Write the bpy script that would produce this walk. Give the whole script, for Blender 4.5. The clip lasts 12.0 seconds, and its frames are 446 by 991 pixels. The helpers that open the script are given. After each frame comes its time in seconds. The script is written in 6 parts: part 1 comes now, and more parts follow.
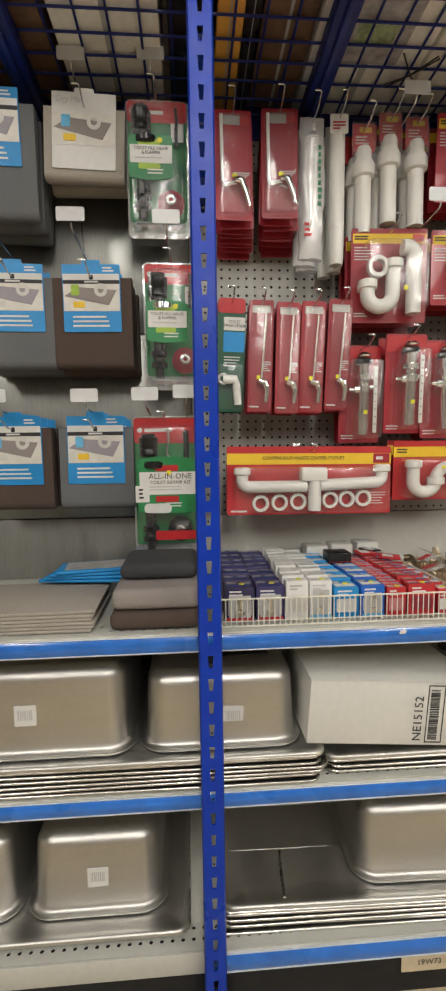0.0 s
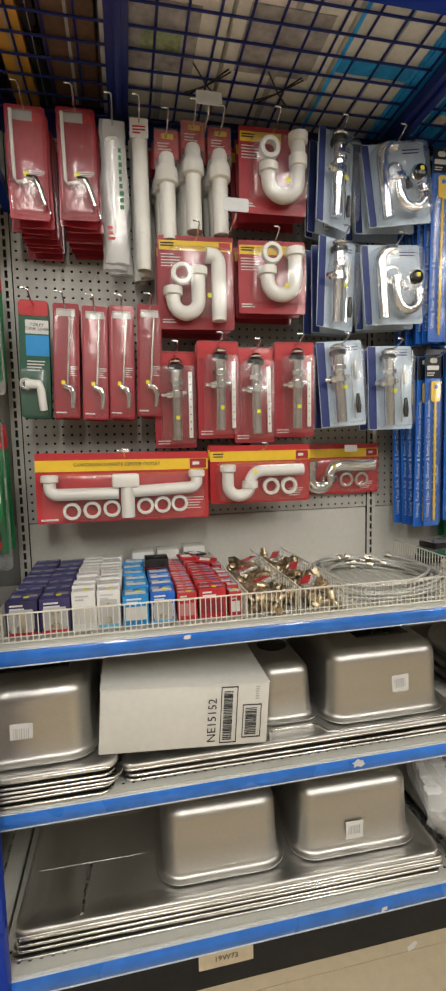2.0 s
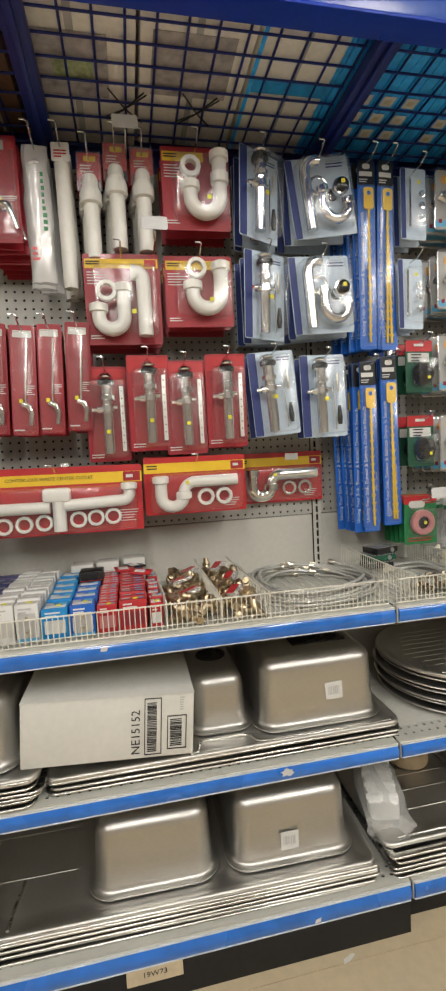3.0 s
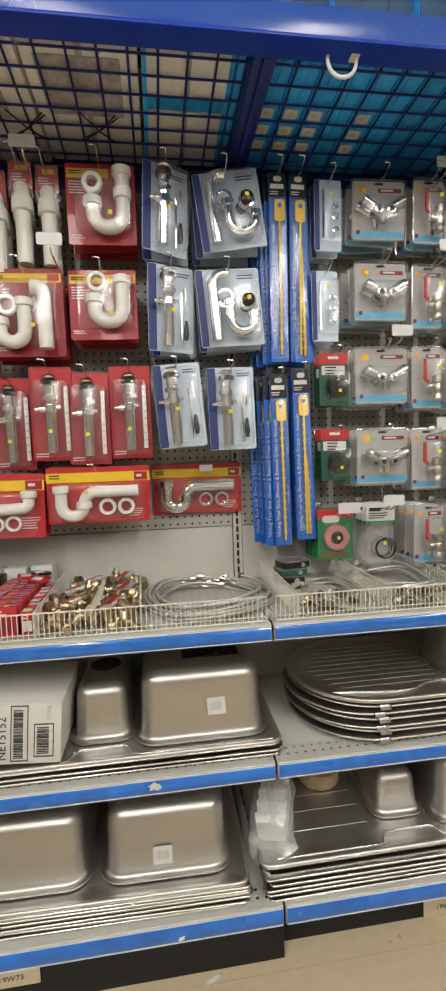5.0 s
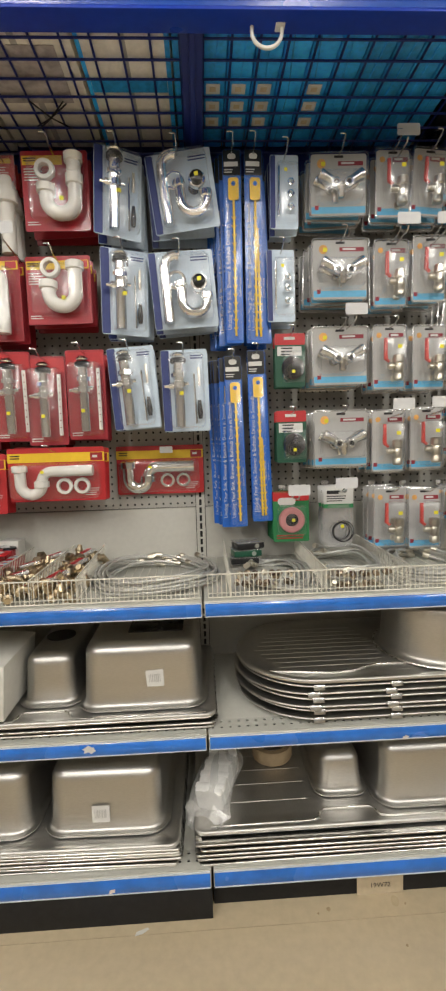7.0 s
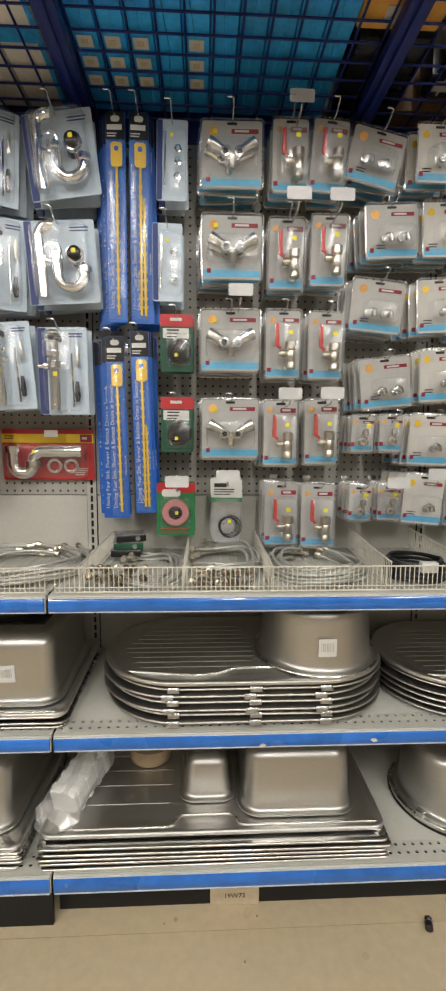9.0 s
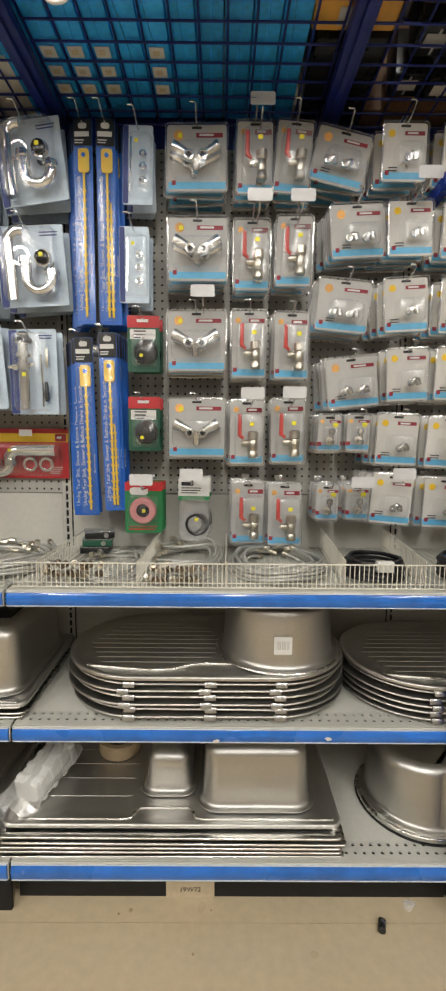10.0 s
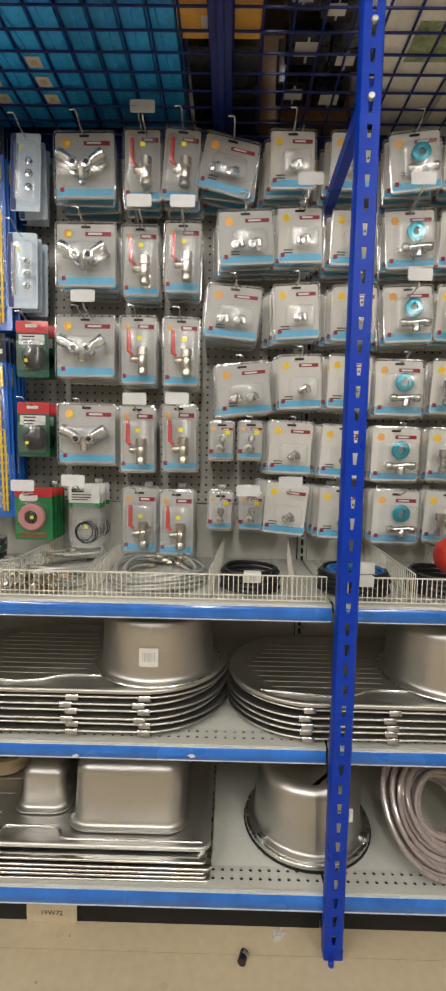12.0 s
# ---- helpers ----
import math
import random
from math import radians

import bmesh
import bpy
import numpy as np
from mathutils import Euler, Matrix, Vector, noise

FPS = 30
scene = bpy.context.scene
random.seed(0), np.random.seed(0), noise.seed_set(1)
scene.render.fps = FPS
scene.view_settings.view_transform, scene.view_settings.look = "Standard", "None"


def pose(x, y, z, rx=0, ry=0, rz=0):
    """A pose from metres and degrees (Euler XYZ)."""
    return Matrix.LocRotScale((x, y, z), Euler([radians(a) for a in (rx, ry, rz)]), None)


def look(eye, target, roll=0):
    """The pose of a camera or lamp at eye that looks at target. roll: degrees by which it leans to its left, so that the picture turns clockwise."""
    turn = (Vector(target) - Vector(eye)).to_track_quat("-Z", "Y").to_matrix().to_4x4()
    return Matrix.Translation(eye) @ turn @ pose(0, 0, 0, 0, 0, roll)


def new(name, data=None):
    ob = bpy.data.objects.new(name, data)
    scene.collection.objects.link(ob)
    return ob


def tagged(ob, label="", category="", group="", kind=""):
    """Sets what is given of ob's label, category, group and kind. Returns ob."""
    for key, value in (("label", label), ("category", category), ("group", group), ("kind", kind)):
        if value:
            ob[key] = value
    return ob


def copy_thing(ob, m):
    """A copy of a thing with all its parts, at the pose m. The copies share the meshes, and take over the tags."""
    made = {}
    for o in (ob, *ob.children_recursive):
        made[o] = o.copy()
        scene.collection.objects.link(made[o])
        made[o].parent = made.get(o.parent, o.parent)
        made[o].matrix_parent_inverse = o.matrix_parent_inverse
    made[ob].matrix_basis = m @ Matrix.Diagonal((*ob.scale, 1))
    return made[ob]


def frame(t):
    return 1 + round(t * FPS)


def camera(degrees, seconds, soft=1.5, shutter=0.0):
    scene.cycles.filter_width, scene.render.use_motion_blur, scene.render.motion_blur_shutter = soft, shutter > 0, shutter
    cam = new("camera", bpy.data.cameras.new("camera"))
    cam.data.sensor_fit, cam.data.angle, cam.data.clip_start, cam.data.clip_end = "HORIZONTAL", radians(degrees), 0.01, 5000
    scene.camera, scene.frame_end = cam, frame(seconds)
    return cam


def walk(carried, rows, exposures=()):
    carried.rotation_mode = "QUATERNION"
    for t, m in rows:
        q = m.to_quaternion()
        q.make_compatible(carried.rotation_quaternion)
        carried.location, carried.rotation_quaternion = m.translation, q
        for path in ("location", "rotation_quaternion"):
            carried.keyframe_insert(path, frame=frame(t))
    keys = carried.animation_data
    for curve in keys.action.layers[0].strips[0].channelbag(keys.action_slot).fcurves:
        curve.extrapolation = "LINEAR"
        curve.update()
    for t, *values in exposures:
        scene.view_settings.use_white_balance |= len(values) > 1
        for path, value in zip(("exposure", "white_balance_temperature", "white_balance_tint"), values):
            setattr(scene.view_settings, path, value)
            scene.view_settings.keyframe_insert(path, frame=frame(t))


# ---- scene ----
LAMP, POWER, LAMP_COLOR, LAMP_TILT = 34.0, 42.0, (0.985, 0.95, 0.888), 22.0
EXPOSURES = [(0, -0.31), (1, -0.36), (2.5, -0.25), (5, -0.23), (12, -0.2)]
cam = camera(50.7, 12.0, soft=2.5)
PATH = [
    (0, (-0.026, 0.18, 1.291), (0.11, 2.167, 1.103), -0.8),
    (0.5, (0.066, 0.19, 1.3), (0.271, 2.169, 1.097), -0.7),
    (1, (0.139, 0.199, 1.296), (0.414, 2.169, 1.088), -0.7),
    (1.5, (0.204, 0.19, 1.301), (0.529, 2.152, 1.091), -0.7),
    (2, (0.331, 0.144, 1.305), (0.725, 2.095, 1.107), -1.4),
    (2.5, (0.44, 0.107, 1.302), (0.844, 2.059, 1.133), -2.4),
    (4.5, (0.823, 0.061, 1.304), (1.107, 2.036, 1.16), -3.3),
    (5, (0.923, 0.025, 1.309), (1.19, 2.003, 1.174), -2.0),
    (5.5, (1.01, -0.017, 1.304), (1.209, 1.969, 1.163), -1.9),
    (6, (1.07, -0.037, 1.301), (1.194, 1.953, 1.143), -2.0),
    (6.5, (1.139, -0.04, 1.296), (1.225, 1.951, 1.121), -2.2),
    (8.5, (1.467, 0.043, 1.276), (1.582, 2.025, 1.038), 0.1),
    (9, (1.587, 0.038, 1.285), (1.68, 2.021, 1.043), 0.4),
    (9.5, (1.685, 0.029, 1.291), (1.712, 2.015, 1.051), 0.3),
    (10, (1.757, 0.016, 1.278), (1.767, 2.002, 1.043), 0.5),
    (10.5, (1.847, 0.026, 1.267), (1.834, 2.014, 1.05), 0.7),
    (11, (1.951, 0.056, 1.26), (1.935, 2.047, 1.066), 0.8),
    (11.5, (2.031, 0.057, 1.259), (2.025, 2.049, 1.08), 0.9),
    (12, (2.13, 0.044, 1.262), (2.109, 2.035, 1.084), 1.1),
]
walk(cam, [(t, look(eye, target, roll)) for t, eye, target, roll in PATH], exposures=EXPOSURES)

# ---- light ----
world = bpy.data.worlds.new("world")
world.use_nodes = True
world.node_tree.nodes["Background"].inputs[0].default_value = (0.9, 0.95, 1.0, 1)
world.node_tree.nodes["Background"].inputs[1].default_value = 0.03
scene.world = world


# ---- materials ----
def mat(name, col, rough=0.5, metal=0.0, var=0.12, scale=8.0, bump=0.0, fine=60.0, streak=None, rnd=0.0, coat=0.0, rvar=0.1, spec=0.5):
    """Painted, printed or bare surface with blotches, fine grain and a little relief."""
    m = bpy.data.materials.new(name)
    m.use_nodes = True
    nt = m.node_tree
    b = nt.nodes["Principled BSDF"]
    tc = nt.nodes.new("ShaderNodeTexCoord")
    mp = nt.nodes.new("ShaderNodeMapping")
    if streak:
        mp.inputs["Scale"].default_value = streak
    nt.links.new(tc.outputs["Object"], mp.inputs[0])
    n1 = nt.nodes.new("ShaderNodeTexNoise")
    n1.inputs["Scale"].default_value, n1.inputs["Detail"].default_value = scale, 3
    n2 = nt.nodes.new("ShaderNodeTexNoise")
    n2.inputs["Scale"].default_value, n2.inputs["Detail"].default_value = fine, 2
    nt.links.new(mp.outputs[0], n1.inputs["Vector"])
    nt.links.new(mp.outputs[0], n2.inputs["Vector"])
    add = nt.nodes.new("ShaderNodeMath")
    add.operation = "ADD"
    nt.links.new(n1.outputs[0], add.inputs[0])
    nt.links.new(n2.outputs[0], add.inputs[1])
    rng = nt.nodes.new("ShaderNodeMapRange")
    rng.inputs[1].default_value, rng.inputs[2].default_value = 0.6, 1.4
    rng.inputs[3].default_value, rng.inputs[4].default_value = 1 - var, 1 + var
    nt.links.new(add.outputs[0], rng.inputs[0])
    hsv = nt.nodes.new("ShaderNodeHueSaturation")
    hsv.inputs["Color"].default_value = (*col, 1)
    nt.links.new(rng.outputs[0], hsv.inputs["Value"])
    out = rng.outputs[0]
    if rnd:
        oi = nt.nodes.new("ShaderNodeObjectInfo")
        r2 = nt.nodes.new("ShaderNodeMapRange")
        r2.inputs[3].default_value, r2.inputs[4].default_value = 1 - rnd, 1 + rnd
        nt.links.new(oi.outputs["Random"], r2.inputs[0])
        mul = nt.nodes.new("ShaderNodeMath")
        mul.operation = "MULTIPLY"
        nt.links.new(rng.outputs[0], mul.inputs[0])
        nt.links.new(r2.outputs[0], mul.inputs[1])
        nt.links.new(mul.outputs[0], hsv.inputs["Value"])
    nt.links.new(hsv.outputs[0], b.inputs["Base Color"])
    rr = nt.nodes.new("ShaderNodeMapRange")
    rr.inputs[1].default_value, rr.inputs[2].default_value = 0.3, 0.7
    rr.inputs[3].default_value, rr.inputs[4].default_value = max(0.02, rough - rvar), min(1, rough + rvar)
    nt.links.new(n1.outputs[0], rr.inputs[0])
    nt.links.new(rr.outputs[0], b.inputs["Roughness"])
    b.inputs["Metallic"].default_value = metal
    b.inputs["Coat Weight"].default_value = coat
    b.inputs["Specular IOR Level"].default_value = spec
    if bump:
        bp = nt.nodes.new("ShaderNodeBump")
        bp.inputs["Strength"].default_value, bp.inputs["Distance"].default_value = bump, 0.002
        nt.links.new(add.outputs[0], bp.inputs["Height"])
        nt.links.new(bp.outputs[0], b.inputs["Normal"])
    return m


def clear(name, tint=(1, 1, 1), gloss=0.35, rough=0.12, milky=0.05):
    """Thin clear plastic film: see-through with a glossy sheen and soft dents."""
    m = bpy.data.materials.new(name)
    m.use_nodes = True
    nt = m.node_tree
    nt.nodes.clear()
    out = nt.nodes.new("ShaderNodeOutputMaterial")
    mix = nt.nodes.new("ShaderNodeMixShader")
    tr = nt.nodes.new("ShaderNodeBsdfTransparent")
    gl = nt.nodes.new("ShaderNodeBsdfGlossy")
    tr.inputs[0].default_value = (*tint, 1)
    gl.inputs["Roughness"].default_value = rough
    fr = nt.nodes.new("ShaderNodeLayerWeight")
    fr.inputs[0].default_value = 0.22
    mul = nt.nodes.new("ShaderNodeMath")
    mul.operation, mul.use_clamp = "MULTIPLY_ADD", True
    mul.inputs[1].default_value, mul.inputs[2].default_value = 0.42, gloss * 0.2
    noise_t = nt.nodes.new("ShaderNodeTexNoise")
    noise_t.inputs["Scale"].default_value = 22
    tc = nt.nodes.new("ShaderNodeTexCoord")
    nt.links.new(tc.outputs["Object"], noise_t.inputs["Vector"])
    bp = nt.nodes.new("ShaderNodeBump")
    bp.inputs["Strength"].default_value, bp.inputs["Distance"].default_value = 0.5, 0.006
    nt.links.new(noise_t.outputs[0], bp.inputs["Height"])
    nt.links.new(bp.outputs[0], gl.inputs["Normal"])
    nt.links.new(fr.outputs[1], mul.inputs[0])
    nt.links.new(mul.outputs[0], mix.inputs[0])
    haze = nt.nodes.new("ShaderNodeMixShader")
    dif = nt.nodes.new("ShaderNodeBsdfDiffuse")
    dif.inputs[0].default_value = (0.85, 0.85, 0.84, 1)
    haze.inputs[0].default_value = milky
    nt.links.new(tr.outputs[0], haze.inputs[1])
    nt.links.new(dif.outputs[0], haze.inputs[2])
    nt.links.new(haze.outputs[0], mix.inputs[1])
    nt.links.new(gl.outputs[0], mix.inputs[2])
    nt.links.new(mix.outputs[0], out.inputs[0])
    return m


M = dict(
    blue=mat("blue_enamel", (0.003, 0.036, 0.38), 0.34, var=0.12, scale=5, bump=0.05, spec=0.25),
    beam=mat("beam_enamel", (0.003, 0.06, 0.36), 0.24, var=0.1, scale=4, bump=0.02, spec=0.7, rvar=0.05),
    mesh=mat("mesh_enamel", (0.009, 0.02, 0.165), 0.4, var=0.1),
    lip=mat("price_strip_blue", (0.016, 0.15, 0.58), 0.26, var=0.22, scale=3, fine=25, coat=0.5),
    clearstrip=mat("strip_edge", (0.6, 0.65, 0.7), 0.25),
    enamel=mat("shelf_enamel", (0.5, 0.5, 0.455), 0.4, var=0.06, scale=4, bump=0.04),
    panel=mat("panel_enamel", (0.5, 0.49, 0.44), 0.5, var=0.06, scale=3, bump=0.04),
    peg=mat("peg_enamel", (0.42, 0.41, 0.37), 0.5, var=0.06, scale=3),
    grey=mat("grey_panel", (0.22, 0.22, 0.205), 0.36, 0.75, var=0.16, scale=3, streak=(6, 1, 0.4)),
    # near-black that stands in for shade inside holes and slots
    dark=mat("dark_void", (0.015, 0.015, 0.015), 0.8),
    kick=mat("kick_plate", (0.014, 0.014, 0.015), 0.62, var=0.3, scale=6, spec=0.3),
    floor=mat("floor_vinyl", (0.535, 0.44, 0.295), 0.36, var=0.1, scale=2.2, fine=40, bump=0.03),
    steel=mat("brushed_steel", (0.55, 0.54, 0.515), 0.4, 1.0, var=0.08, scale=3, fine=80, streak=(1, 1, 6), bump=0.006, rvar=0.05),
    steelflat=mat("satin_steel", (0.58, 0.57, 0.545), 0.46, 1.0, var=0.08, scale=3, fine=80, streak=(6, 1, 1), rvar=0.06),
    steelrim=mat("steel_edge", (0.62, 0.61, 0.58), 0.28, 1.0, var=0.14, streak=(0.3, 6, 6), rvar=0.1),
    # darker copy of the steel, for the shade between nested rims
    steelshade=mat("steel_gap_shade", (0.42, 0.41, 0.39), 0.33, 1.0, var=0.1, scale=4, streak=(0.6, 8, 1)),
    chrome=mat("chrome", (0.9, 0.9, 0.89), 0.09, 1.0, var=0.05, rvar=0.05),
    satin=mat("satin_chrome", (0.66, 0.66, 0.64), 0.24, 1.0, var=0.08, rvar=0.06),
    nickel=mat("nickel", (0.64, 0.6, 0.51), 0.34, 1.0, var=0.1, rvar=0.08),
    brass=mat("brass", (0.56, 0.46, 0.31), 0.42, 1.0, var=0.25, rnd=0.25),
    white=mat("white_plastic", (0.74, 0.73, 0.69), 0.35, var=0.04),
    paper=mat("white_paper", (0.64, 0.64, 0.62), 0.6, var=0.05, rnd=0.06),
    carton=mat("white_carton", (0.61, 0.605, 0.565), 0.7, var=0.05, scale=6, bump=0.05),
    black=mat("black_plastic", (0.011, 0.011, 0.012), 0.3, var=0.2),
    ink=mat("black_ink", (0.02, 0.02, 0.022), 0.6),
    red=mat("red_card", (0.3, 0.012, 0.022), 0.42, var=0.1, rnd=0.1, coat=0.2),
    redbright=mat("red_print", (0.45, 0.02, 0.025), 0.4, var=0.08, coat=0.2),
    maroon=mat("maroon_print", (0.25, 0.02, 0.035), 0.5),
    yellow=mat("yellow_print", (0.76, 0.5, 0.025), 0.45, var=0.06),
    sticker=mat("yellow_sticker", (0.75, 0.68, 0.03), 0.5, rnd=0.1),
    orange=mat("orange_print", (0.72, 0.38, 0.11), 0.5, var=0.15, rnd=0.2),
    green=mat("green_card", (0.02, 0.2, 0.065), 0.42, var=0.1, rnd=0.1),
    greend=mat("dark_green_card", (0.008, 0.075, 0.04), 0.42, var=0.1),
    lime=mat("lime_print", (0.3, 0.45, 0.05), 0.5),
    cyan=mat("cyan_print", (0.008, 0.24, 0.58), 0.45, var=0.06, rnd=0.06),
    sky=mat("sky_band", (0.11, 0.4, 0.64), 0.45),
    zipblue=mat("strip_card_blue", (0.012, 0.12, 0.52), 0.35, var=0.08, rnd=0.12, coat=0.3),
    palecard=mat("pale_blue_card", (0.5, 0.6, 0.7), 0.45, var=0.1, rnd=0.08),
    navy=mat("navy_print", (0.02, 0.035, 0.16), 0.45),
    indigo=mat("indigo_carton", (0.03, 0.024, 0.09), 0.4, var=0.2, rnd=0.25),
    greycard=mat("grey_card", (0.43, 0.43, 0.42), 0.5, var=0.05, rnd=0.1),
    greylight=mat("light_card", (0.56, 0.55, 0.52), 0.5, var=0.05, rnd=0.08),
    pink=mat("pink_roll", (0.5, 0.2, 0.2), 0.55),
    teal=mat("teal_flange", (0.0, 0.3, 0.42), 0.25, 0.4, var=0.1),
    matbrown=mat("brown_fabric", (0.075, 0.052, 0.042), 0.9, var=0.15, fine=300, bump=0.3),
    matgrey=mat("grey_fabric", (0.13, 0.135, 0.14), 0.9, var=0.15, fine=300, bump=0.3),
    matcharcoal=mat("charcoal_fabric", (0.04, 0.042, 0.045), 0.9, var=0.2, fine=300, bump=0.3),
    matsand=mat("sand_fabric", (0.33, 0.3, 0.26), 0.9, var=0.1, fine=300, bump=0.3),
    mattaupe=mat("taupe_fabric", (0.26, 0.23, 0.22), 0.9, var=0.1, fine=300, bump=0.3),
    photo=mat("photo_print", (0.38, 0.36, 0.36), 0.4, var=0.5, scale=18, fine=40),
    wire=mat("cream_wire", (0.66, 0.64, 0.56), 0.35),
    zinc=mat("zinc_wire", (0.6, 0.6, 0.58), 0.28, 1.0),
    braid=mat("braided_steel", (0.6, 0.6, 0.57), 0.45, 0.6, var=0.35, scale=300, fine=600, bump=0.4),
    blackcable=mat("black_cable", (0.012, 0.012, 0.014), 0.4),
    bluecable=mat("blue_cable", (0.015, 0.16, 0.5), 0.4),
    redrubber=mat("red_rubber", (0.55, 0.04, 0.03), 0.4),
    foam=mat("white_foam", (0.75, 0.75, 0.73), 0.85, bump=0.2),
    tan=mat("tan_tape", (0.4, 0.3, 0.18), 0.6),
    # streaks put in for chrome to reflect, in place of opposite shelving
    farside=mat("far_side", (0.3, 0.275, 0.25), 0.6, var=0.75, scale=1.6, fine=6, streak=(2.6, 1, 0.35)),
    leafprint=mat("leaf_print", (0.3, 0.36, 0.2), 0.5, var=0.6, scale=26, fine=70),
    oldbrass=mat("tarnished_brass", (0.36, 0.29, 0.215), 0.36, 1.0, var=0.25, rnd=0.3),
    hose=mat("clear_hose", (0.3, 0.25, 0.24), 0.2, var=0.2, scale=4, coat=0.6),
    bigblue=mat("blue_pack", (0.03, 0.37, 0.84), 0.4, var=0.35, scale=6, rnd=0.25),
    bigwhite=mat("white_pack", (0.86, 0.84, 0.78), 0.5, var=0.12, scale=5, rnd=0.1),
    bigorange=mat("orange_pack", (0.75, 0.4, 0.07), 0.5, var=0.12),
    bigbrown=mat("brown_pack", (0.16, 0.09, 0.05), 0.6, var=0.3),
    ticket=mat("cream_ticket", (0.56, 0.47, 0.33), 0.6),
    ceil=mat("ceiling_paint", (0.78, 0.78, 0.76), 0.8),
    # blotched so that bare metal has uneven walls to reflect
    back=mat("aisle_back", (0.4, 0.36, 0.3), 0.7, var=0.75, scale=2.2, fine=9, streak=(1.6, 1, 0.8)),
    photolight=mat("pale_photo_print", (0.62, 0.6, 0.55), 0.4, var=0.12, scale=14, fine=40),
    mauve=mat("mauve_print", (0.27, 0.25, 0.28), 0.45, var=0.1),
    tick=mat("ticket_plastic", (0.6, 0.61, 0.62), 0.35, var=0.05, scale=20, rnd=0.08),
    # only for the added dark ends of the blue packs
    deepblue=mat("deep_blue_end", (0.006, 0.05, 0.13), 0.45, var=0.3, scale=8),
    blister=clear("clear_blister", (0.98, 0.985, 0.99), 0.3, 0.19, 0.03),
    film=clear("clear_film", (0.96, 0.965, 0.97), 0.8, 0.16, 0.14),
    bag=clear("clear_bag", (0.97, 0.97, 0.97), 0.8, 0.2, 0.3),
    sleeve=clear("clear_printed_bag", (0.97, 0.97, 0.97), 0.9, 0.24, 0.55),
)
M["tube"] = bpy.data.materials.new("lamp_tube")
M["tube"].use_nodes = True
M["tube"].node_tree.nodes["Principled BSDF"].inputs["Emission Color"].default_value = (0.985, 0.95, 0.885, 1)
M["tube"].node_tree.nodes["Principled BSDF"].inputs["Emission Strength"].default_value = LAMP


# ---- mesh helpers ----
def mesh_of(name, bm, material, smooth=True):
    me = bpy.data.meshes.new(name)
    bmesh.ops.recalc_face_normals(bm, faces=bm.faces[:])
    bm.to_mesh(me)
    bm.free()
    me.materials.append(material)
    if smooth:
        me.shade_smooth()
        me.set_sharp_from_angle(angle=radians(38))
    return me


def part(name, bm, material, parent=None, label="", at=None):
    """Links a bmesh (or a finished mesh) as one object, under a thing where one is given."""
    me = bm if isinstance(bm, bpy.types.Mesh) else mesh_of(name, bm, material)
    ob = new(name, me)
    if parent is not None:
        ob.parent = parent
    if at is not None:
        ob.matrix_basis = at if isinstance(at, Matrix) else pose(*at)
    if label:
        ob["label"] = label
    if ob.data.materials and ob.data.materials[0].name.startswith("clear_") and ob.data.materials[0].name != "clear_hose":
        ob.visible_shadow = False
    return ob


def thing(name, at, label, category, group="", kind=""):
    ob = new(name)
    ob.empty_display_size = 0.05
    ob.matrix_basis = at if isinstance(at, Matrix) else pose(*at)
    return tagged(ob, label, category, group, kind)


def box(x0, x1, y0, y1, z0, z1, bevel=0.0, bm=None, seg=2):
    own = bm is None
    bm = bm or bmesh.new()
    m = Matrix.Translation(((x0 + x1) / 2, (y0 + y1) / 2, (z0 + z1) / 2)) @ Matrix.Diagonal((x1 - x0, y1 - y0, z1 - z0, 1))
    r = bmesh.ops.create_cube(bm, size=1, matrix=m)
    if bevel:
        es = list({e for v in r["verts"] for e in v.link_edges})
        bmesh.ops.bevel(bm, geom=es, offset=bevel, segments=seg, affect="EDGES", profile=0.5)
    return bm


def rrect(w, d, r, n=5, cx=0.0, cy=0.0):
    """Corner-rounded rectangle, as a ring of points."""
    pts = []
    for sx, sy, a0 in ((1, 1, 0), (-1, 1, 90), (-1, -1, 180), (1, -1, 270)):
        for i in range(n + 1):
            a = radians(a0 + 90 * i / n)
            pts.append((cx + sx * (w / 2 - r) + r * math.cos(a), cy + sy * (d / 2 - r) + r * math.sin(a)))
    return pts


def loft(rings, caps=(True, True), bm=None):
    bm = bm or bmesh.new()
    rows = [[bm.verts.new(p) for p in ring] for ring in rings]
    n = len(rows[0])
    for a, b in zip(rows, rows[1:]):
        for i in range(n):
            bm.faces.new((a[i], a[(i + 1) % n], b[(i + 1) % n], b[i]))
    if caps[0]:
        bm.faces.new(rows[0][::-1])
    if caps[1]:
        bm.faces.new(rows[-1])
    return bm


def slab(w, h, t, r=0.006, z1=0.0, y=0.0, x=0.0, bm=None, n=3):
    """Upright card with rounded corners: width w, height h down from z1, from y back to y + t."""
    ring = rrect(w, h, r, n, x, z1 - h / 2)
    return loft([[(px, y + t, pz) for px, pz in ring], [(px, y, pz) for px, pz in ring]], bm=bm)


def bubble(w, h, t, x=0.0, z=0.0, y=0.0, r=0.012):
    """Moulded blister standing proud of a card, open at the back; x, z is its middle."""
    rings = []
    for k, f in ((0.0, 0.0), (0.75, 0.12), (0.95, 0.3), (1.0, 0.6)):
        s = f * r
        rings.append([(px, y - t * k, pz) for px, pz in rrect(w - 2 * s, h - 2 * s, max(0.002, r - s * 0.5), 3, x, z)])
    return loft(rings, (False, True))


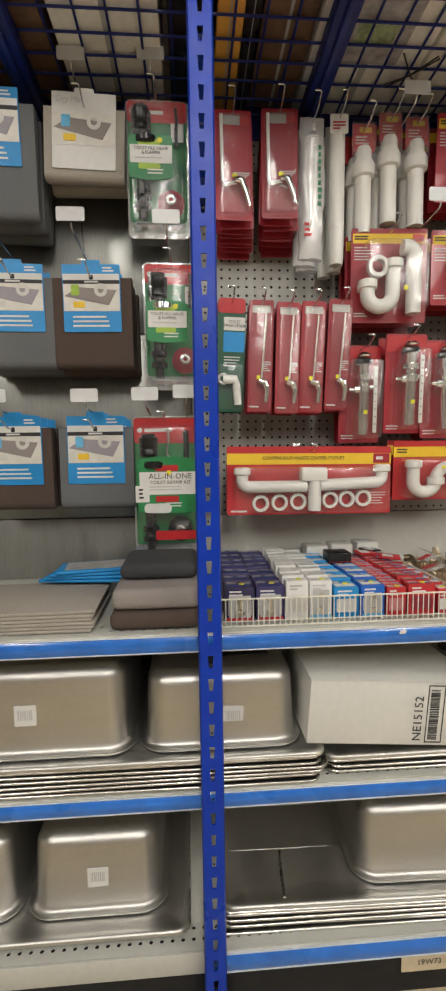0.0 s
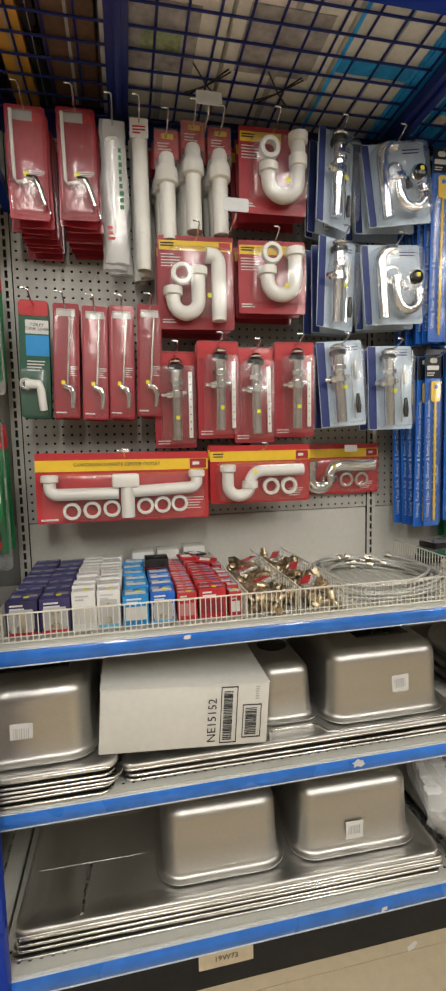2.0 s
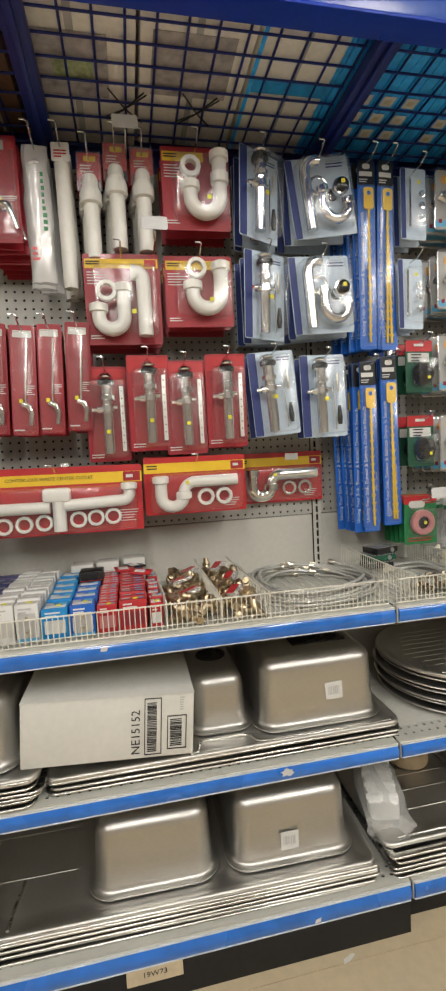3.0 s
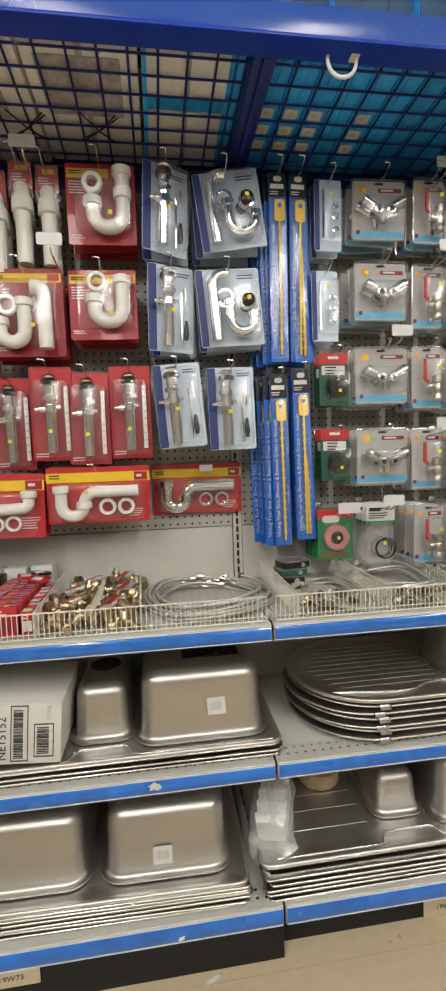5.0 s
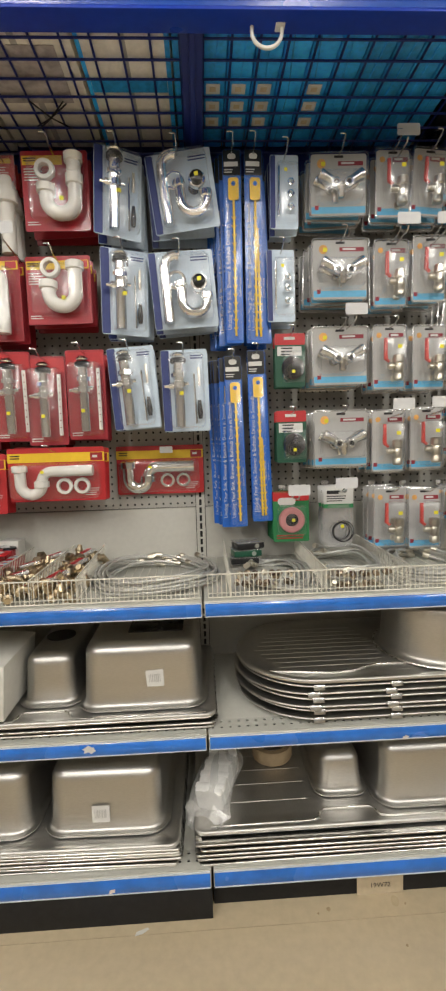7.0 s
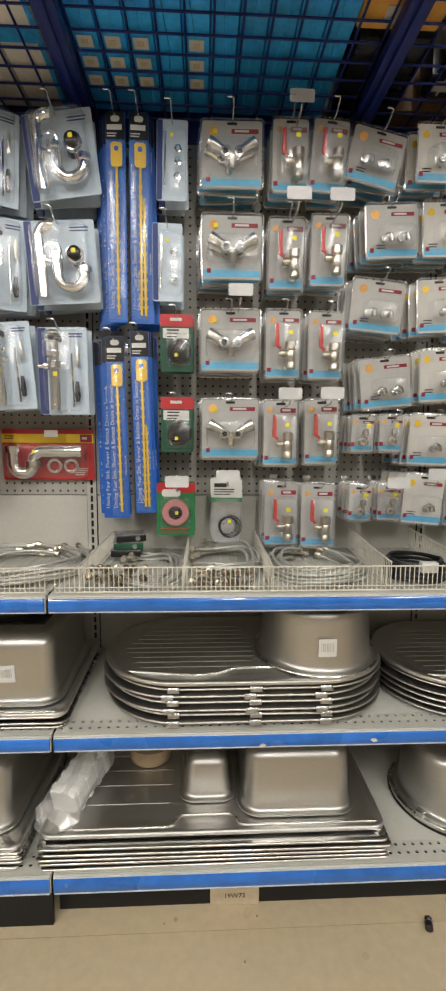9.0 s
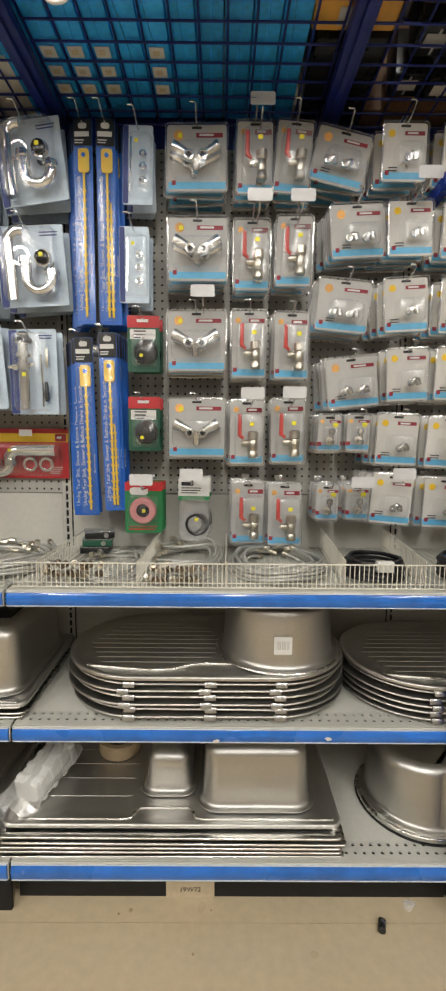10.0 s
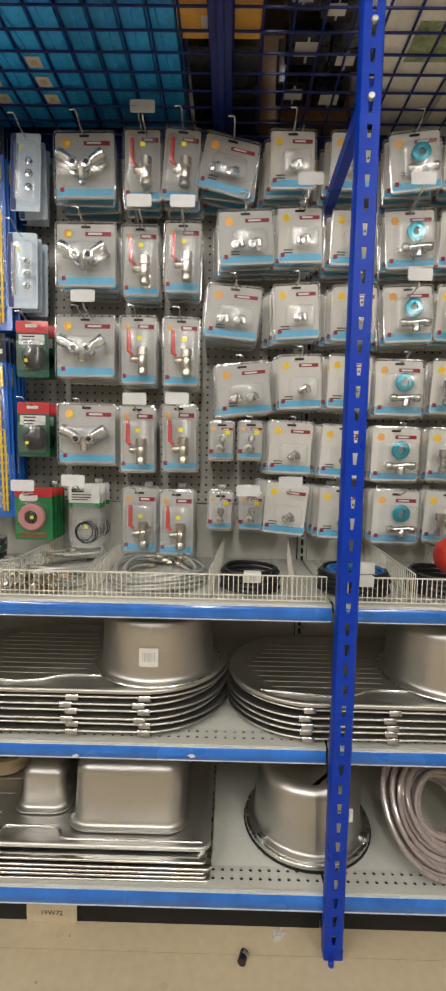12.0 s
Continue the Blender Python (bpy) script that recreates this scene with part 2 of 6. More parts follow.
def sweep(pts, r, n=10, bm=None, caps=True):
    """Round tube along points; r is one radius or one for each point."""
    bm = bm or bmesh.new()
    pts = [Vector(p) for p in pts]
    rs = r if isinstance(r, (list, tuple)) else [r] * len(pts)
    rings, ref = [], None
    for i, p in enumerate(pts):
        d = (pts[min(i + 1, len(pts) - 1)] - pts[max(i - 1, 0)]).normalized()
        if ref is None:
            ref = d.orthogonal().normalized()
        ref = (ref - d * ref.dot(d)).normalized()
        q = d.cross(ref)
        rings.append([p + rs[i] * (math.cos(2 * math.pi * k / n) * ref + math.sin(2 * math.pi * k / n) * q) for k in range(n)])
    return loft(rings, (caps, caps), bm)


def lathe(profile, at=(0, 0, 0), axis="Z", n=20, bm=None):
    """Turned body from (radius, height) pairs."""
    def put(rr, hh, a):
        c, s = rr * math.cos(a), rr * math.sin(a)
        v = {"Z": (c, s, hh), "Y": (c, hh, s), "X": (hh, c, s)}[axis]
        return (at[0] + v[0], at[1] + v[1], at[2] + v[2])
    rings = [[put(max(rr, 1e-4), hh, 2 * math.pi * k / n) for k in range(n)] for rr, hh in profile]
    return loft(rings, (True, True), bm)


def ring_body(ro, ri, t, at=(0, 0, 0), axis="Y", n=20, bm=None):
    """Nut, washer or flange: a ring of thickness t along its axis."""
    bm = bm or bmesh.new()
    def put(rr, hh, a):
        c, s = rr * math.cos(a), rr * math.sin(a)
        v = {"Z": (c, s, hh), "Y": (c, hh, s), "X": (hh, c, s)}[axis]
        return (at[0] + v[0], at[1] + v[1], at[2] + v[2])
    prof = [(ri, 0), (ri, t), (ri + (ro - ri) * 0.15, t * 1.05), (ro - (ro - ri) * 0.15, t), (ro, t * 0.8), (ro, t * 0.2), (ro - (ro - ri) * 0.15, 0), (ri + (ro - ri) * 0.15, -t * 0.05)]
    rows = [[bm.verts.new(put(a, b, 2 * math.pi * k / n)) for k in range(n)] for a, b in prof]
    for i in range(len(rows)):
        a, b = rows[i], rows[(i + 1) % len(rows)]
        for k in range(n):
            bm.faces.new((a[k], a[(k + 1) % n], b[(k + 1) % n], b[k]))
    return bm


def arc(cx, cz, r, a0, a1, n=10, y=0.0):
    return [(cx + r * math.cos(radians(a0 + (a1 - a0) * i / n)), y, cz + r * math.sin(radians(a0 + (a1 - a0) * i / n))) for i in range(n + 1)]


def holed(name, x0, z0, nx, nz, px, pz, hw, hh, material, round_hole=True, taper=1.0, flat=False):
    """Sheet of nx by nz cells, each with a real hole through it; upright at y = 0, or lying when flat."""
    k = 8
    if round_hole:
        hole = [(hw * math.cos(2 * math.pi * i / k), hh * math.sin(2 * math.pi * i / k)) for i in range(k)]
        sq = [(px / 2 * u, pz / 2 * v) for u, v in ((1, 0), (1, 1), (0, 1), (-1, 1), (-1, 0), (-1, -1), (0, -1), (1, -1))]
    else:
        hole = [(hw, hh), (-hw, hh), (-hw * taper, -hh), (hw * taper, -hh)]
        sq = [(px / 2, pz / 2), (-px / 2, pz / 2), (-px / 2, -pz / 2), (px / 2, -pz / 2)]
    n = len(hole)
    verts, faces = [], []
    for i in range(nx):
        for j in range(nz):
            cx, cz, b = x0 + px * (i + 0.5), z0 + pz * (j + 0.5), len(verts)
            for ring, dep in ((sq, 0.0), (hole, 0.0), (hole, 0.003)):
                for a, c in ring:
                    verts.append((cx + a, cz + c, -dep) if flat else (cx + a, dep, cz + c))
            for q in range(n):
                r = (q + 1) % n
                faces.append((b + q, b + r, b + n + r, b + n + q))
                faces.append((b + n + q, b + n + r, b + 2 * n + r, b + 2 * n + q))
    me = bpy.data.meshes.new(name)
    me.from_pydata(verts, [], faces)
    bm = bmesh.new()
    bm.from_mesh(me)
    bmesh.ops.remove_doubles(bm, verts=bm.verts[:], dist=1e-5)
    bm.to_mesh(me)
    bm.free()
    me.materials.append(material)
    me.update()
    return me


TEXTS = {}


def lettering(text, size, parent, material, x, y, z, turn=0.0, name="lettering", align="CENTER"):
    """Raised ink letters facing the aisle; turn: degrees in the plane of the card."""
    key = (text, size, material.name, align)
    if key not in TEXTS:
        cu = bpy.data.curves.new("letters", "FONT")
        cu.body, cu.size, cu.align_x, cu.align_y, cu.extrude, cu.resolution_u = text, size, align, "CENTER", 0.0002, 2
        tmp = new("letters", cu)
        bpy.context.view_layer.update()
        me = bpy.data.meshes.new_from_object(tmp.evaluated_get(bpy.context.evaluated_depsgraph_get()))
        me.materials.clear()
        me.materials.append(material)
        bpy.data.objects.remove(tmp)
        bpy.data.curves.remove(cu)
        TEXTS[key] = me
    return part(name, TEXTS[key], None, parent, at=pose(x, y, z, 90, 0, 0) @ pose(0, 0, 0, 0, 0, turn))


def bars(parent, x, z, w, rows, pitch, hgt, material, y, name="print", seed=0):
    """Unreadable small print: plain ink bars."""
    rng = random.Random(seed)
    bm = bmesh.new()
    for i in range(rows):
        ww = w * rng.uniform(0.55, 1.0)
        box(x, x + ww, y - 0.0004, y, z - i * pitch - hgt, z - i * pitch, bm=bm)
    return part(name, bm, material, parent)


# ---- the large structure ----
X0, X1 = -1.25, 3.65
BACK, FRONT, BASE = 1.72, 1.2, 1.155


def structure(name, bm, material, label, category, at=None):
    return tagged(part(name, bm, material, at=at), label, category, kind="structure")


structure("floor", box(-4, 6.5, -2.5, 1.1265, -0.1, 0), M["floor"], "beige polished vinyl floor of the shop aisle", "floor")
structure("floor_2", box(-4, 6.5, 1.128, 1.9, -0.1, 0), M["floor"], "beige vinyl floor strip under the shelving", "floor")
structure("ceiling", box(-4, 6.5, -2.5, 1.9, 4.2, 4.3), M["ceil"], "off-white painted shop ceiling", "ceiling")
# unseen wall, added for metal to reflect and light to bounce off
structure("wall_south", box(-4, 6.5, -2.6, -2.5, 0, 4.2), M["farside"], "unseen streaked grey-brown wall added for reflections, closing the aisle", "wall")
structure("wall_north", box(-4, 6.5, 1.9, 2.0, 0, 4.2), M["back"], "plain wall behind the shelving", "wall")
# unseen end walls, added only to close the space
structure("wall_west", box(-4.1, -4, -2.6, 2.0, 0, 4.2), M["back"], "unseen plain wall added to close the aisle end", "wall")
structure("wall_east", box(6.5, 6.6, -2.6, 2.0, 0, 4.2), M["back"], "unseen plain wall added to close the aisle end", "wall")

for lx in (-1.58, 0.17, 1.92, 3.67):
    lamp = thing("ceiling_light", (lx, -1.35, 3.03), "white linear fluorescent lamp under the ceiling", "ceiling light", "aisle lamps")
    for y in (-0.8, 0.8):
        part("hanger_rod", sweep([(0, y, 0.15), (0, y, 1.17)], 0.004, 6), M["zinc"], lamp)
    part("housing", box(-0.035, 0.035, -1.07, 1.07, 0.045, 0.15, 0.008), M["white"], lamp)
    part("tube", sweep([(0, -1.05, 0), (0, 1.05, 0)], 0.03, 12), M["tube"], lamp, "glowing fluorescent tube")
    area = bpy.data.lights.new("lamp_light", "AREA")
    area.shape, area.size, area.size_y, area.energy, area.color = "RECTANGLE", 0.2, 2.1, POWER, LAMP_COLOR
    light = new("lamp_light", area)
    light.matrix_basis = pose(lx, -1.35, 2.98, LAMP_TILT)

# gondola back panels, bay by bay
BAYS = ((-1.2, 0.0), (0.0, 1.2), (1.2, 2.4), (2.4, 3.6))
for k, (a, b) in enumerate(BAYS):
    bay = thing("gondola_bay", (a, 0, 0), "cream enamelled steel shelving bay with blue price strips", "shelving", "shelving bays")
    # near-black sheet: the shade behind the panel holes, put in as colour
    part("back_panel", box(0.016, 1.184, BACK + 0.02, BACK + 0.045, 0.06, 2.245), M["dark"], bay, "near-black backing standing in for shade behind the panel")
    part("lower_panel", box(0.018, 1.182, BACK, BACK + 0.018, 0.1, 1.08, 0.002), M["panel"] if k else M["grey"], bay)
    if k == 0:
        part("upper_panel", box(0.018, 1.182, BACK, BACK + 0.018, 1.083, 1.66, 0.002), M["grey"], bay, "plain grey metal panel")
        part("upper_panel", box(0.018, 1.182, BACK, BACK + 0.018, 1.664, 2.245, 0.002), M["grey"], bay, "plain grey metal panel")
    else:
        part("pegboard", holed("pegboard", 0.018, 1.083, 44, 44, 1.164 / 44, 1.16 / 44, 0.0042, 0.0042, M["peg"]), None, bay, "perforated steel pegboard panel", (0, BACK, 0))
    # slotted upright at the left end of the bay
    part("upright", holed("upright", -0.016, 0.1, 1, 72, 0.032, 2.145 / 72, 0.0045, 0.011, M["panel"], False), None, bay, "slotted steel upright", (0, BACK - 0.006, 0))
    # same near-black for the shade behind the slots
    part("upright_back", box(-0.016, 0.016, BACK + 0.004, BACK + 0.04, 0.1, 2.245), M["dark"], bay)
    # decks with two rows of holes behind the lip
    for name, z, y0 in (("top_deck", 0.888, FRONT), ("middle_deck", 0.512, FRONT), ("base_deck", 0.152, BASE)):
        deck = part(name, box(0.003, 1.197, y0 + 0.07, BACK - 0.007, z - 0.022, z, 0.002), M["enamel"], bay)
        part("perforated_edge", holed("perforated_edge", 0.003, y0 + 0.018, 48, 2, 1.194 / 48, 0.026, 0.0052, 0.0052, M["enamel"], flat=True), None, deck, at=(0, 0, z))
        part("front_edge", box(0.003, 1.197, y0 + 0.004, y0 + 0.018, z - 0.012, z), M["enamel"], deck)
        # near-black strip paints the shade below the two hole rows
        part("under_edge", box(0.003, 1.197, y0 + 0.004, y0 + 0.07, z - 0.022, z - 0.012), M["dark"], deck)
        h = 0.05 if name == "base_deck" else 0.042
        lip = part("lip", box(0.003, 1.197, y0 - 0.002, y0 + 0.004, z - h - 0.003, z, 0.0015), M["enamel"], deck, "rolled cream front edge")
        if not (k == 0 and name == "base_deck"):
            prof = [(y0 - 0.0024, z - 0.004), (y0 - 0.004, z - 0.004)] + [(y0 - 0.004 - 0.007 * math.sin(math.pi * (q + 0.6) / 8.2), z - 0.004 - (h - 0.004) * (q + 0.3) / 7.6) for q in range(8)] + [(y0 - 0.004, z - h), (y0 - 0.0024, z - h)]
            part("price_strip", loft([[(x, py, pz) for py, pz in prof] for x in (0.006, 1.194)]), M["lip"], deck, "blue price strip")
            for zz in (z - 0.0055, z - h - 0.0005):
                part("strip_edge", box(0.006, 1.194, y0 - 0.0075, y0 - 0.0024, zz, zz + 0.0022), M["clearstrip"], deck)
    ky = 1.158 if k < 2 else 1.2
    part("kick_plate", box(0.002, 1.198, ky, ky + 0.012, 0.0, 0.098, 0.001), M["kick"], bay, "scuffed black kick plate")

# shelf brackets under the two upper decks
for x in (0.0, 1.2, 2.4):
    for z in (0.888, 0.512):
        bm = loft([[(x - 0.003, BACK - 0.006, z - 0.025), (x - 0.003, BACK - 0.006, z - 0.1), (x - 0.003, FRONT + 0.06, z - 0.04), (x - 0.003, FRONT + 0.06, z - 0.025)],
                   [(x + 0.003, BACK - 0.006, z - 0.025), (x + 0.003, BACK - 0.006, z - 0.1), (x + 0.003, FRONT + 0.06, z - 0.04), (x + 0.003, FRONT + 0.06, z - 0.025)]])
        tagged(part("shelf_bracket", bm, M["panel"]), "cream steel bracket under a shelf", "bracket", "shelf brackets")


# ---- blue pallet rack over the shelving ----
def rack_post(x):
    post = thing("rack_post", (x, 1.12, 0), "blue enamelled slotted steel rack upright standing on the floor", "rack post", "rack posts")
    n = 57
    part("front_face", holed("front_face", -0.013, 0.03, 1, n, 0.026, 2.85 / n, 0.006, 0.0135, M["blue"], False, 0.62), None, post)
    for s in (-1, 1):
        side = loft([[(s * 0.013, 0.0, 0.03), (s * 0.021, 0.0, 0.03), (s * 0.0245, 0.005, 0.03), (s * 0.0245, 0.032, 0.03), (s * 0.0225, 0.032, 0.03), (s * 0.0225, 0.006, 0.03), (s * 0.0205, 0.002, 0.03), (s * 0.013, 0.002, 0.03)],
                     [(s * 0.013, 0.0, 2.88), (s * 0.021, 0.0, 2.88), (s * 0.0245, 0.005, 2.88), (s * 0.0245, 0.032, 2.88), (s * 0.0225, 0.032, 2.88), (s * 0.0225, 0.006, 2.88), (s * 0.0205, 0.002, 2.88), (s * 0.013, 0.002, 2.88)]])
        part("flange", side, M["blue"], post)
    holes = bmesh.new()
    for i in range(19):
        lathe([(0.0022, -0.0006), (0.0022, 0.001)], (0.0, 0, 0.1 + i * 0.15), "Y", 8, holes)
    part("small_holes", holes, M["dark"], post)
    part("foot", box(-0.0245, 0.0245, -0.002, 0.032, 0.0, 0.03, 0.003), M["blue"], post, "blue foot cap")
    part("foot_bolt", lathe([(0.007, 0), (0.007, 0.012), (0.004, 0.015)], (-0.008, -0.012, 0.0), "Z", 10), M["blue"], post)
    return post


for x in (0.008, 2.417):
    rack_post(x)
    rear = thing("rear_rack_post", (x, 1.80, 0), "blue enamelled steel rack upright behind the shelving", "rack post", "rack posts")
    part("column", box(-0.026, 0.026, 0, 0.06, 0.0, 2.9, 0.004), M["blue"], rear)
    brace = thing("rack_brace", (x, 0, 0), "blue steel brace between front and rear rack uprights", "brace", "rack braces")
    bm = bmesh.new()
    a, b = Vector((0.012, 1.17, 2.08)), Vector((0.012, 1.80, 2.03))
    d = (b - a).normalized()
    up = Vector((0, -d.z, d.y))
    ring = lambda p: [p + Vector((sx * 0.014, 0, 0)) + up * (sz * 0.018) for sx, sz in ((-1, -1), (1, -1), (1, 1), (-1, 1))]
    part("bar", loft([ring(a), ring(b)], bm=bm), M["blue"], brace)
for z in (2.172, 2.022):
    bolt = thing("rack_bolt", (2.417, 1.119, z), "zinc-plated round bolt head in the blue upright", "bolt", "rack bolts")
    part("head", lathe([(0.009, 0), (0.0085, -0.004), (0.006, -0.007), (0.002, -0.0075)], axis="Y", n=16), M["zinc"], bolt)

beam = thing("rack_beam", (0, 0, 0), "blue enamelled steel front beam of the pallet rack", "rack beam", "rack beams")
part("beam_face", box(0.04, 2.385, 1.115, 1.165, 2.264, 2.338, 0.006), M["beam"], beam)
part("lower_lip", box(0.04, 2.385, 1.108, 1.172, 2.257, 2.266, 0.003), M["blue"], beam)
for a, b in ((-2.4, -0.025), (2.45, 4.8)):
    beam = thing("rack_beam", (0, 0, 0), "blue enamelled steel front beam of the pallet rack", "rack beam", "rack beams")
    part("beam_face", box(a, b, 1.115, 1.165, 2.6, 2.68, 0.006), M["beam"], beam)
rear_beam = thing("rear_rack_beam", (0, 0, 0), "dark blue rear beam of the pallet rack", "rack beam", "rack beams")
part("beam_face", box(-2.4, 4.8, 1.74, 1.79, 2.25, 2.36, 0.006), M["mesh"], rear_beam)

# wire deck panels with their cross supports
for a, b in ((-1.35, -0.47), (-0.43, 0.33), (0.37, 1.19), (1.25, 2.06), (2.12, 2.94), (3.0, 3.6)):
    deck = thing("wire_deck", (a, 0, 2.318), "dark blue welded wire deck panel lying on the rack beams", "wire deck", "wire decks")
    n = max(2, round((b - a) / 0.074))
    long_wire = mesh_of("long_wire", sweep([(0, 1.13, 0.004), (0, 1.78, 0.004)], 0.0035, 6), M["mesh"])
    cross_wire = mesh_of("cross_wire", sweep([(0, 0, -0.003), (b - a, 0, -0.003)], 0.0035, 6), M["mesh"])
    for i in range(n + 1):
        part("long_wire", long_wire, None, deck, at=((b - a) * i / n, 0, 0))
    for j in range(10):
        part("cross_wire", cross_wire, None, deck, at=(0, 1.19 + j * 0.0655, 0))
for x in (-0.45, 0.35, 1.22, 2.09, 2.97):
    sup = thing("deck_support", (x, 0, 2.3), "dark blue steel channel under the wire deck", "deck support", "deck supports")
    part("channel", box(-0.028, 0.028, 1.165, 1.74, -0.03, 0.005, 0.003), M["mesh"], sup)
    part("rib", box(-0.008, 0.008, 1.17, 1.735, -0.044, -0.0305, 0.002), M["mesh"], sup)


# ---- packaged goods: one function for each kind; the origin is the top middle of the card's front ----
def lever_card(at):
    p = thing("lever_card", at, "red blister card with a white tank lever and chrome handle", "hardware pack", "tank lever packs")
    part("card", slab(0.1, 0.285, 0.003), M["red"], p)
    part("header_label", slab(0.05, 0.024, 0.0006, 0.002, -0.014, -0.0012, -0.006), M["greycard"], p)
    part("mark", slab(0.028, 0.02, 0.0006, 0.002, -0.017, -0.0014, 0.032), M["redbright"], p)
    part("rod", sweep([(-0.034, -0.012, -0.02), (-0.032, -0.012, -0.19), (-0.026, -0.014, -0.2), (0.008, -0.014, -0.192)], 0.0045, 8), M["white"], p, "white plastic rod")
    part("handle", sweep([(0.0, -0.016, -0.188), (0.02, -0.018, -0.19), (0.03, -0.018, -0.215), (0.042, -0.016, -0.255)], [0.009, 0.01, 0.008, 0.006], 10), M["chrome"], p, "chrome flush handle")
    part("blister", bubble(0.09, 0.26, 0.022, 0, -0.148), M["blister"], p, "clear plastic blister")
    part("price_sticker", slab(0.013, 0.01, 0.0005, 0.002, -0.175, -0.0228, 0.0), M["sticker"], p)
    bars(p, 0.0, -0.16, 0.048, 3, 0.005, 0.0022, M["paper"], -0.0006)
    return p


def bagged_tube(at):
    p = thing("bagged_tube", at, "white plastic tailpiece tube in a clear printed bag", "pipe", "tailpiece tubes")
    part("tube", sweep([(0, 0.02, -0.05), (0, 0.02, -0.3)], 0.02, 14), M["white"], p)
    part("collar", lathe([(0.02, 0), (0.026, 0.004), (0.026, 0.03), (0.021, 0.036)], (0, 0.02, -0.085)), M["white"], p)
    rg = random.Random(4)
    rings = []
    for i in range(13):
        z = 0.0 - 0.37 * i / 12
        fx, fy = (0.036, 0.006) if i in (0, 1) else (0.036, 0.012) if i > 11 else (0.037 + rg.uniform(-0.003, 0.004), 0.027)
        rings.append([(fx * math.cos(2 * math.pi * k / 16) + rg.uniform(-0.0025, 0.0025), 0.02 - fy * math.sin(2 * math.pi * k / 16) + rg.uniform(-0.003, 0.003), z + rg.uniform(-0.003, 0.003)) for k in range(16)])
    bm = loft(rings)
    part("bag", bm, M["sleeve"], p, "crumpled clear plastic bag")
    bars(p, 0.012, -0.08, 0.012, 9, 0.018, 0.011, M["green"], -0.006, seed=4)
    bars(p, -0.025, -0.28, 0.03, 3, 0.014, 0.008, M["redbright"], -0.006, seed=5)
    return p


def plain_tube(at):
    p = thing("plain_tube", at, "long white plastic drain tube with a paper header tag", "pipe", "tailpiece tubes")
    part("tube", ring_body(0.0215, 0.0185, 0.33, (0, 0.02, -0.375), "Z", 18), M["white"], p)
    part("header_tag", slab(0.05, 0.05, 0.002, 0.004), M["paper"], p, "white paper header tag with red print")
    bars(p, -0.018, -0.02, 0.036, 3, 0.008, 0.004, M["redbright"], -0.001, seed=2)
    return p


def slip_tube(at):
    p = thing("slip_joint_tube", at, "white plastic slip-joint tube with a red label at its neck", "pipe", "slip joint tubes")
    part("tube", lathe([(0.0225, 0), (0.0225, 0.155), (0.026, 0.165), (0.026, 0.19), (0.023, 0.2), (0.023, 0.222), (0.019, 0.232), (0.01, 0.237)], (0, 0.02, -0.285)), M["white"], p)
    part("coupling_nut", lathe([(0.026, 0), (0.032, 0.004), (0.032, 0.03), (0.03, 0.038), (0.024, 0.05)], (0, 0.02, -0.135), n=12), M["white"], p)
    part("label", slab(0.064, 0.075, 0.003, 0.004, 0.008, 0.012), M["redbright"], p, "red card label")
    part("label_band", slab(0.034, 0.014, 0.0008, 0.002, -0.002, 0.0108, 0.004), M["yellow"], p)
    bars(p, -0.024, -0.026, 0.045, 3, 0.008, 0.003, M["paper"], 0.0115, seed=7)
    part("sleeve", slab(0.07, 0.11, 0.0012, 0.004, 0.012, 0.0095), M["blister"], p, "clear plastic header sleeve")
    return p


def trap_shape(parent, x, z, r, tube, left, right, material, y=-0.03):
    """U-bend with its two legs; left and right are the heights of the legs above the bend's centre."""
    pts = [(x - r, y, z + left)] + arc(x, z, r, 180, 360, 12, y) + [(x + r, y, z + right)]
    part("trap", sweep(pts, tube, 16), material, parent, "curved trap pipe")
    for px, hh in ((x - r, left), (x + r, right)):
        part("slip_nut", lathe([(tube * 1.02, 0), (tube * 1.35, 0.002), (tube * 1.35, tube * 1.1), (tube * 1.05, tube * 1.25)], (px, y, z + hh - tube * 1.2), n=12), material, parent)


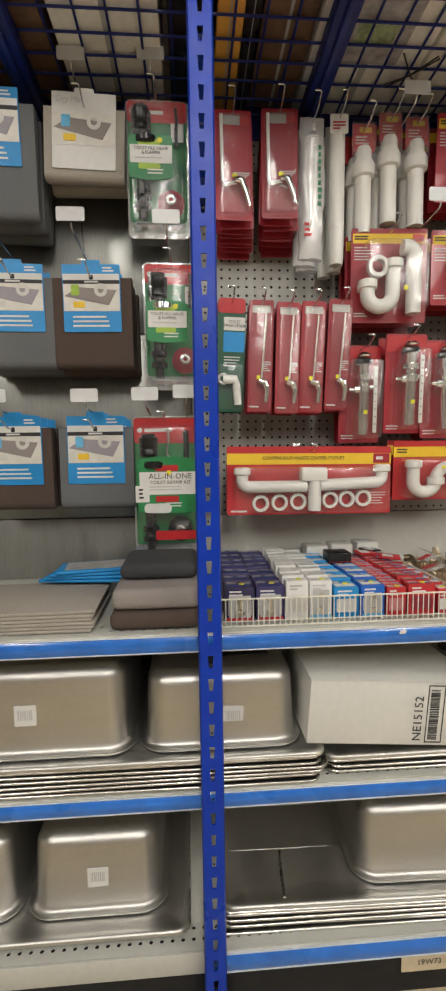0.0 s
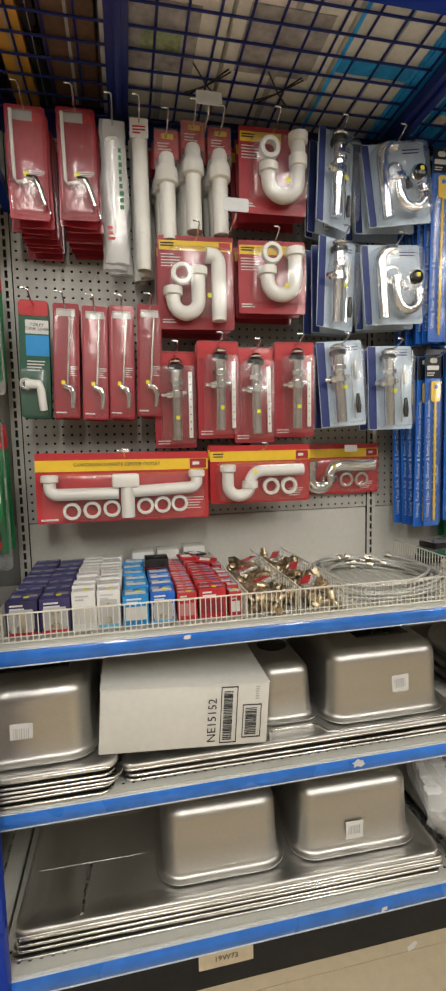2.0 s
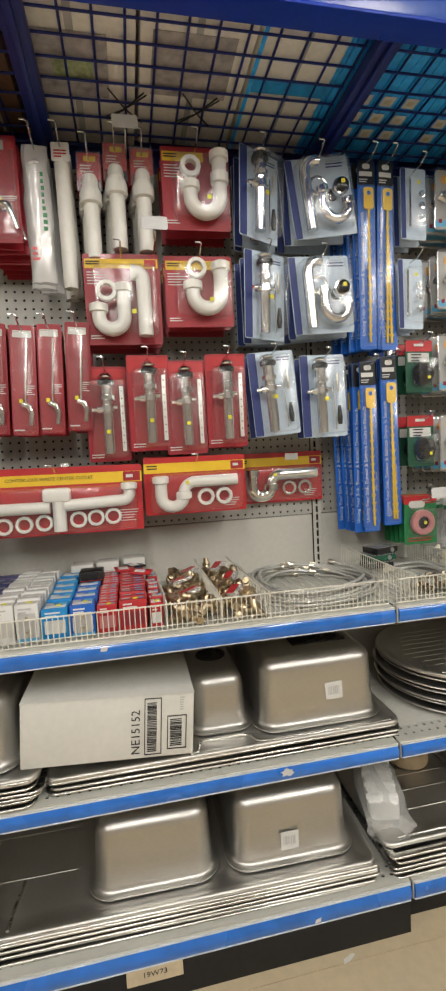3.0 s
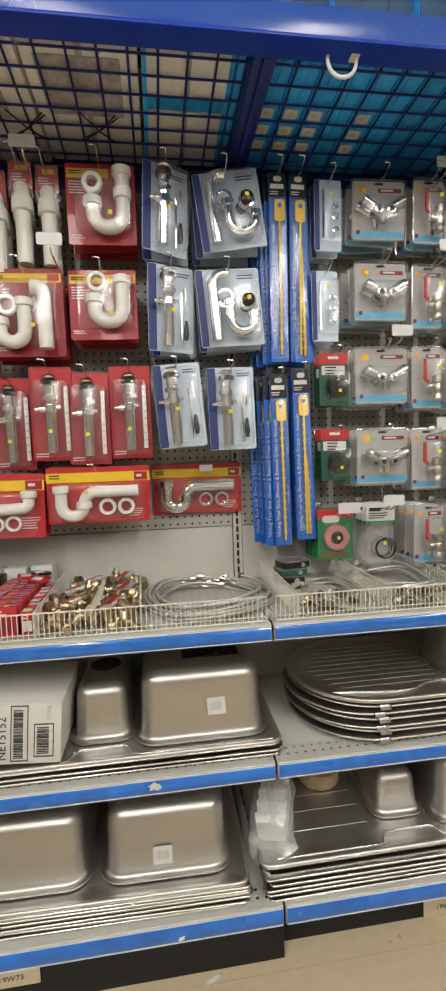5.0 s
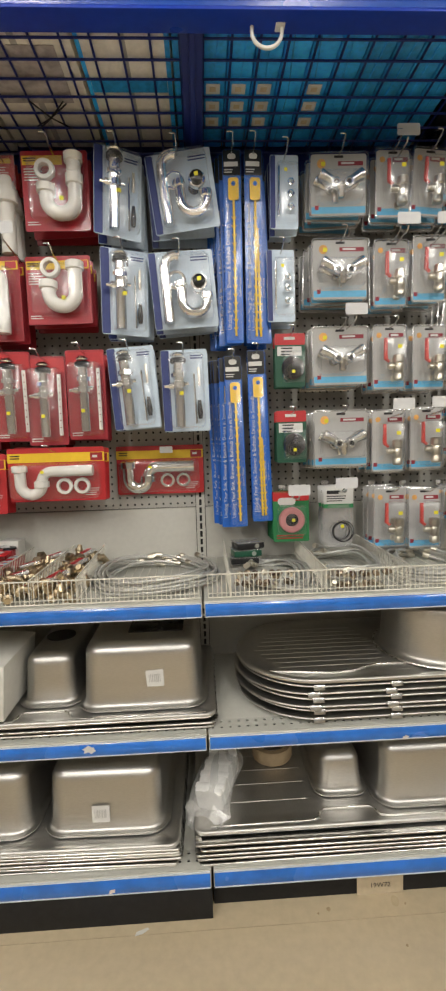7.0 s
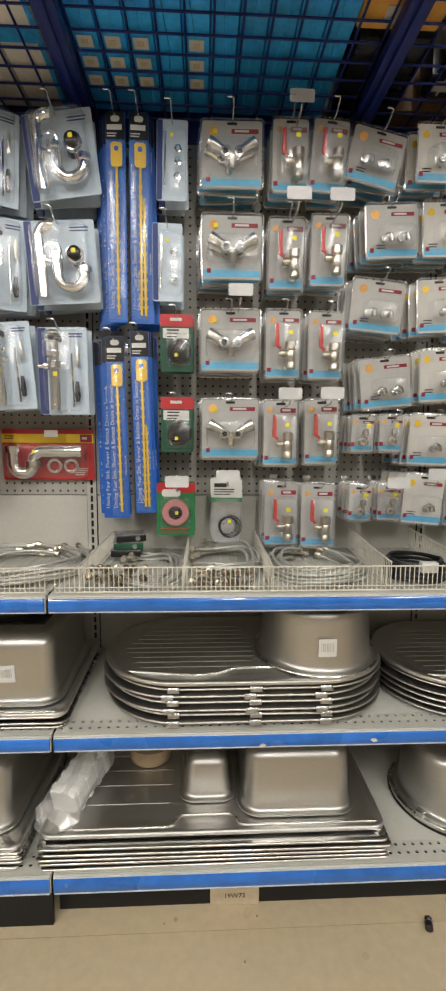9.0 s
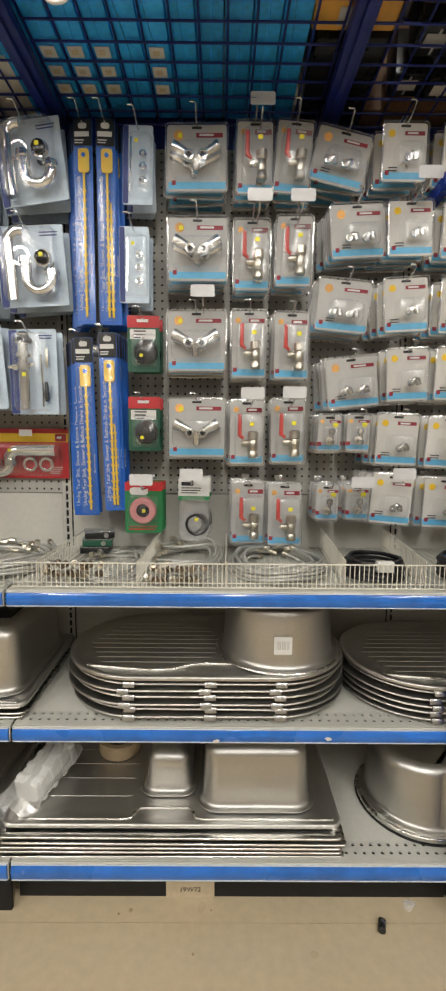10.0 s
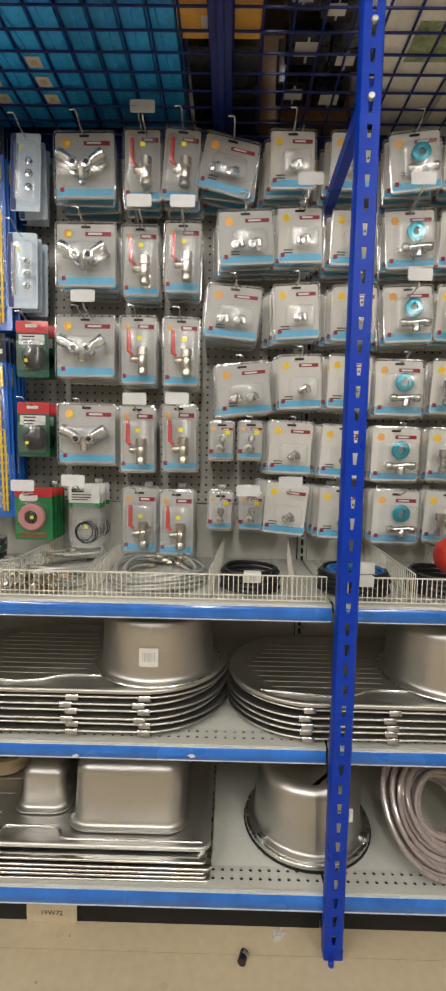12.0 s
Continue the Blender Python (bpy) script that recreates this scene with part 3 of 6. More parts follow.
def trap_card(at, kind):
    w, h = {"a": (0.204, 0.232), "b": (0.219, 0.258), "c": (0.204, 0.208)}[kind]
    p = thing("trap_card", at, "red blister card holding a white plastic sink trap", "hardware pack", "white trap packs")
    part("card", slab(w, h, 0.003), M["red"], p)
    part("band", slab(w * (0.6 if kind == "a" else 0.96), 0.026, 0.0008, 0.001, -0.014, -0.0012, -w * 0.18 if kind == "a" else 0), M["yellow"], p, "yellow title band")
    bars(p, -w * 0.46, -0.02, 0.042, 2, 0.007, 0.0035, M["ink"], -0.0022)
    part("mark", slab(0.034, 0.02, 0.0006, 0.002, -0.016, -0.002, w * 0.38), M["redbright"], p)
    bars(p, -w * 0.46, -0.05, 0.06, 5, 0.008, 0.0025, M["paper"], -0.0006, seed=1)
    bars(p, -w * 0.46, -h + 0.028, 0.05, 2, 0.007, 0.003, M["paper"], -0.0006, seed=3)
    if kind == "a":
        trap_shape(p, 0.022, -0.15, 0.044, 0.021, 0.04, 0.125, M["white"])
        part("slip_nut", ring_body(0.031, 0.017, 0.022, (-0.02, -0.046, -0.072), n=12), M["white"], p)
        part("collar", lathe([(0.022, 0), (0.027, 0.003), (0.027, 0.03), (0.022, 0.034)], (0.066, -0.03, -0.115), n=12), M["white"], p)
    elif kind == "b":
        trap_shape(p, -0.035, -0.185, 0.036, 0.02, 0.035, 0.09, M["white"])
        part("slip_nut", ring_body(0.03, 0.018, 0.018, (-0.045, -0.045, -0.115)), M["white"], p)
        part("wall_tube", sweep([(0.06, -0.03, -0.24), (0.06, -0.03, -0.09)] + arc(0.038, -0.085, 0.022, 0, 90, 6, -0.03) + [(0.025, -0.03, -0.062)], 0.021, 14), M["white"], p, "bent wall tube")
    else:
        trap_shape(p, 0.02, -0.12, 0.042, 0.021, 0.035, 0.09, M["white"])
        part("slip_nut", ring_body(0.03, 0.018, 0.02, (-0.01, -0.05, -0.05)), M["white"], p)
    part("blister", bubble(w * 0.84, h * 0.78, 0.052, 0.01, -h * 0.54, 0, 0.02), M["blister"], p, "clear plastic blister")
    part("price_sticker", slab(0.012, 0.012, 0.0005, 0.002, -h * 0.66, -0.0535, 0.03), M["sticker"], p)
    return p


def tank_lever_green(at):
    p = thing("tank_lever_pack", at, "dark green carded toilet tank lever in white", "hardware pack")
    part("card", slab(0.078, 0.315, 0.01, 0.01), M["greend"], p)
    part("header", slab(0.076, 0.04, 0.0008, 0.008, -0.001, -0.0012), M["redbright"], p, "red printed header")
    part("title", slab(0.06, 0.036, 0.0008, 0.002, -0.052, -0.0012, 0.008), M["paper"], p)
    lettering("TOILET\nTANK LEVER", 0.011, p, M["ink"], 0.008, -0.0022, -0.07)
    part("picture", slab(0.06, 0.055, 0.0008, 0.003, -0.092, -0.0012, 0.008), M["cyan"], p, "blue picture panel")
    bars(p, -0.02, -0.16, 0.05, 4, 0.008, 0.003, M["paper"], -0.0008)
    part("lever", sweep([(-0.022, -0.016, -0.225), (0.012, -0.018, -0.225), (0.016, -0.018, -0.24), (0.022, -0.016, -0.295)], [0.014, 0.013, 0.011, 0.011], 10), M["white"], p, "white lever")
    part("hub", ring_body(0.017, 0.009, 0.01, (-0.022, -0.024, -0.225)), M["zinc"], p)
    part("blister", bubble(0.072, 0.13, 0.03, 0, -0.245), M["blister"], p)
    return p


def slim_card(at):
    p = thing("slim_lever_card", at, "slim red card with a thin rod and chrome valve", "hardware pack", "slim red packs")
    part("card", slab(0.069, 0.312, 0.003), M["red"], p)
    part("header_label", slab(0.05, 0.02, 0.0008, 0.002, -0.015, -0.0012), M["greylight"], p)
    part("rod", sweep([(0.012, -0.01, -0.04), (0.004, -0.01, -0.22)], 0.0028, 6), M["nickel"], p, "thin brass rod")
    part("valve", sweep([(-0.004, -0.014, -0.225), (0.014, -0.016, -0.232), (0.02, -0.014, -0.25), (0.017, -0.014, -0.285)], [0.009, 0.01, 0.008, 0.006], 10), M["chrome"], p, "chrome handle")
    part("blister", bubble(0.062, 0.29, 0.02, 0, -0.165), M["blister"], p)
    part("price_sticker", slab(0.01, 0.011, 0.0005, 0.002, -0.212, -0.0215, -0.006), M["sticker"], p)
    bars(p, 0.008, -0.17, 0.022, 5, 0.006, 0.002, M["paper"], -0.0006, seed=2)
    bars(p, -0.03, -0.295, 0.03, 1, 0.006, 0.004, M["paper"], -0.0006)
    return p


def drain_shape(parent, x, z0, z1, y, r):
    part("tailpiece", lathe([(r, 0), (r, (z1 - z0) * 0.72), (r * 1.05, (z1 - z0) * 0.73), (r * 1.05, z1 - z0)], (x, y, z0)), M["chrome"], parent, "chrome drain tube")
    part("flange", lathe([(r * 1.25, 0), (r * 1.55, 0.004), (r * 1.55, 0.014), (r * 1.2, 0.018)], (x, y, z1 - 0.004)), M["black"], parent, "black rubber washer")
    part("locknut", lathe([(r * 1.1, 0), (r * 1.45, 0.003), (r * 1.45, 0.016), (r * 1.1, 0.019)], (x, y, z1 - 0.05), n=8), M["chrome"], parent)
    part("side_stub", sweep([(x + r * 0.9, y, z1 - 0.068), (x + r * 1.9, y, z1 - 0.068)], 0.0065, 10), M["chrome"], parent)
    part("collar", lathe([(r * 1.02, 0), (r * 1.3, 0.003), (r * 1.3, 0.022), (r * 1.02, 0.025)], (x, y, z1 - 0.085), n=14), M["chrome"], parent)
    part("stopper", lathe([(r * 1.3, 0), (r * 1.45, 0.004), (r * 0.8, 0.012)], (x, y, z1 + 0.018)), M["chrome"], parent)
    part("side_port", lathe([(0.006, 0), (0.006, 0.014), (0.012, 0.016), (0.012, 0.03), (0.008, 0.034)], (x - r - 0.03, y - 0.002, z1 - 0.075), "X", 10), M["chrome"], parent)


def drain_card(at):
    p = thing("drain_card", at, "red blister card with a chrome pop-up drain", "hardware pack", "red drain packs")
    part("card", slab(0.125, 0.285, 0.003), M["red"], p)
    part("header", slab(0.118, 0.045, 0.0008, 0.004, -0.006, -0.0012), M["redbright"], p)
    drain_shape(p, 0.0, -0.26, -0.055, -0.028, 0.0155)
    part("strap", box(0.038, 0.05, -0.014, -0.011, -0.255, -0.06, 0.001), M["white"], p, "white perforated strap")
    bm = bmesh.new()
    for i in range(8):
        lathe([(0.0022, -0.0005), (0.0022, 0.0005)], (0.044, -0.0145, -0.075 - i * 0.022), "Y", 8, bm)
    part("strap_holes", bm, M["maroon"], p)
    part("blister", bubble(0.108, 0.235, 0.05, 0.004, -0.158, 0, 0.016), M["blister"], p)
    part("price_sticker", slab(0.011, 0.011, 0.0005, 0.002, -0.19, -0.051, 0.0), M["sticker"], p)
    bars(p, -0.055, -0.262, 0.04, 2, 0.008, 0.003, M["paper"], -0.0006)
    return p


def waste_outlet_card(at):
    p = thing("waste_outlet_card", at, "wide red card with a white waste pipe and six nuts", "hardware pack")
    part("card", slab(0.49, 0.198, 0.003), M["redbright"], p)
    part("band", slab(0.49, 0.032, 0.0008, 0.001, -0.02, -0.0012), M["yellow"], p, "yellow title band")
    lettering("CONTINUOUS WASTE CENTER OUTLET", 0.0135, p, M["ink"], -0.02, -0.0022, -0.034)
    part("mark", slab(0.05, 0.028, 0.0008, 0.002, -0.021, -0.002, 0.215), M["red"], p)
    bars(p, 0.198, -0.03, 0.034, 1, 0.01, 0.009, M["paper"], -0.003, seed=1)
    y = -0.028
    part("left_arm", sweep([(-0.205, y, -0.07)] + arc(-0.185, -0.095, 0.02, 180, 270, 6, y) + [(-0.02, y, -0.115)], 0.017, 14), M["white"], p, "white waste pipe arm")
    part("right_arm", sweep([(0.205, y, -0.06)] + arc(0.185, -0.085, 0.02, 0, -90, 6, y) + [(0.02, y, -0.112)], 0.017, 14), M["white"], p, "white waste pipe arm")
    part("left_nut", lathe([(0.018, 0), (0.024, 0.003), (0.024, 0.018), (0.019, 0.022)], (-0.205, y, -0.082)), M["white"], p)
    part("right_nut", lathe([(0.018, 0), (0.024, 0.003), (0.024, 0.018), (0.019, 0.022)], (0.205, y, -0.075)), M["white"], p)
    part("tee", box(-0.038, 0.038, y - 0.022, y + 0.02, -0.1, -0.06, 0.008), M["white"], p, "white tee fitting")
    part("outlet", sweep([(0.005, y, -0.09), (0.005, y, -0.185)], 0.019, 14), M["white"], p)
    for x in (-0.15, -0.095, -0.04, 0.055, 0.105, 0.155):
        part("washer_nut", ring_body(0.025, 0.0165, 0.012, (x, -0.02, -0.158 + x * 0.04), n=12), M["white"], p)
    part("blister", bubble(0.46, 0.135, 0.045, 0, -0.125, 0, 0.02), M["blister"], p)
    bars(p, 0.175, -0.135, 0.06, 5, 0.008, 0.0025, M["paper"], -0.0006)
    bars(p, -0.235, -0.185, 0.05, 1, 0.008, 0.005, M["paper"], -0.0006)
    return p


def long_trap_card(at, chromed):
    p = thing("long_trap_card", at, "red card with a chromed sink trap and nuts" if chromed else "red card with a white plastic sink trap and nuts", "hardware pack", "long trap packs")
    m = M["chrome"] if chromed else M["white"]
    part("card", slab(0.315, 0.176, 0.003), M["redbright"], p)
    part("band", slab(0.315, 0.03, 0.0008, 0.001, -0.017, -0.0012), M["yellow"], p, "yellow title band")
    part("mark", slab(0.04, 0.026, 0.0008, 0.002, -0.019, -0.002, 0.132), M["red"], p)
    bars(p, 0.119, -0.027, 0.027, 1, 0.01, 0.008, M["paper"], -0.003, seed=1)
    bars(p, -0.148, -0.023, 0.034, 2, 0.008, 0.0035, M["ink"], -0.0022)
    t = 0.0215 if chromed else 0.018
    trap_shape(p, -0.075, -0.115, 0.034, t, 0.06, 0.01, m)
    part("trap_arm", sweep(arc(-0.005, -0.112, 0.036, 180, 90, 8, -0.03) + [(0.125, -0.03, -0.075)], t * 0.95, 14), m, p, "straight trap arm")
    for x in (0.028, 0.085):
        part("nut", ring_body(0.027, 0.017, 0.014, (x, -0.024, -0.125), n=12), m, p)
    part("blister", bubble(0.29, 0.118, 0.05, 0, -0.108, 0, 0.02), M["blister"], p)
    if chromed:
        part("torn_label", slab(0.045, 0.022, 0.0006, 0.001, -0.004, -0.0525, 0.03), M["paper"], p)
    part("price_sticker", slab(0.01, 0.01, 0.0005, 0.002, -0.07, -0.0525, -0.03), M["sticker"], p)
    bars(p, 0.09, -0.135, 0.05, 4, 0.007, 0.0025, M["paper"], -0.0006)
    return p


def chrome_drain_card(at):
    p = thing("chrome_drain_card", at, "pale blue blister card with a chrome pop-up drain", "hardware pack", "pale blue drain packs")
    part("card", slab(0.15, 0.262, 0.003), M["palecard"], p)
    part("edge_band", slab(0.026, 0.258, 0.0008, 0.003, -0.002, -0.0012, -0.061), M["navy"], p, "dark blue printed edge")
    bars(p, 0.02, -0.018, 0.045, 2, 0.008, 0.004, M["navy"], -0.0006)
    drain_shape(p, -0.018, -0.25, -0.045, -0.026, 0.0165)
    part("lift_rod", sweep([(0.03, -0.012, -0.08), (0.032, -0.012, -0.24)], 0.003, 6), M["chrome"], p)
    part("knob", lathe([(0.006, 0), (0.009, 0.02), (0.005, 0.06)], (0.045, -0.016, -0.225), n=10), M["black"], p, "black plastic knob")
    part("clevis", box(0.042, 0.05, -0.012, -0.009, -0.12, -0.06, 0.002), M["nickel"], p)
    part("blister", bubble(0.115, 0.24, 0.05, 0.006, -0.135, 0, 0.016), M["blister"], p)
    part("price_sticker", slab(0.012, 0.012, 0.0005, 0.002, -0.14, -0.0512, -0.01), M["sticker"], p)
    return p


def chrome_trap_card(at):
    p = thing("chrome_trap_card", at, "pale blue blister card with a chrome bottle trap set", "hardware pack", "pale blue trap packs")
    part("card", slab(0.205, 0.24, 0.003), M["palecard"], p)
    part("edge_band", slab(0.022, 0.236, 0.0008, 0.003, -0.002, -0.0012, -0.09), M["navy"], p, "dark blue printed edge")
    bars(p, 0.03, -0.02, 0.06, 2, 0.009, 0.004, M["navy"], -0.0006)
    part("wall_tube", sweep(arc(-0.018, -0.062, 0.036, 70, 180, 8, -0.028) + [(-0.054, -0.028, -0.228)], 0.0175, 14), M["chrome"], p, "bent chrome tube")
    trap_shape(p, 0.03, -0.165, 0.038, 0.0165, 0.06, 0.02, M["chrome"])
    part("nut", ring_body(0.027, 0.017, 0.018, (0.048, -0.05, -0.115), n=12), M["chrome"], p)
    part("cap", lathe([(0.018, 0), (0.02, -0.01), (0.012, -0.014)], (0.048, -0.05, -0.115), "Y"), M["black"], p)
    part("flange", ring_body(0.03, 0.02, 0.008, (-0.02, -0.035, -0.1)), M["chrome"], p)
    part("blister", bubble(0.17, 0.215, 0.055, 0.004, -0.126, 0, 0.02), M["blister"], p)
    part("price_sticker", slab(0.012, 0.012, 0.0005, 0.002, -0.105, -0.066, 0.048), M["sticker"], p)
    return p


def drain_strip(at, low=False):
    h = 0.565 if low else 0.588
    p = thing("drain_strip_pack", at, "long blue card with a yellow barbed drain cleaning strip", "hardware pack", "drain strip packs")
    part("card", slab(0.057, h, 0.003, 0.004), M["zipblue"], p)
    part("header", slab(0.055, 0.075, 0.0008, 0.004, -0.001, -0.0012), M["black"], p, "black printed header")
    part("header_mark", slab(0.026, 0.016, 0.0006, 0.007, -0.012, -0.0024), M["paper"], p)
    bars(p, -0.024, -0.036, 0.048, 1, 0.02, 0.014, M["paper"], -0.0024, seed=6)
    bars(p, -0.024, -0.058, 0.04, 2, 0.007, 0.003, M["paper"], -0.0024, seed=7)
    part("handle", slab(0.033, 0.066, 0.004, 0.008, -0.086, -0.01, 0.004), M["yellow"], p, "yellow plastic handle")
    part("finger_hole", lathe([(0.0068, 0), (0.0068, 0.001)], (0.004, -0.0112, -0.104), "Y", 14), M["zipblue"], p, "round hole in the handle")
    part("strip", box(0.0005, 0.0075, -0.01, -0.006, -h + 0.02, -0.15, 0.001), M["yellow"], p, "yellow barbed strip")
    bm = bmesh.new()
    for i in range(14):
        z = -h + 0.04 + i * 0.026
        for s in (-1, 1):
            loft([[(0.004 + s * 0.0035, -0.01, z), (0.004 + s * 0.0035, -0.01, z + 0.006), (0.004 + s * 0.008, -0.01, z + 0.009)],
                  [(0.004 + s * 0.0035, -0.007, z), (0.004 + s * 0.0035, -0.007, z + 0.006), (0.004 + s * 0.008, -0.007, z + 0.009)]], bm=bm)
    part("barbs", bm, M["yellow"], p)
    lettering("Unclog Your Sink, Shower & Bathtub Drains in Seconds", 0.0172, p, M["paper"], -0.0155, -0.0008, -h * 0.6, 90)
    lettering("Drains in Seconds", 0.0085, p, M["paper"], 0.02, -0.0008, -h * 0.7, 90)
    part("sleeve", bubble(0.052, h - 0.085, 0.013, 0, -h / 2 - 0.036, 0, 0.004), M["blister"], p, "clear plastic sleeve")
    return p


def fitting_strip_card(at):
    p = thing("connector_card", at, "narrow pale blue card with chrome nuts and a rod", "hardware pack", "connector packs")
    part("card", slab(0.09, 0.225, 0.003), M["palecard"], p)
    part("edge_band", slab(0.016, 0.22, 0.0008, 0.003, -0.002, -0.0012, -0.036), M["navy"], p)
    part("rod", sweep([(-0.018, -0.012, -0.04), (-0.02, -0.012, -0.19)], 0.0035, 8), M["chrome"], p)
    for z in (-0.09, -0.125, -0.165):
        part("nut", ring_body(0.0125, 0.006, 0.014, (0.018, -0.022, z), n=6), M["chrome"], p)
    part("blister", bubble(0.07, 0.18, 0.03, 0.008, -0.12), M["blister"], p)
    part("price_sticker", slab(0.01, 0.01, 0.0005, 0.002, -0.055, -0.031, 0.0), M["sticker"], p)
    return p


def flapper_card(at):
    p = thing("flapper_card", at, "green and red card with a black rubber tank flapper", "hardware pack", "flapper packs")
    part("card", slab(0.1, 0.172, 0.003), M["greend"], p)
    part("header", slab(0.1, 0.036, 0.0008, 0.003, -0.001, -0.0012), M["redbright"], p, "red printed header")
    bars(p, -0.02, -0.012, 0.055, 1, 0.01, 0.009, M["paper"], -0.0024, seed=8)
    part("title", slab(0.08, 0.03, 0.0008, 0.002, -0.042, -0.0012, -0.002), M["paper"], p, "white title panel")
    bars(p, -0.03, -0.046, 0.05, 3, 0.01, 0.004, M["ink"], -0.0024, seed=9)
    part("flapper", lathe([(0.001, -0.05), (0.012, -0.048), (0.02, -0.036), (0.034, -0.022), (0.038, -0.008), (0.034, 0)], (0.008, 0, -0.112), "Y"), M["black"], p, "black rubber flapper")
    part("chain", sweep([(-0.025, -0.006, -0.12), (-0.02, -0.006, -0.145), (-0.012, -0.006, -0.15)], 0.002, 6), M["zinc"], p)
    part("price_sticker", slab(0.01, 0.01, 0.0005, 0.002, -0.125, -0.053, 0.0), M["sticker"], p)
    part("blister", bubble(0.08, 0.1, 0.052, 0.006, -0.112), M["blister"], p)
    return p


def gasket_card(at):
    p = thing("gasket_card", at, "green card with a pink rubber gasket ring under a red header", "hardware pack", "gasket packs")
    part("card", slab(0.122, 0.168, 0.003), M["green"], p)
    part("header", slab(0.122, 0.028, 0.0008, 0.003, -0.001, -0.0012), M["redbright"], p)
    part("emblem", slab(0.06, 0.024, 0.0006, 0.01, -0.018, -0.0024, -0.015), M["paper"], p)
    part("gasket", ring_body(0.043, 0.022, 0.02, (0.0, -0.022, -0.092), n=28), M["pink"], p, "pink rubber gasket")
    part("core", lathe([(0.022, -0.0), (0.022, -0.014), (0.01, -0.018)], (0.0, 0, -0.092), "Y"), M["black"], p)
    bars(p, -0.05, -0.145, 0.1, 2, 0.009, 0.004, M["redbright"], -0.0006)
    part("price_sticker", slab(0.011, 0.011, 0.0005, 0.002, -0.086, -0.0235, 0.004), M["sticker"], p)
    part("blister", bubble(0.1, 0.105, 0.026, 0, -0.095), M["blister"], p)
    return p


def ring_bag(at):
    p = thing("seal_ring_bag", at, "clear bag of rubber seal rings with a white and green header", "hardware pack", "seal ring bags")
    part("header", slab(0.1, 0.072, 0.002, 0.003), M["paper"], p, "white paper header")
    part("band", slab(0.1, 0.014, 0.0008, 0.001, -0.058, -0.0012), M["green"], p)
    part("header_mark", slab(0.04, 0.012, 0.0008, 0.002, -0.012, -0.0012, -0.02), M["ink"], p)
    bars(p, -0.04, -0.03, 0.07, 3, 0.008, 0.003, M["ink"], -0.0006)
    for x, z, r in ((0.01, -0.165, 0.034), (0.004, -0.16, 0.03), (0.014, -0.162, 0.036)):
        part("seal_ring", ring_body(r, r - 0.0028, 0.003, (x, -0.0165 + x * 0.2, z + 0.012), n=24), M["black"], p)
    bm = loft([[(0.05 * u * f, 0.006 - 0.016 * v * f, z) for u, v in ((1, 0), (0.7, 0.8), (0, 1), (-0.7, 0.8), (-1, 0), (-0.6, -0.6), (0, -0.8), (0.6, -0.6))] for z, f in ((-0.06, 0.9), (-0.1, 1.0), (-0.18, 1.02), (-0.205, 0.85))])
    part("bag", bm, M["film"], p, "clear plastic bag")
    part("price_sticker", slab(0.011, 0.011, 0.0005, 0.002, -0.128, -0.0115, 0.01), M["sticker"], p)
    return p


def fitting_pack_base(at, w, h, label, group, spot="orange", light=False, category="hardware pack"):
    """Clamshell pack: thick clear rim, printed card with an orange spot, a dark red bar and a blue foot."""
    p = thing("fitting_pack", at, label, category, group)
    part("card", slab(w - 0.012, h - 0.012, 0.002, 0.008, -0.006, 0.002), M["greylight"] if light else M["greycard"], p, "printed card")
    rim = bmesh.new()
    outer, inner = rrect(w, h, 0.012, 4, 0, -h / 2), rrect(w - 0.008, h - 0.008, 0.009, 4, 0, -h / 2)
    n = len(outer)
    rows = [[rim.verts.new((a, y, b)) for a, b in ring] for ring, y in ((outer, 0.004), (outer, -0.002), (inner, -0.003), (inner, 0.0))]
    for q in range(3):
        for i in range(n):
            rim.faces.new((rows[q][i], rows[q][(i + 1) % n], rows[q + 1][(i + 1) % n], rows[q + 1][i]))
    part("rim", rim, M["film"], p, "clear folded rim")
    part("foot_band", slab(w - 0.016, min(0.02, h * 0.11), 0.0006, 0.002, -h + 0.012 + min(0.02, h * 0.11), 0.0012), M["sky"], p, "light blue printed band")
    part("mark", slab(w * 0.42, h * 0.065, 0.0006, 0.001, -0.028 if h > 0.14 else -0.022, 0.0012, w * 0.2), M["maroon"], p, "dark red title bar")
    bars(p, w * 0.04, -0.031 if h > 0.14 else -0.025, w * 0.34, 1, 0.01, h * 0.03, M["paper"], 0.0004, seed=3)
    part("spot", lathe([(w * 0.075, 0), (w * 0.075, 0.0006)], (-w * 0.29, 0.001, -0.034 if h > 0.14 else -0.026), "Y", 12), M[spot], p, "printed round emblem")
    part("corner_mark", slab(0.012, 0.013, 0.0006, 0.001, -h + 0.036, 0.0005, -w * 0.37), M["maroon"], p)
    part("hang_slot", slab(0.03, 0.007, 0.0008, 0.003, -0.011, 0.0005), M["black"], p)
    return p


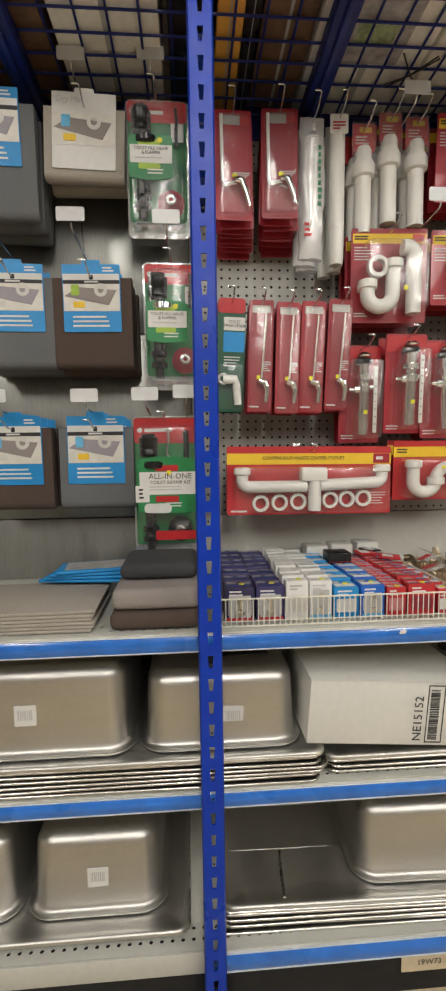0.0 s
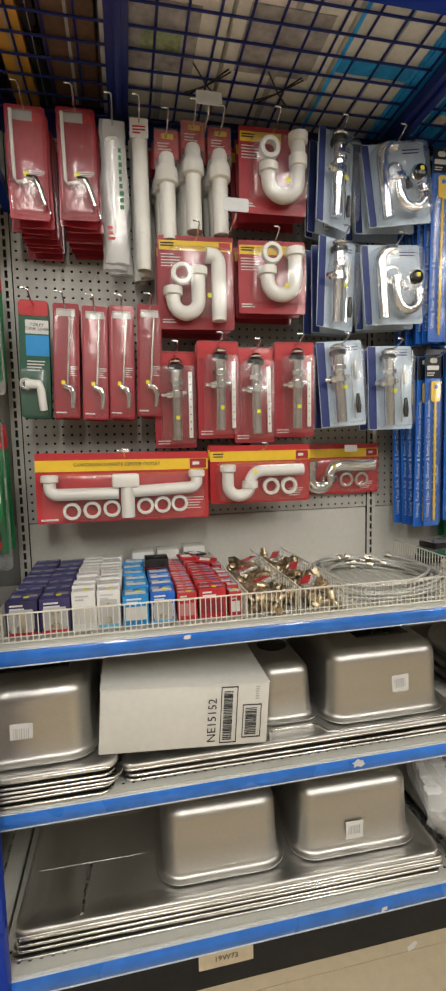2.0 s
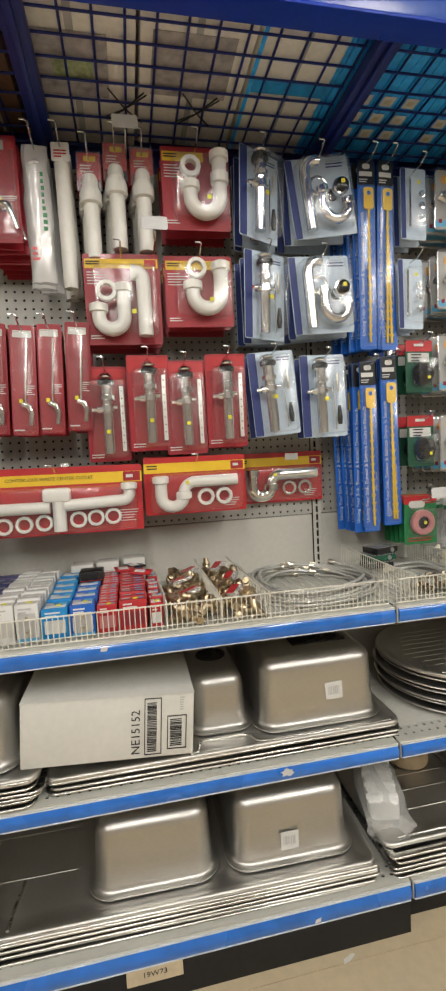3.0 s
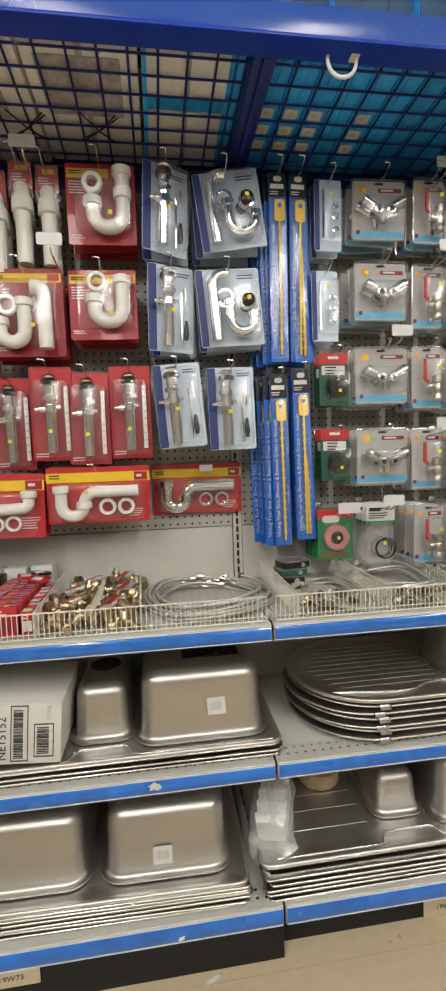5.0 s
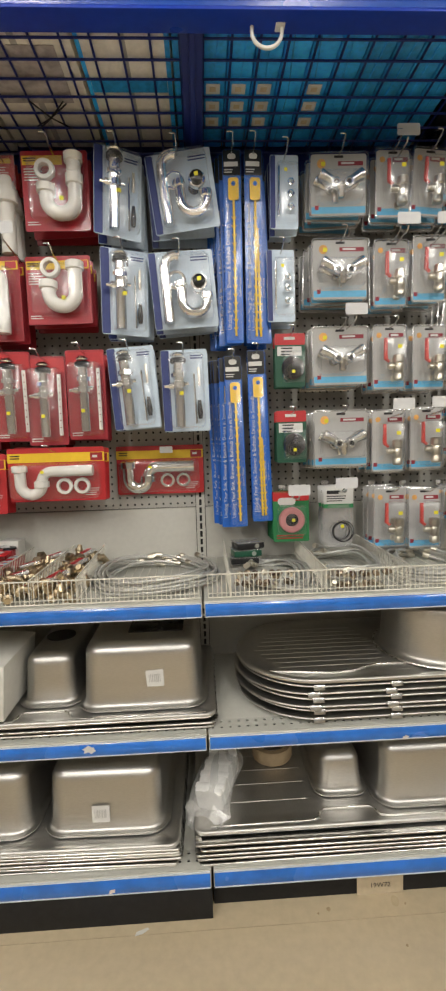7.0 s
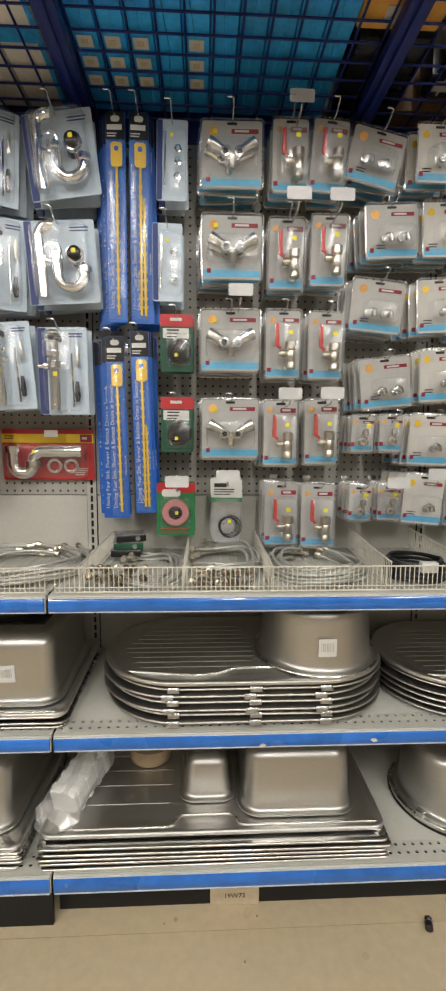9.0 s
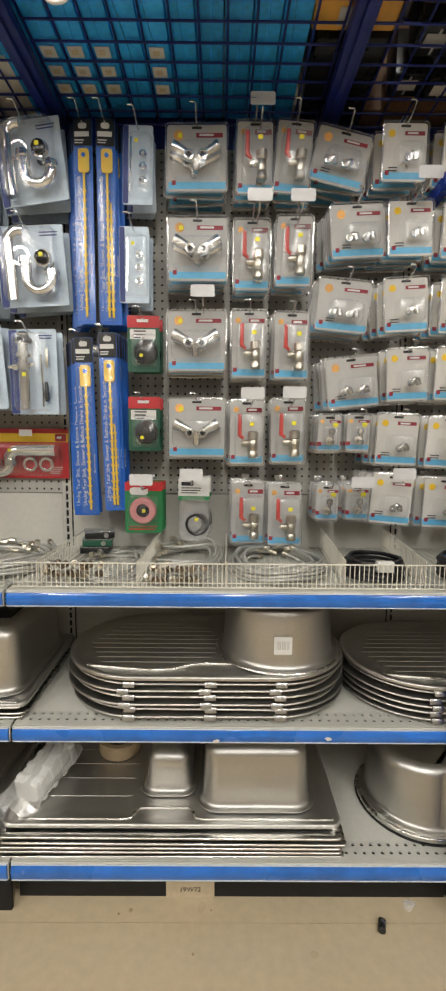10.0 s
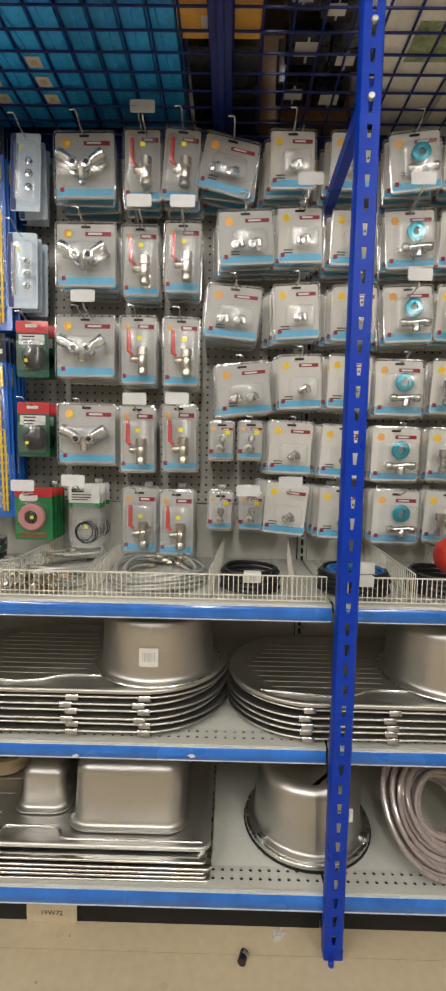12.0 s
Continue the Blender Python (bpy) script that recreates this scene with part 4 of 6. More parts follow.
def double_valve(at):
    p = fitting_pack_base(at, 0.19, 0.194, "clamshell pack with a chrome double angle valve on grey card", "double valve packs")
    part("body", lathe([(0.009, 0), (0.012, 0.006), (0.012, 0.03), (0.016, 0.04)], (0, -0.03, -0.15)), M["satin"], p, "chrome valve body")
    for s in (-1, 1):
        part("outlet", sweep([(0, -0.03, -0.122), (s * 0.024, -0.032, -0.105), (s * 0.03, -0.032, -0.1)], 0.012, 12), M["satin"], p)
        part("knob", sweep([(s * 0.026, -0.032, -0.104), (s * 0.06, -0.034, -0.086)], [0.0135, 0.0175], 12), M["satin"], p, "chrome knob")
        part("port", ring_body(0.0155, 0.008, 0.016, (s * 0.02, -0.052, -0.112), n=16), M["satin"], p)
        part("port_bore", lathe([(0.008, 0), (0.008, 0.002)], (s * 0.02, -0.046, -0.112), "Y", 12), M["black"], p, "dark bore of the port")
        part("knob_cap", sweep([(s * 0.058, -0.034, -0.087), (s * 0.068, -0.034, -0.082)], [0.019, 0.018], 12), M["satin"], p)
    part("blister", bubble(0.155, 0.09, 0.055, 0, -0.115, 0.001, 0.02), M["blister"], p)
    part("price_sticker", slab(0.013, 0.012, 0.0005, 0.002, -0.03, -0.002, -0.05), M["sticker"], p)
    return p


def ball_valve(at):
    p = fitting_pack_base(at, 0.118, 0.214, "clamshell pack with a nickel ball valve and red lever", "ball valve packs")
    part("lever", sweep([(-0.024, -0.03, -0.05), (-0.024, -0.03, -0.115), (-0.012, -0.03, -0.125)], [0.006, 0.007, 0.005], 8), M["redrubber"], p, "red coated lever")
    part("body", lathe([(0.012, 0), (0.016, 0.004), (0.016, 0.02), (0.013, 0.024), (0.015, 0.034), (0.015, 0.052), (0.013, 0.056), (0.017, 0.06), (0.017, 0.08), (0.012, 0.084)], (0.018, -0.032, -0.186), n=14), M["nickel"], p, "nickel valve body")
    part("stem", lathe([(0.008, -0.026), (0.011, -0.02), (0.011, -0.006), (0.007, 0)], (0.008, -0.032, -0.14), "X", 10), M["nickel"], p)
    part("blister", bubble(0.09, 0.15, 0.056, 0.004, -0.12, 0.001, 0.016), M["blister"], p)
    part("price_sticker", slab(0.014, 0.012, 0.0005, 0.002, -0.075, -0.057, 0.012), M["sticker"], p)
    return p


def elbow_pack(at, pair=False):
    w, h = (0.174, 0.166) if pair else (0.144, 0.172)
    p = fitting_pack_base(at, w, h, "clamshell pack with a pair of chrome elbow fittings" if pair else "clamshell pack with a small chrome elbow fitting", "elbow fitting packs", "orange" if pair else "yellow", light=not pair)
    for s in ((-1, 1) if pair else (0.4,)):
        x = s * 0.026
        part("elbow", sweep([(x - 0.014, -0.024, -0.115), (x + 0.004, -0.024, -0.1), (x + 0.008, -0.03, -0.104), (x + 0.012, -0.03, -0.12)], 0.0085, 10), M["satin"], p, "chrome elbow")
        part("collar", ring_body(0.012, 0.006, 0.012, (x - 0.012, -0.034, -0.113), n=8), M["satin"], p)
    bars(p, -0.05, -h + 0.045, 0.03, 2, 0.008, 0.003, M["ink"], 0.0004)
    part("blister", bubble(w * 0.62, h * 0.42, 0.042, 0.008, -h * 0.62, 0.001, 0.016), M["blister"], p)
    return p


def mini_pack(at):
    p = fitting_pack_base(at, 0.084, 0.127, "small clamshell pack with a chrome nipple fitting", "small fitting packs")
    part("nipple", lathe([(0.007, 0), (0.01, 0.003), (0.01, 0.012), (0.006, 0.014), (0.006, 0.03), (0.011, 0.032), (0.011, 0.046), (0.007, 0.05)], (0.003, -0.022, -0.098), n=10), M["satin"], p, "chrome nipple")
    part("collar", ring_body(0.013, 0.006, 0.014, (-0.006, -0.03, -0.088), n=8), M["nickel"], p)
    part("blister", bubble(0.05, 0.075, 0.036, 0, -0.075, 0.001, 0.01), M["blister"], p)
    part("price_sticker", slab(0.016, 0.014, 0.0005, 0.002, -0.03, -0.002, 0.018), M["sticker"], p)
    return p


def flange_pack(at):
    p = fitting_pack_base(at, 0.158, 0.178, "clamshell pack with a blue flange ring and chrome tee valve", "flange valve packs", light=True)
    part("flange", ring_body(0.028, 0.011, 0.01, (0.012, -0.02, -0.073), n=24), M["teal"], p, "metallic blue flange ring")
    part("tee", sweep([(-0.032, -0.026, -0.125), (0.05, -0.028, -0.118)], [0.0095, 0.0095], 12), M["satin"], p, "chrome tee valve")
    part("branch", lathe([(0.012, 0), (0.012, 0.022), (0.009, 0.026)], (0.012, -0.028, -0.148), n=10), M["satin"], p)
    for x in (-0.036, 0.036):
        part("collar", lathe([(0.011, 0), (0.0125, 0.003), (0.0125, 0.016), (0.011, 0.019)], (x, -0.027, -0.122), "X", 10), M["satin"], p)
    part("blister", bubble(0.12, 0.115, 0.045, 0.006, -0.105, 0.001, 0.016), M["blister"], p)
    return p


def valve_tin(at):
    p = fitting_pack_base(at, 0.15, 0.172, "clamshell pack with a chrome stop valve", "stop valve packs", "yellow", light=True)
    part("valve", lathe([(0.01, 0), (0.014, 0.004), (0.014, 0.02), (0.009, 0.024), (0.009, 0.05), (0.016, 0.054), (0.016, 0.076)], (-0.03, -0.028, -0.145), n=12), M["satin"], p, "chrome stop valve")
    part("knob", lathe([(0.008, 0), (0.016, 0.006), (0.016, 0.02), (0.012, 0.024)], (-0.016, -0.028, -0.1), "X", 12), M["satin"], p)
    part("blister", bubble(0.11, 0.115, 0.046, 0, -0.105, 0.001, 0.016), M["blister"], p)
    return p


def toilet_kit(at, kind):
    w, h = {"fill": (0.168, 0.352), "flap": (0.16, 0.345), "all": (0.19, 0.42)}[kind]
    full = kind == "all"
    p = thing("toilet_repair_kit", at, "tall green and red carded toilet repair kit in a clear clamshell", "hardware pack", "toilet repair kits")
    part("card", slab(w - 0.012, h * 0.87, 0.003, 0.01, -0.005), M["green"], p)
    part("header", slab(w - 0.012, h * (0.17 if full else 0.15), 0.0008, 0.008, -0.006, -0.0012), M["redbright"], p, "red printed header")
    part("emblem", lathe([(0.007, 0), (0.007, 0.0008)], (-w * 0.38, -0.002, -h * 0.095), "Y", 14), M["paper"], p, "round white emblem")
    bars(p, -w * 0.31, -h * 0.085, w * 0.42, 1, 0.01, 0.009, M["paper"], -0.0024, seed=2)
    x, top = -w * 0.24, -h * 0.12
    part("valve_head", lathe([(0.021, 0), (0.026, 0.004), (0.026, 0.018), (0.023, 0.022), (0.026, 0.026), (0.026, 0.05), (0.018, 0.056), (0.02, 0.062)], (x, -0.03, top - 0.062)), M["black"], p, "black fill valve head")
    part("valve_collar", lathe([(0.03, 0), (0.034, 0.003), (0.034, 0.016), (0.028, 0.02)], (x * 0.7, -0.03, top - 0.095)), M["chrome" if kind == "flap" else "black"], p, "ribbed valve collar")
    part("valve_shaft", lathe([(0.015, 0), (0.015, h * 0.4), (0.02, h * 0.41), (0.02, h * 0.44)], (x, -0.026, -h * 0.74)), M["black"], p)
    low = lathe([(0.012, 0), (0.012, 0.02), (0.022, 0.023), (0.022, 0.036), (0.015, 0.04), (0.015, 0.05), (0.023, 0.053), (0.023, 0.066), (0.014, 0.07), (0.014, 0.085)], (x, -0.03, -h * 0.9), n=12)
    part("valve_nut", low, M["black"], p, "black threaded shank with lock nuts")
    part("flapper", lathe([(0.036, 0), (0.036, -0.01), (0.026, -0.02), (0.012, -0.026), (0.012, -0.034)], (w * 0.2, -0.008, -h * 0.77), "Y"), M["black" if full else "maroon"], p, "rubber flapper")
    part("flapper_hub", ring_body(0.014, 0.006, 0.004, (w * 0.2, -0.045, -h * 0.77), n=14), M["zinc"], p)
    part("refill_hose", sweep([(w * 0.3, -0.02, -h * 0.1), (w * 0.31, -0.024, -h * 0.2), (w * 0.3, -0.02, -h * 0.36)], 0.008 if full else 0.004, 10), M["black"], p)
    if full:
        part("chain", sweep([(w * 0.04, -0.016, -h * 0.08), (w * 0.05, -0.016, -h * 0.17), (w * 0.01, -0.016, -h * 0.24), (w * 0.06, -0.016, -h * 0.3)], 0.004, 8), M["zinc"], p, "bright chain")
    else:
        part("picture_card", slab(w * 0.2, h * 0.13, 0.001, 0.002, -h * 0.2, -0.02, w * 0.32), M["paper"], p, "small white picture card")
        bars(p, w * 0.27, -h * 0.235, w * 0.08, 3, 0.011, 0.005, M["ink"], -0.0212, seed=4)
    # label on the moulded front, its top and foot curved
    lw, lz0, lz1 = w * (0.45 if full else 0.34), -h * (0.62 if full else 0.62), -h * (0.3 if full else 0.36)
    lx = w * 0.04 if full else -w * 0.1
    rim = [(lx + lw * math.cos(math.pi * k / 12), lz1 + h * 0.03 * math.sin(math.pi * k / 12)) for k in range(13)]
    rim += [(lx - lw * math.cos(math.pi * k / 12), lz0 - h * 0.03 * math.sin(math.pi * k / 12)) for k in range(13)]
    part("front_label", loft([[(qx, yy, qz) for qx, qz in rim] for yy in (-0.0512, -0.0522)]), M["green"], p, "curved green front label")
    accent = M["redbright" if full else "lime"]
    for z0 in ((-h * 0.325, -h * 0.53) if full else (-h * 0.37, -h * 0.535)):
        part("accent", slab(w * 0.34, h * 0.04, 0.0008, 0.005, z0, -0.0532, lx - w * 0.02), accent, p)
    part("title", slab(lw * 1.9, h * (0.15 if full else 0.125), 0.0008, 0.003, -h * (0.37 if full else 0.41), -0.0536, lx + w * 0.01), M["paper"], p, "white title panel")
    if full:
        lettering("ALL-IN-ONE", 0.022, p, M["ink"], lx + w * 0.03, -0.0545, -h * 0.4)
        lettering("TOILET REPAIR KIT", 0.0135, p, M["ink"], lx + w * 0.03, -0.0545, -h * 0.44)
        bars(p, lx - w * 0.28, -h * 0.465, w * 0.5, 2, 0.008, 0.0028, M["greycard"], -0.0545, seed=6)
        part("picture_card", slab(w * 0.2, h * 0.11, 0.001, 0.002, -h * 0.46, -0.0545, -w * 0.34), M["paper"], p, "small white picture card")
        bars(p, -w * 0.39, -h * 0.48, w * 0.09, 3, 0.011, 0.005, M["ink"], -0.0556, seed=4)
        part("badge", slab(w * 0.4, h * 0.065, 0.0008, 0.012, -h * 0.58, -0.0532, -w * 0.12), M["paper"], p, "white oval badge")
        part("parts_panel", slab(w * 0.6, 0.026, 0.001, 0.004, -h * 0.765, -0.0535, w * 0.14), M["redbright"], p, "small red printed panel")
    else:
        lettering("TOILET FILL VALVE\n& FLAPPER", 0.0105, p, M["ink"], lx + w * 0.01, -0.0545, -h * 0.45)
        bars(p, lx - w * 0.24, -h * 0.495, w * 0.46, 1, 0.008, 0.0028, M["greycard"], -0.0545, seed=6)
    bars(p, lx - w * 0.05, -h * 0.575, w * 0.32, 2, 0.008, 0.0032, M["paper"], -0.0524, seed=9)
    part("blister", bubble(w - 0.02, h - 0.035, 0.05, 0, -h / 2 - 0.008, 0, 0.024), M["blister"], p, "clear moulded clamshell")
    part("foot_tray", bubble(w * 0.8, h * 0.06, 0.04, 0, -h * 0.945, 0, 0.01), M["film"], p, "moulded foot of the clamshell")
    part("clamshell_rim", slab(w, h, 0.0012, 0.014, 0, 0.004), M["film"], p)
    part("price_sticker", slab(0.012, 0.012, 0.0005, 0.003, -h * 0.36, -0.0545, w * 0.05), M["sticker"], p)
    return p


def folded_mat(at, w, h, fabric, cardw, cardh, white=False, lab=""):
    p = thing("drying_mat", at, lab, "drying mat", "folded drying mats")
    t = 0.045
    prof = [(0.0, -0.012), (0.0, -h + 0.022)] + [(t / 2 - t / 2 * math.cos(math.pi * i / 8), -h + 0.022 - t / 2 * math.sin(math.pi * i / 8)) for i in range(1, 8)] + [(t, -h + 0.022), (t, -0.012), (t / 2, -0.008)]
    bm = loft([[(x, y * f, z * (1 if f == 1 else 0.985)) for y, z in prof] for x, f in ((-w / 2, 0.85), (-w / 2 + 0.006, 1), (w / 2 - 0.006, 1), (w / 2, 0.85))])
    part("fabric", bm, fabric, p, "folded microfibre fabric")
    part("fold", box(-w / 2 + 0.004, w / 2 - 0.004, t + 0.001, t + 0.018, -h + 0.015, -0.012, 0.007), fabric, p)
    part("card", slab(cardw, cardh, 0.002, 0.003, 0.022, -0.004), M["paper" if white else "cyan"], p, "printed header card")
    part("picture", slab(cardw * 0.97, cardh * 0.42, 0.0008, 0.001, 0.022 - cardh * 0.27, -0.005), M["photolight"], p, "photo panel on the card")
    if white:
        lettering("Dry Mat", 0.02, p, M["greycard"], -cardw * 0.22, -0.0056, 0.004)
    else:
        part("brand_strip", slab(cardw * 0.97, cardh * 0.1, 0.0008, 0.001, 0.022 - cardh * 0.14, -0.005), M["paper"], p, "white strip on the card")
        part("mark", slab(cardw * 0.07, cardh * 0.07, 0.0006, 0.003, 0.022 - cardh * 0.155, -0.0057), M["ink"], p)
        part("title_strip", slab(cardw * 0.97, cardh * 0.055, 0.0008, 0.001, 0.022 - cardh * 0.232, -0.0053), M["ink"], p)
        bars(p, -cardw * 0.12, 0.022 - cardh * 0.245, cardw * 0.26, 1, 0.01, cardh * 0.025, M["paper"], -0.0062)
        bars(p, cardw * 0.2, 0.022 - cardh * 0.04, cardw * 0.24, 2, cardh * 0.045, cardh * 0.022, M["paper"], -0.0045, seed=3)
        bars(p, -cardw * 0.34, 0.022 - cardh * 0.76, cardw * 0.7, 3, 0.012, 0.005, M["paper"], -0.005, seed=5)
    zp = 0.022 - cardh * 0.27
    w2, hh = cardw * 0.47, cardh * 0.2
    quad = ((-w2, -hh * 0.05), (-w2 * 0.5, hh * 0.62), (w2 * 0.92, hh * 0.4), (w2 * 0.62, -hh * 0.72))
    sheet = loft([[(qx, yy, zp - cardh * 0.19 + qz) for qx, qz in quad] for yy in (-0.0052, -0.0061)])
    part("picture_mat", sheet, M["mattaupe"] if white or fabric is M["matbrown"] else M["mauve"], p, "printed mat in the photo")
    part("picture_bowl", ring_body(cardh * 0.1, cardh * 0.045, 0.0008, (cardw * 0.16, -0.0072, zp - cardh * 0.11), n=18), M["greylight"], p, "printed glass bowl in the photo")
    part("picture_cup", slab(cardw * 0.14, cardh * 0.16, 0.0008, 0.004, zp - cardh * 0.03, -0.0068, -cardw * 0.28), M["lime" if not white and w > 0.21 else "sky"], p, "printed cup in the photo")
    part("picture_cloth", slab(cardw * 0.2, cardh * 0.09, 0.0008, 0.004, zp - cardh * 0.28, -0.0068, -cardw * 0.22), M["yellow" if w > 0.206 else "greylight"], p, "printed cloth in the photo")
    part("hanger", slab(0.05, 0.02, 0.0015, 0.004, 0.034, -0.002), M["cyan" if not white else "paper"], p)
    return p


# ---- hooks and hanging ----
HOOK = None
TAG = None


def peg_hook(x, z, y_tip=1.462, tag=False, lean=0.0):
    """Zinc wire hook out of the panel, its end turned sideways; some carry a white ticket."""
    global HOOK, TAG
    if HOOK is None:
        HOOK = thing("peg_hook", (0, 0, -5), "zinc wire peg hook with its end turned sideways", "peg hook", "peg hooks")
        part("wire", sweep([(0, 0.255, -0.004), (0, 0.04, -0.004), (0, 0.018, 0.004), (0, 0.002, 0.012), (-0.004, 0.0, 0.014), (-0.018, 0.0, 0.014)], 0.0024, 6), M["zinc"], HOOK)
        part("base_plate", box(-0.014, 0.014, 0.252, 0.257, -0.02, 0.02, 0.001), M["zinc"], HOOK)
        TAG = thing("hook_ticket", (0, 0, -5), "blank white plastic price ticket on a hook end", "price ticket", "hook tickets")
        part("plate", slab(0.07, 0.034, 0.0015, 0.005, 0.017), M["tick"], TAG)
        part("stem", sweep([(0, 0.004, -0.02), (0, 0.012, -0.03), (0, 0.24, -0.045)], 0.0026, 6), M["zinc"], TAG)
    copy_thing(HOOK, pose(x, y_tip, z, 0, 0, lean))


def ticket(x, z, y=1.44):
    copy_thing(TAG, pose(x, y, z - (0.035 if z > 2.2 else 0.015)))


def hang(build, x, z, n=4, pitch=0.026, y=1.54, roll=0.0, hook=True, spread=0.0, args=(), drop=0.0, yaw=0.0):
    """One pack on its hook with n - 1 more of its kind behind it."""
    rng = random.Random(int(x * 1000) * 7 + int(z * 1000))
    first = build(pose(x, y, z, rng.uniform(-1.5, 2.5), roll, yaw + rng.uniform(-3, 3)), *args)
    for i in range(1, n):
        yy = y + i * pitch
        if yy > 1.70:
            break
        twin = copy_thing(first, pose(x + rng.uniform(-1, 1) * 0.004 - spread * i, yy, z - drop * i + rng.uniform(-0.004, 0.002), rng.uniform(-1, 2), roll * rng.uniform(0.3, 1.0) + rng.uniform(-2, 2), yaw * rng.uniform(0.5, 1.0) + rng.uniform(-3, 3)))
        for c in list(twin.children):
            if c.name.startswith(("blister", "sleeve", "print", "lettering" if build is not drain_strip else "sleeve", "clamshell_rim", "price_sticker")):
                bpy.data.objects.remove(c)
    if hook:
        peg_hook(x, z - 0.008)
    return first


# bay with tank levers, traps and drains
hang(lever_card, 0.108, 2.209, 8, 0.021, drop=0.006, spread=-0.003)
hang(lever_card, 0.236, 2.217, 8, 0.021, drop=0.006, spread=-0.002)
hang(bagged_tube, 0.332, 2.206, 3, 0.05)
hang(plain_tube, 0.403, 2.21, 3, 0.05)
for x, z in ((0.477, 2.186), (0.553, 2.217), (0.629, 2.208)):
    hang(slip_tube, x, z, 3, 0.05, spread=0.005)
hang(trap_card, 0.786, 2.222, 3, 0.055, args=("a",))
hang(trap_card, 0.551, 1.911, 3, 0.055, args=("b",))
hang(trap_card, 0.778, 1.911, 3, 0.055, args=("c",))
hang(tank_lever_green, 0.101, 1.718, 2, 0.04, roll=2)
for x, z in ((0.185, 1.713), (0.262, 1.708), (0.335, 1.711), (0.413, 1.717)):
    hang(slim_card, x, z, 3, 0.03, roll=2)
for x, z, y in ((0.482, 1.595, 1.57), (0.608, 1.621, 1.54), (0.717, 1.606, 1.55), (0.845, 1.622, 1.54)):
    hang(drain_card, x, z, 2, 0.06, y=y)
hang(waste_outlet_card, 0.325, 1.301, 2, 0.06, roll=0.6)
hang(long_trap_card, 0.734, 1.313, 2, 0.06, args=(False,))
hang(long_trap_card, 1.058, 1.312, 1, y=1.70, args=(True,), hook=False)
hang(chrome_drain_card, 0.985, 2.224, 3, 0.05, roll=3, yaw=22)
hang(chrome_trap_card, 1.165, 2.218, 3, 0.055, roll=-7)
hang(chrome_drain_card, 0.988, 1.928, 3, 0.05, roll=1, yaw=18)
hang(chrome_trap_card, 1.163, 1.922, 3, 0.055, roll=-4)
hang(chrome_drain_card, 0.990, 1.628, 2, 0.055, roll=-4)
hang(chrome_drain_card, 1.163, 1.616, 2, 0.055, roll=-1)
ticket(0.585, 2.262, 1.46)
ticket(0.648, 1.97)

# bay with drain strips, valves and fittings
for x, z, low in ((1.336, 2.223, False), (1.404, 2.224, False), (1.321, 1.593, True), (1.397, 1.609, True)):
    hang(drain_strip, x, z, 6, 0.02, args=(low,), spread=0.011 if x < 1.37 else -0.004, roll=-1 if low else 0.3)
hang(fitting_strip_card, 1.502, 2.207, 3, 0.04, roll=1)
hang(fitting_strip_card, 1.485, 1.922, 3, 0.04)
hang(flapper_card, 1.511, 1.661, 2, 0.06)
hang(flapper_card, 1.511, 1.412, 2, 0.06)
hang(gasket_card, 1.506, 1.14, 5, 0.03)
hang(ring_bag, 1.669, 1.153, 4, 0.035)
for x, z in ((1.677, 2.217), (1.680, 1.956), (1.677, 1.681), (1.679, 1.411)):
    hang(double_valve, x, z, 4, 0.045, spread=0.004)
for x, z in ((1.852, 2.228), (1.847, 1.951), (1.842, 1.683), (1.839, 1.408), (1.847, 1.146)):
    hang(ball_valve, x, z, 3, 0.05, spread=0.004)
for x, z, r in ((1.976, 2.23, 4), (1.978, 1.963, 1), (1.976, 1.68, 0), (1.97, 1.413, -0.5), (1.966, 1.142, 0)):
    hang(ball_valve, x, z, 3, 0.05, roll=r)
for x, z, r in ((2.128, 2.205, 13), (2.165, 2.0, -4), (2.142, 1.778, 5), (2.164, 1.545, -6)):
    hang(elbow_pack, x, z, 4, 0.042, roll=r, args=(True,), spread=0.005)
for x, z in ((2.107, 1.365), (2.199, 1.367), (2.107, 1.14), (2.205, 1.142)):
    hang(mini_pack, x, z, 4, 0.036, roll=1)
for x, z, r in ((2.303, 2.229, -1), (2.330, 2.011, -2), (2.326, 1.786, -3), (2.343, 1.573, -3), (2.327, 1.369, 2), (2.322, 1.175, 5)):
    hang(elbow_pack, x, z, 4, 0.042, roll=r, spread=0.01)
for x, z, r in ((2.486, 2.227, 0), (2.50, 2.005, 2), (2.509, 1.783, 1), (2.505, 1.575, 2), (2.492, 1.36, 3), (2.490, 1.164, 2)):
    hang(elbow_pack, x, z, 4, 0.042, roll=r, spread=0.012)
for x, z, r in ((2.662, 2.23, -6), (2.662, 2.008, -4), (2.667, 1.786, -3), (2.655, 1.563, 0), (2.655, 1.357, 0), (2.667, 1.157, 1)):
    hang(flange_pack, x, z, 4, 0.042, roll=r)
for z in (2.23, 2.005, 1.785, 1.565, 1.355, 1.157):
    hang(valve_tin, 2.83, z, 3, 0.05, roll=2)
    hang(elbow_pack, 2.99, z, 2, 0.05)
ticket(1.867, 2.268, 1.46)
ticket(1.70, 1.722)
for x, z in ((1.862, 1.985), (1.985, 1.985), (1.85, 1.432), (1.975, 1.435), (1.515, 1.17), (1.667, 1.188), (2.19, 1.168), (2.315, 1.195), (2.345, 2.05), (2.66, 2.055), (2.665, 1.795)):
    ticket(x, z)

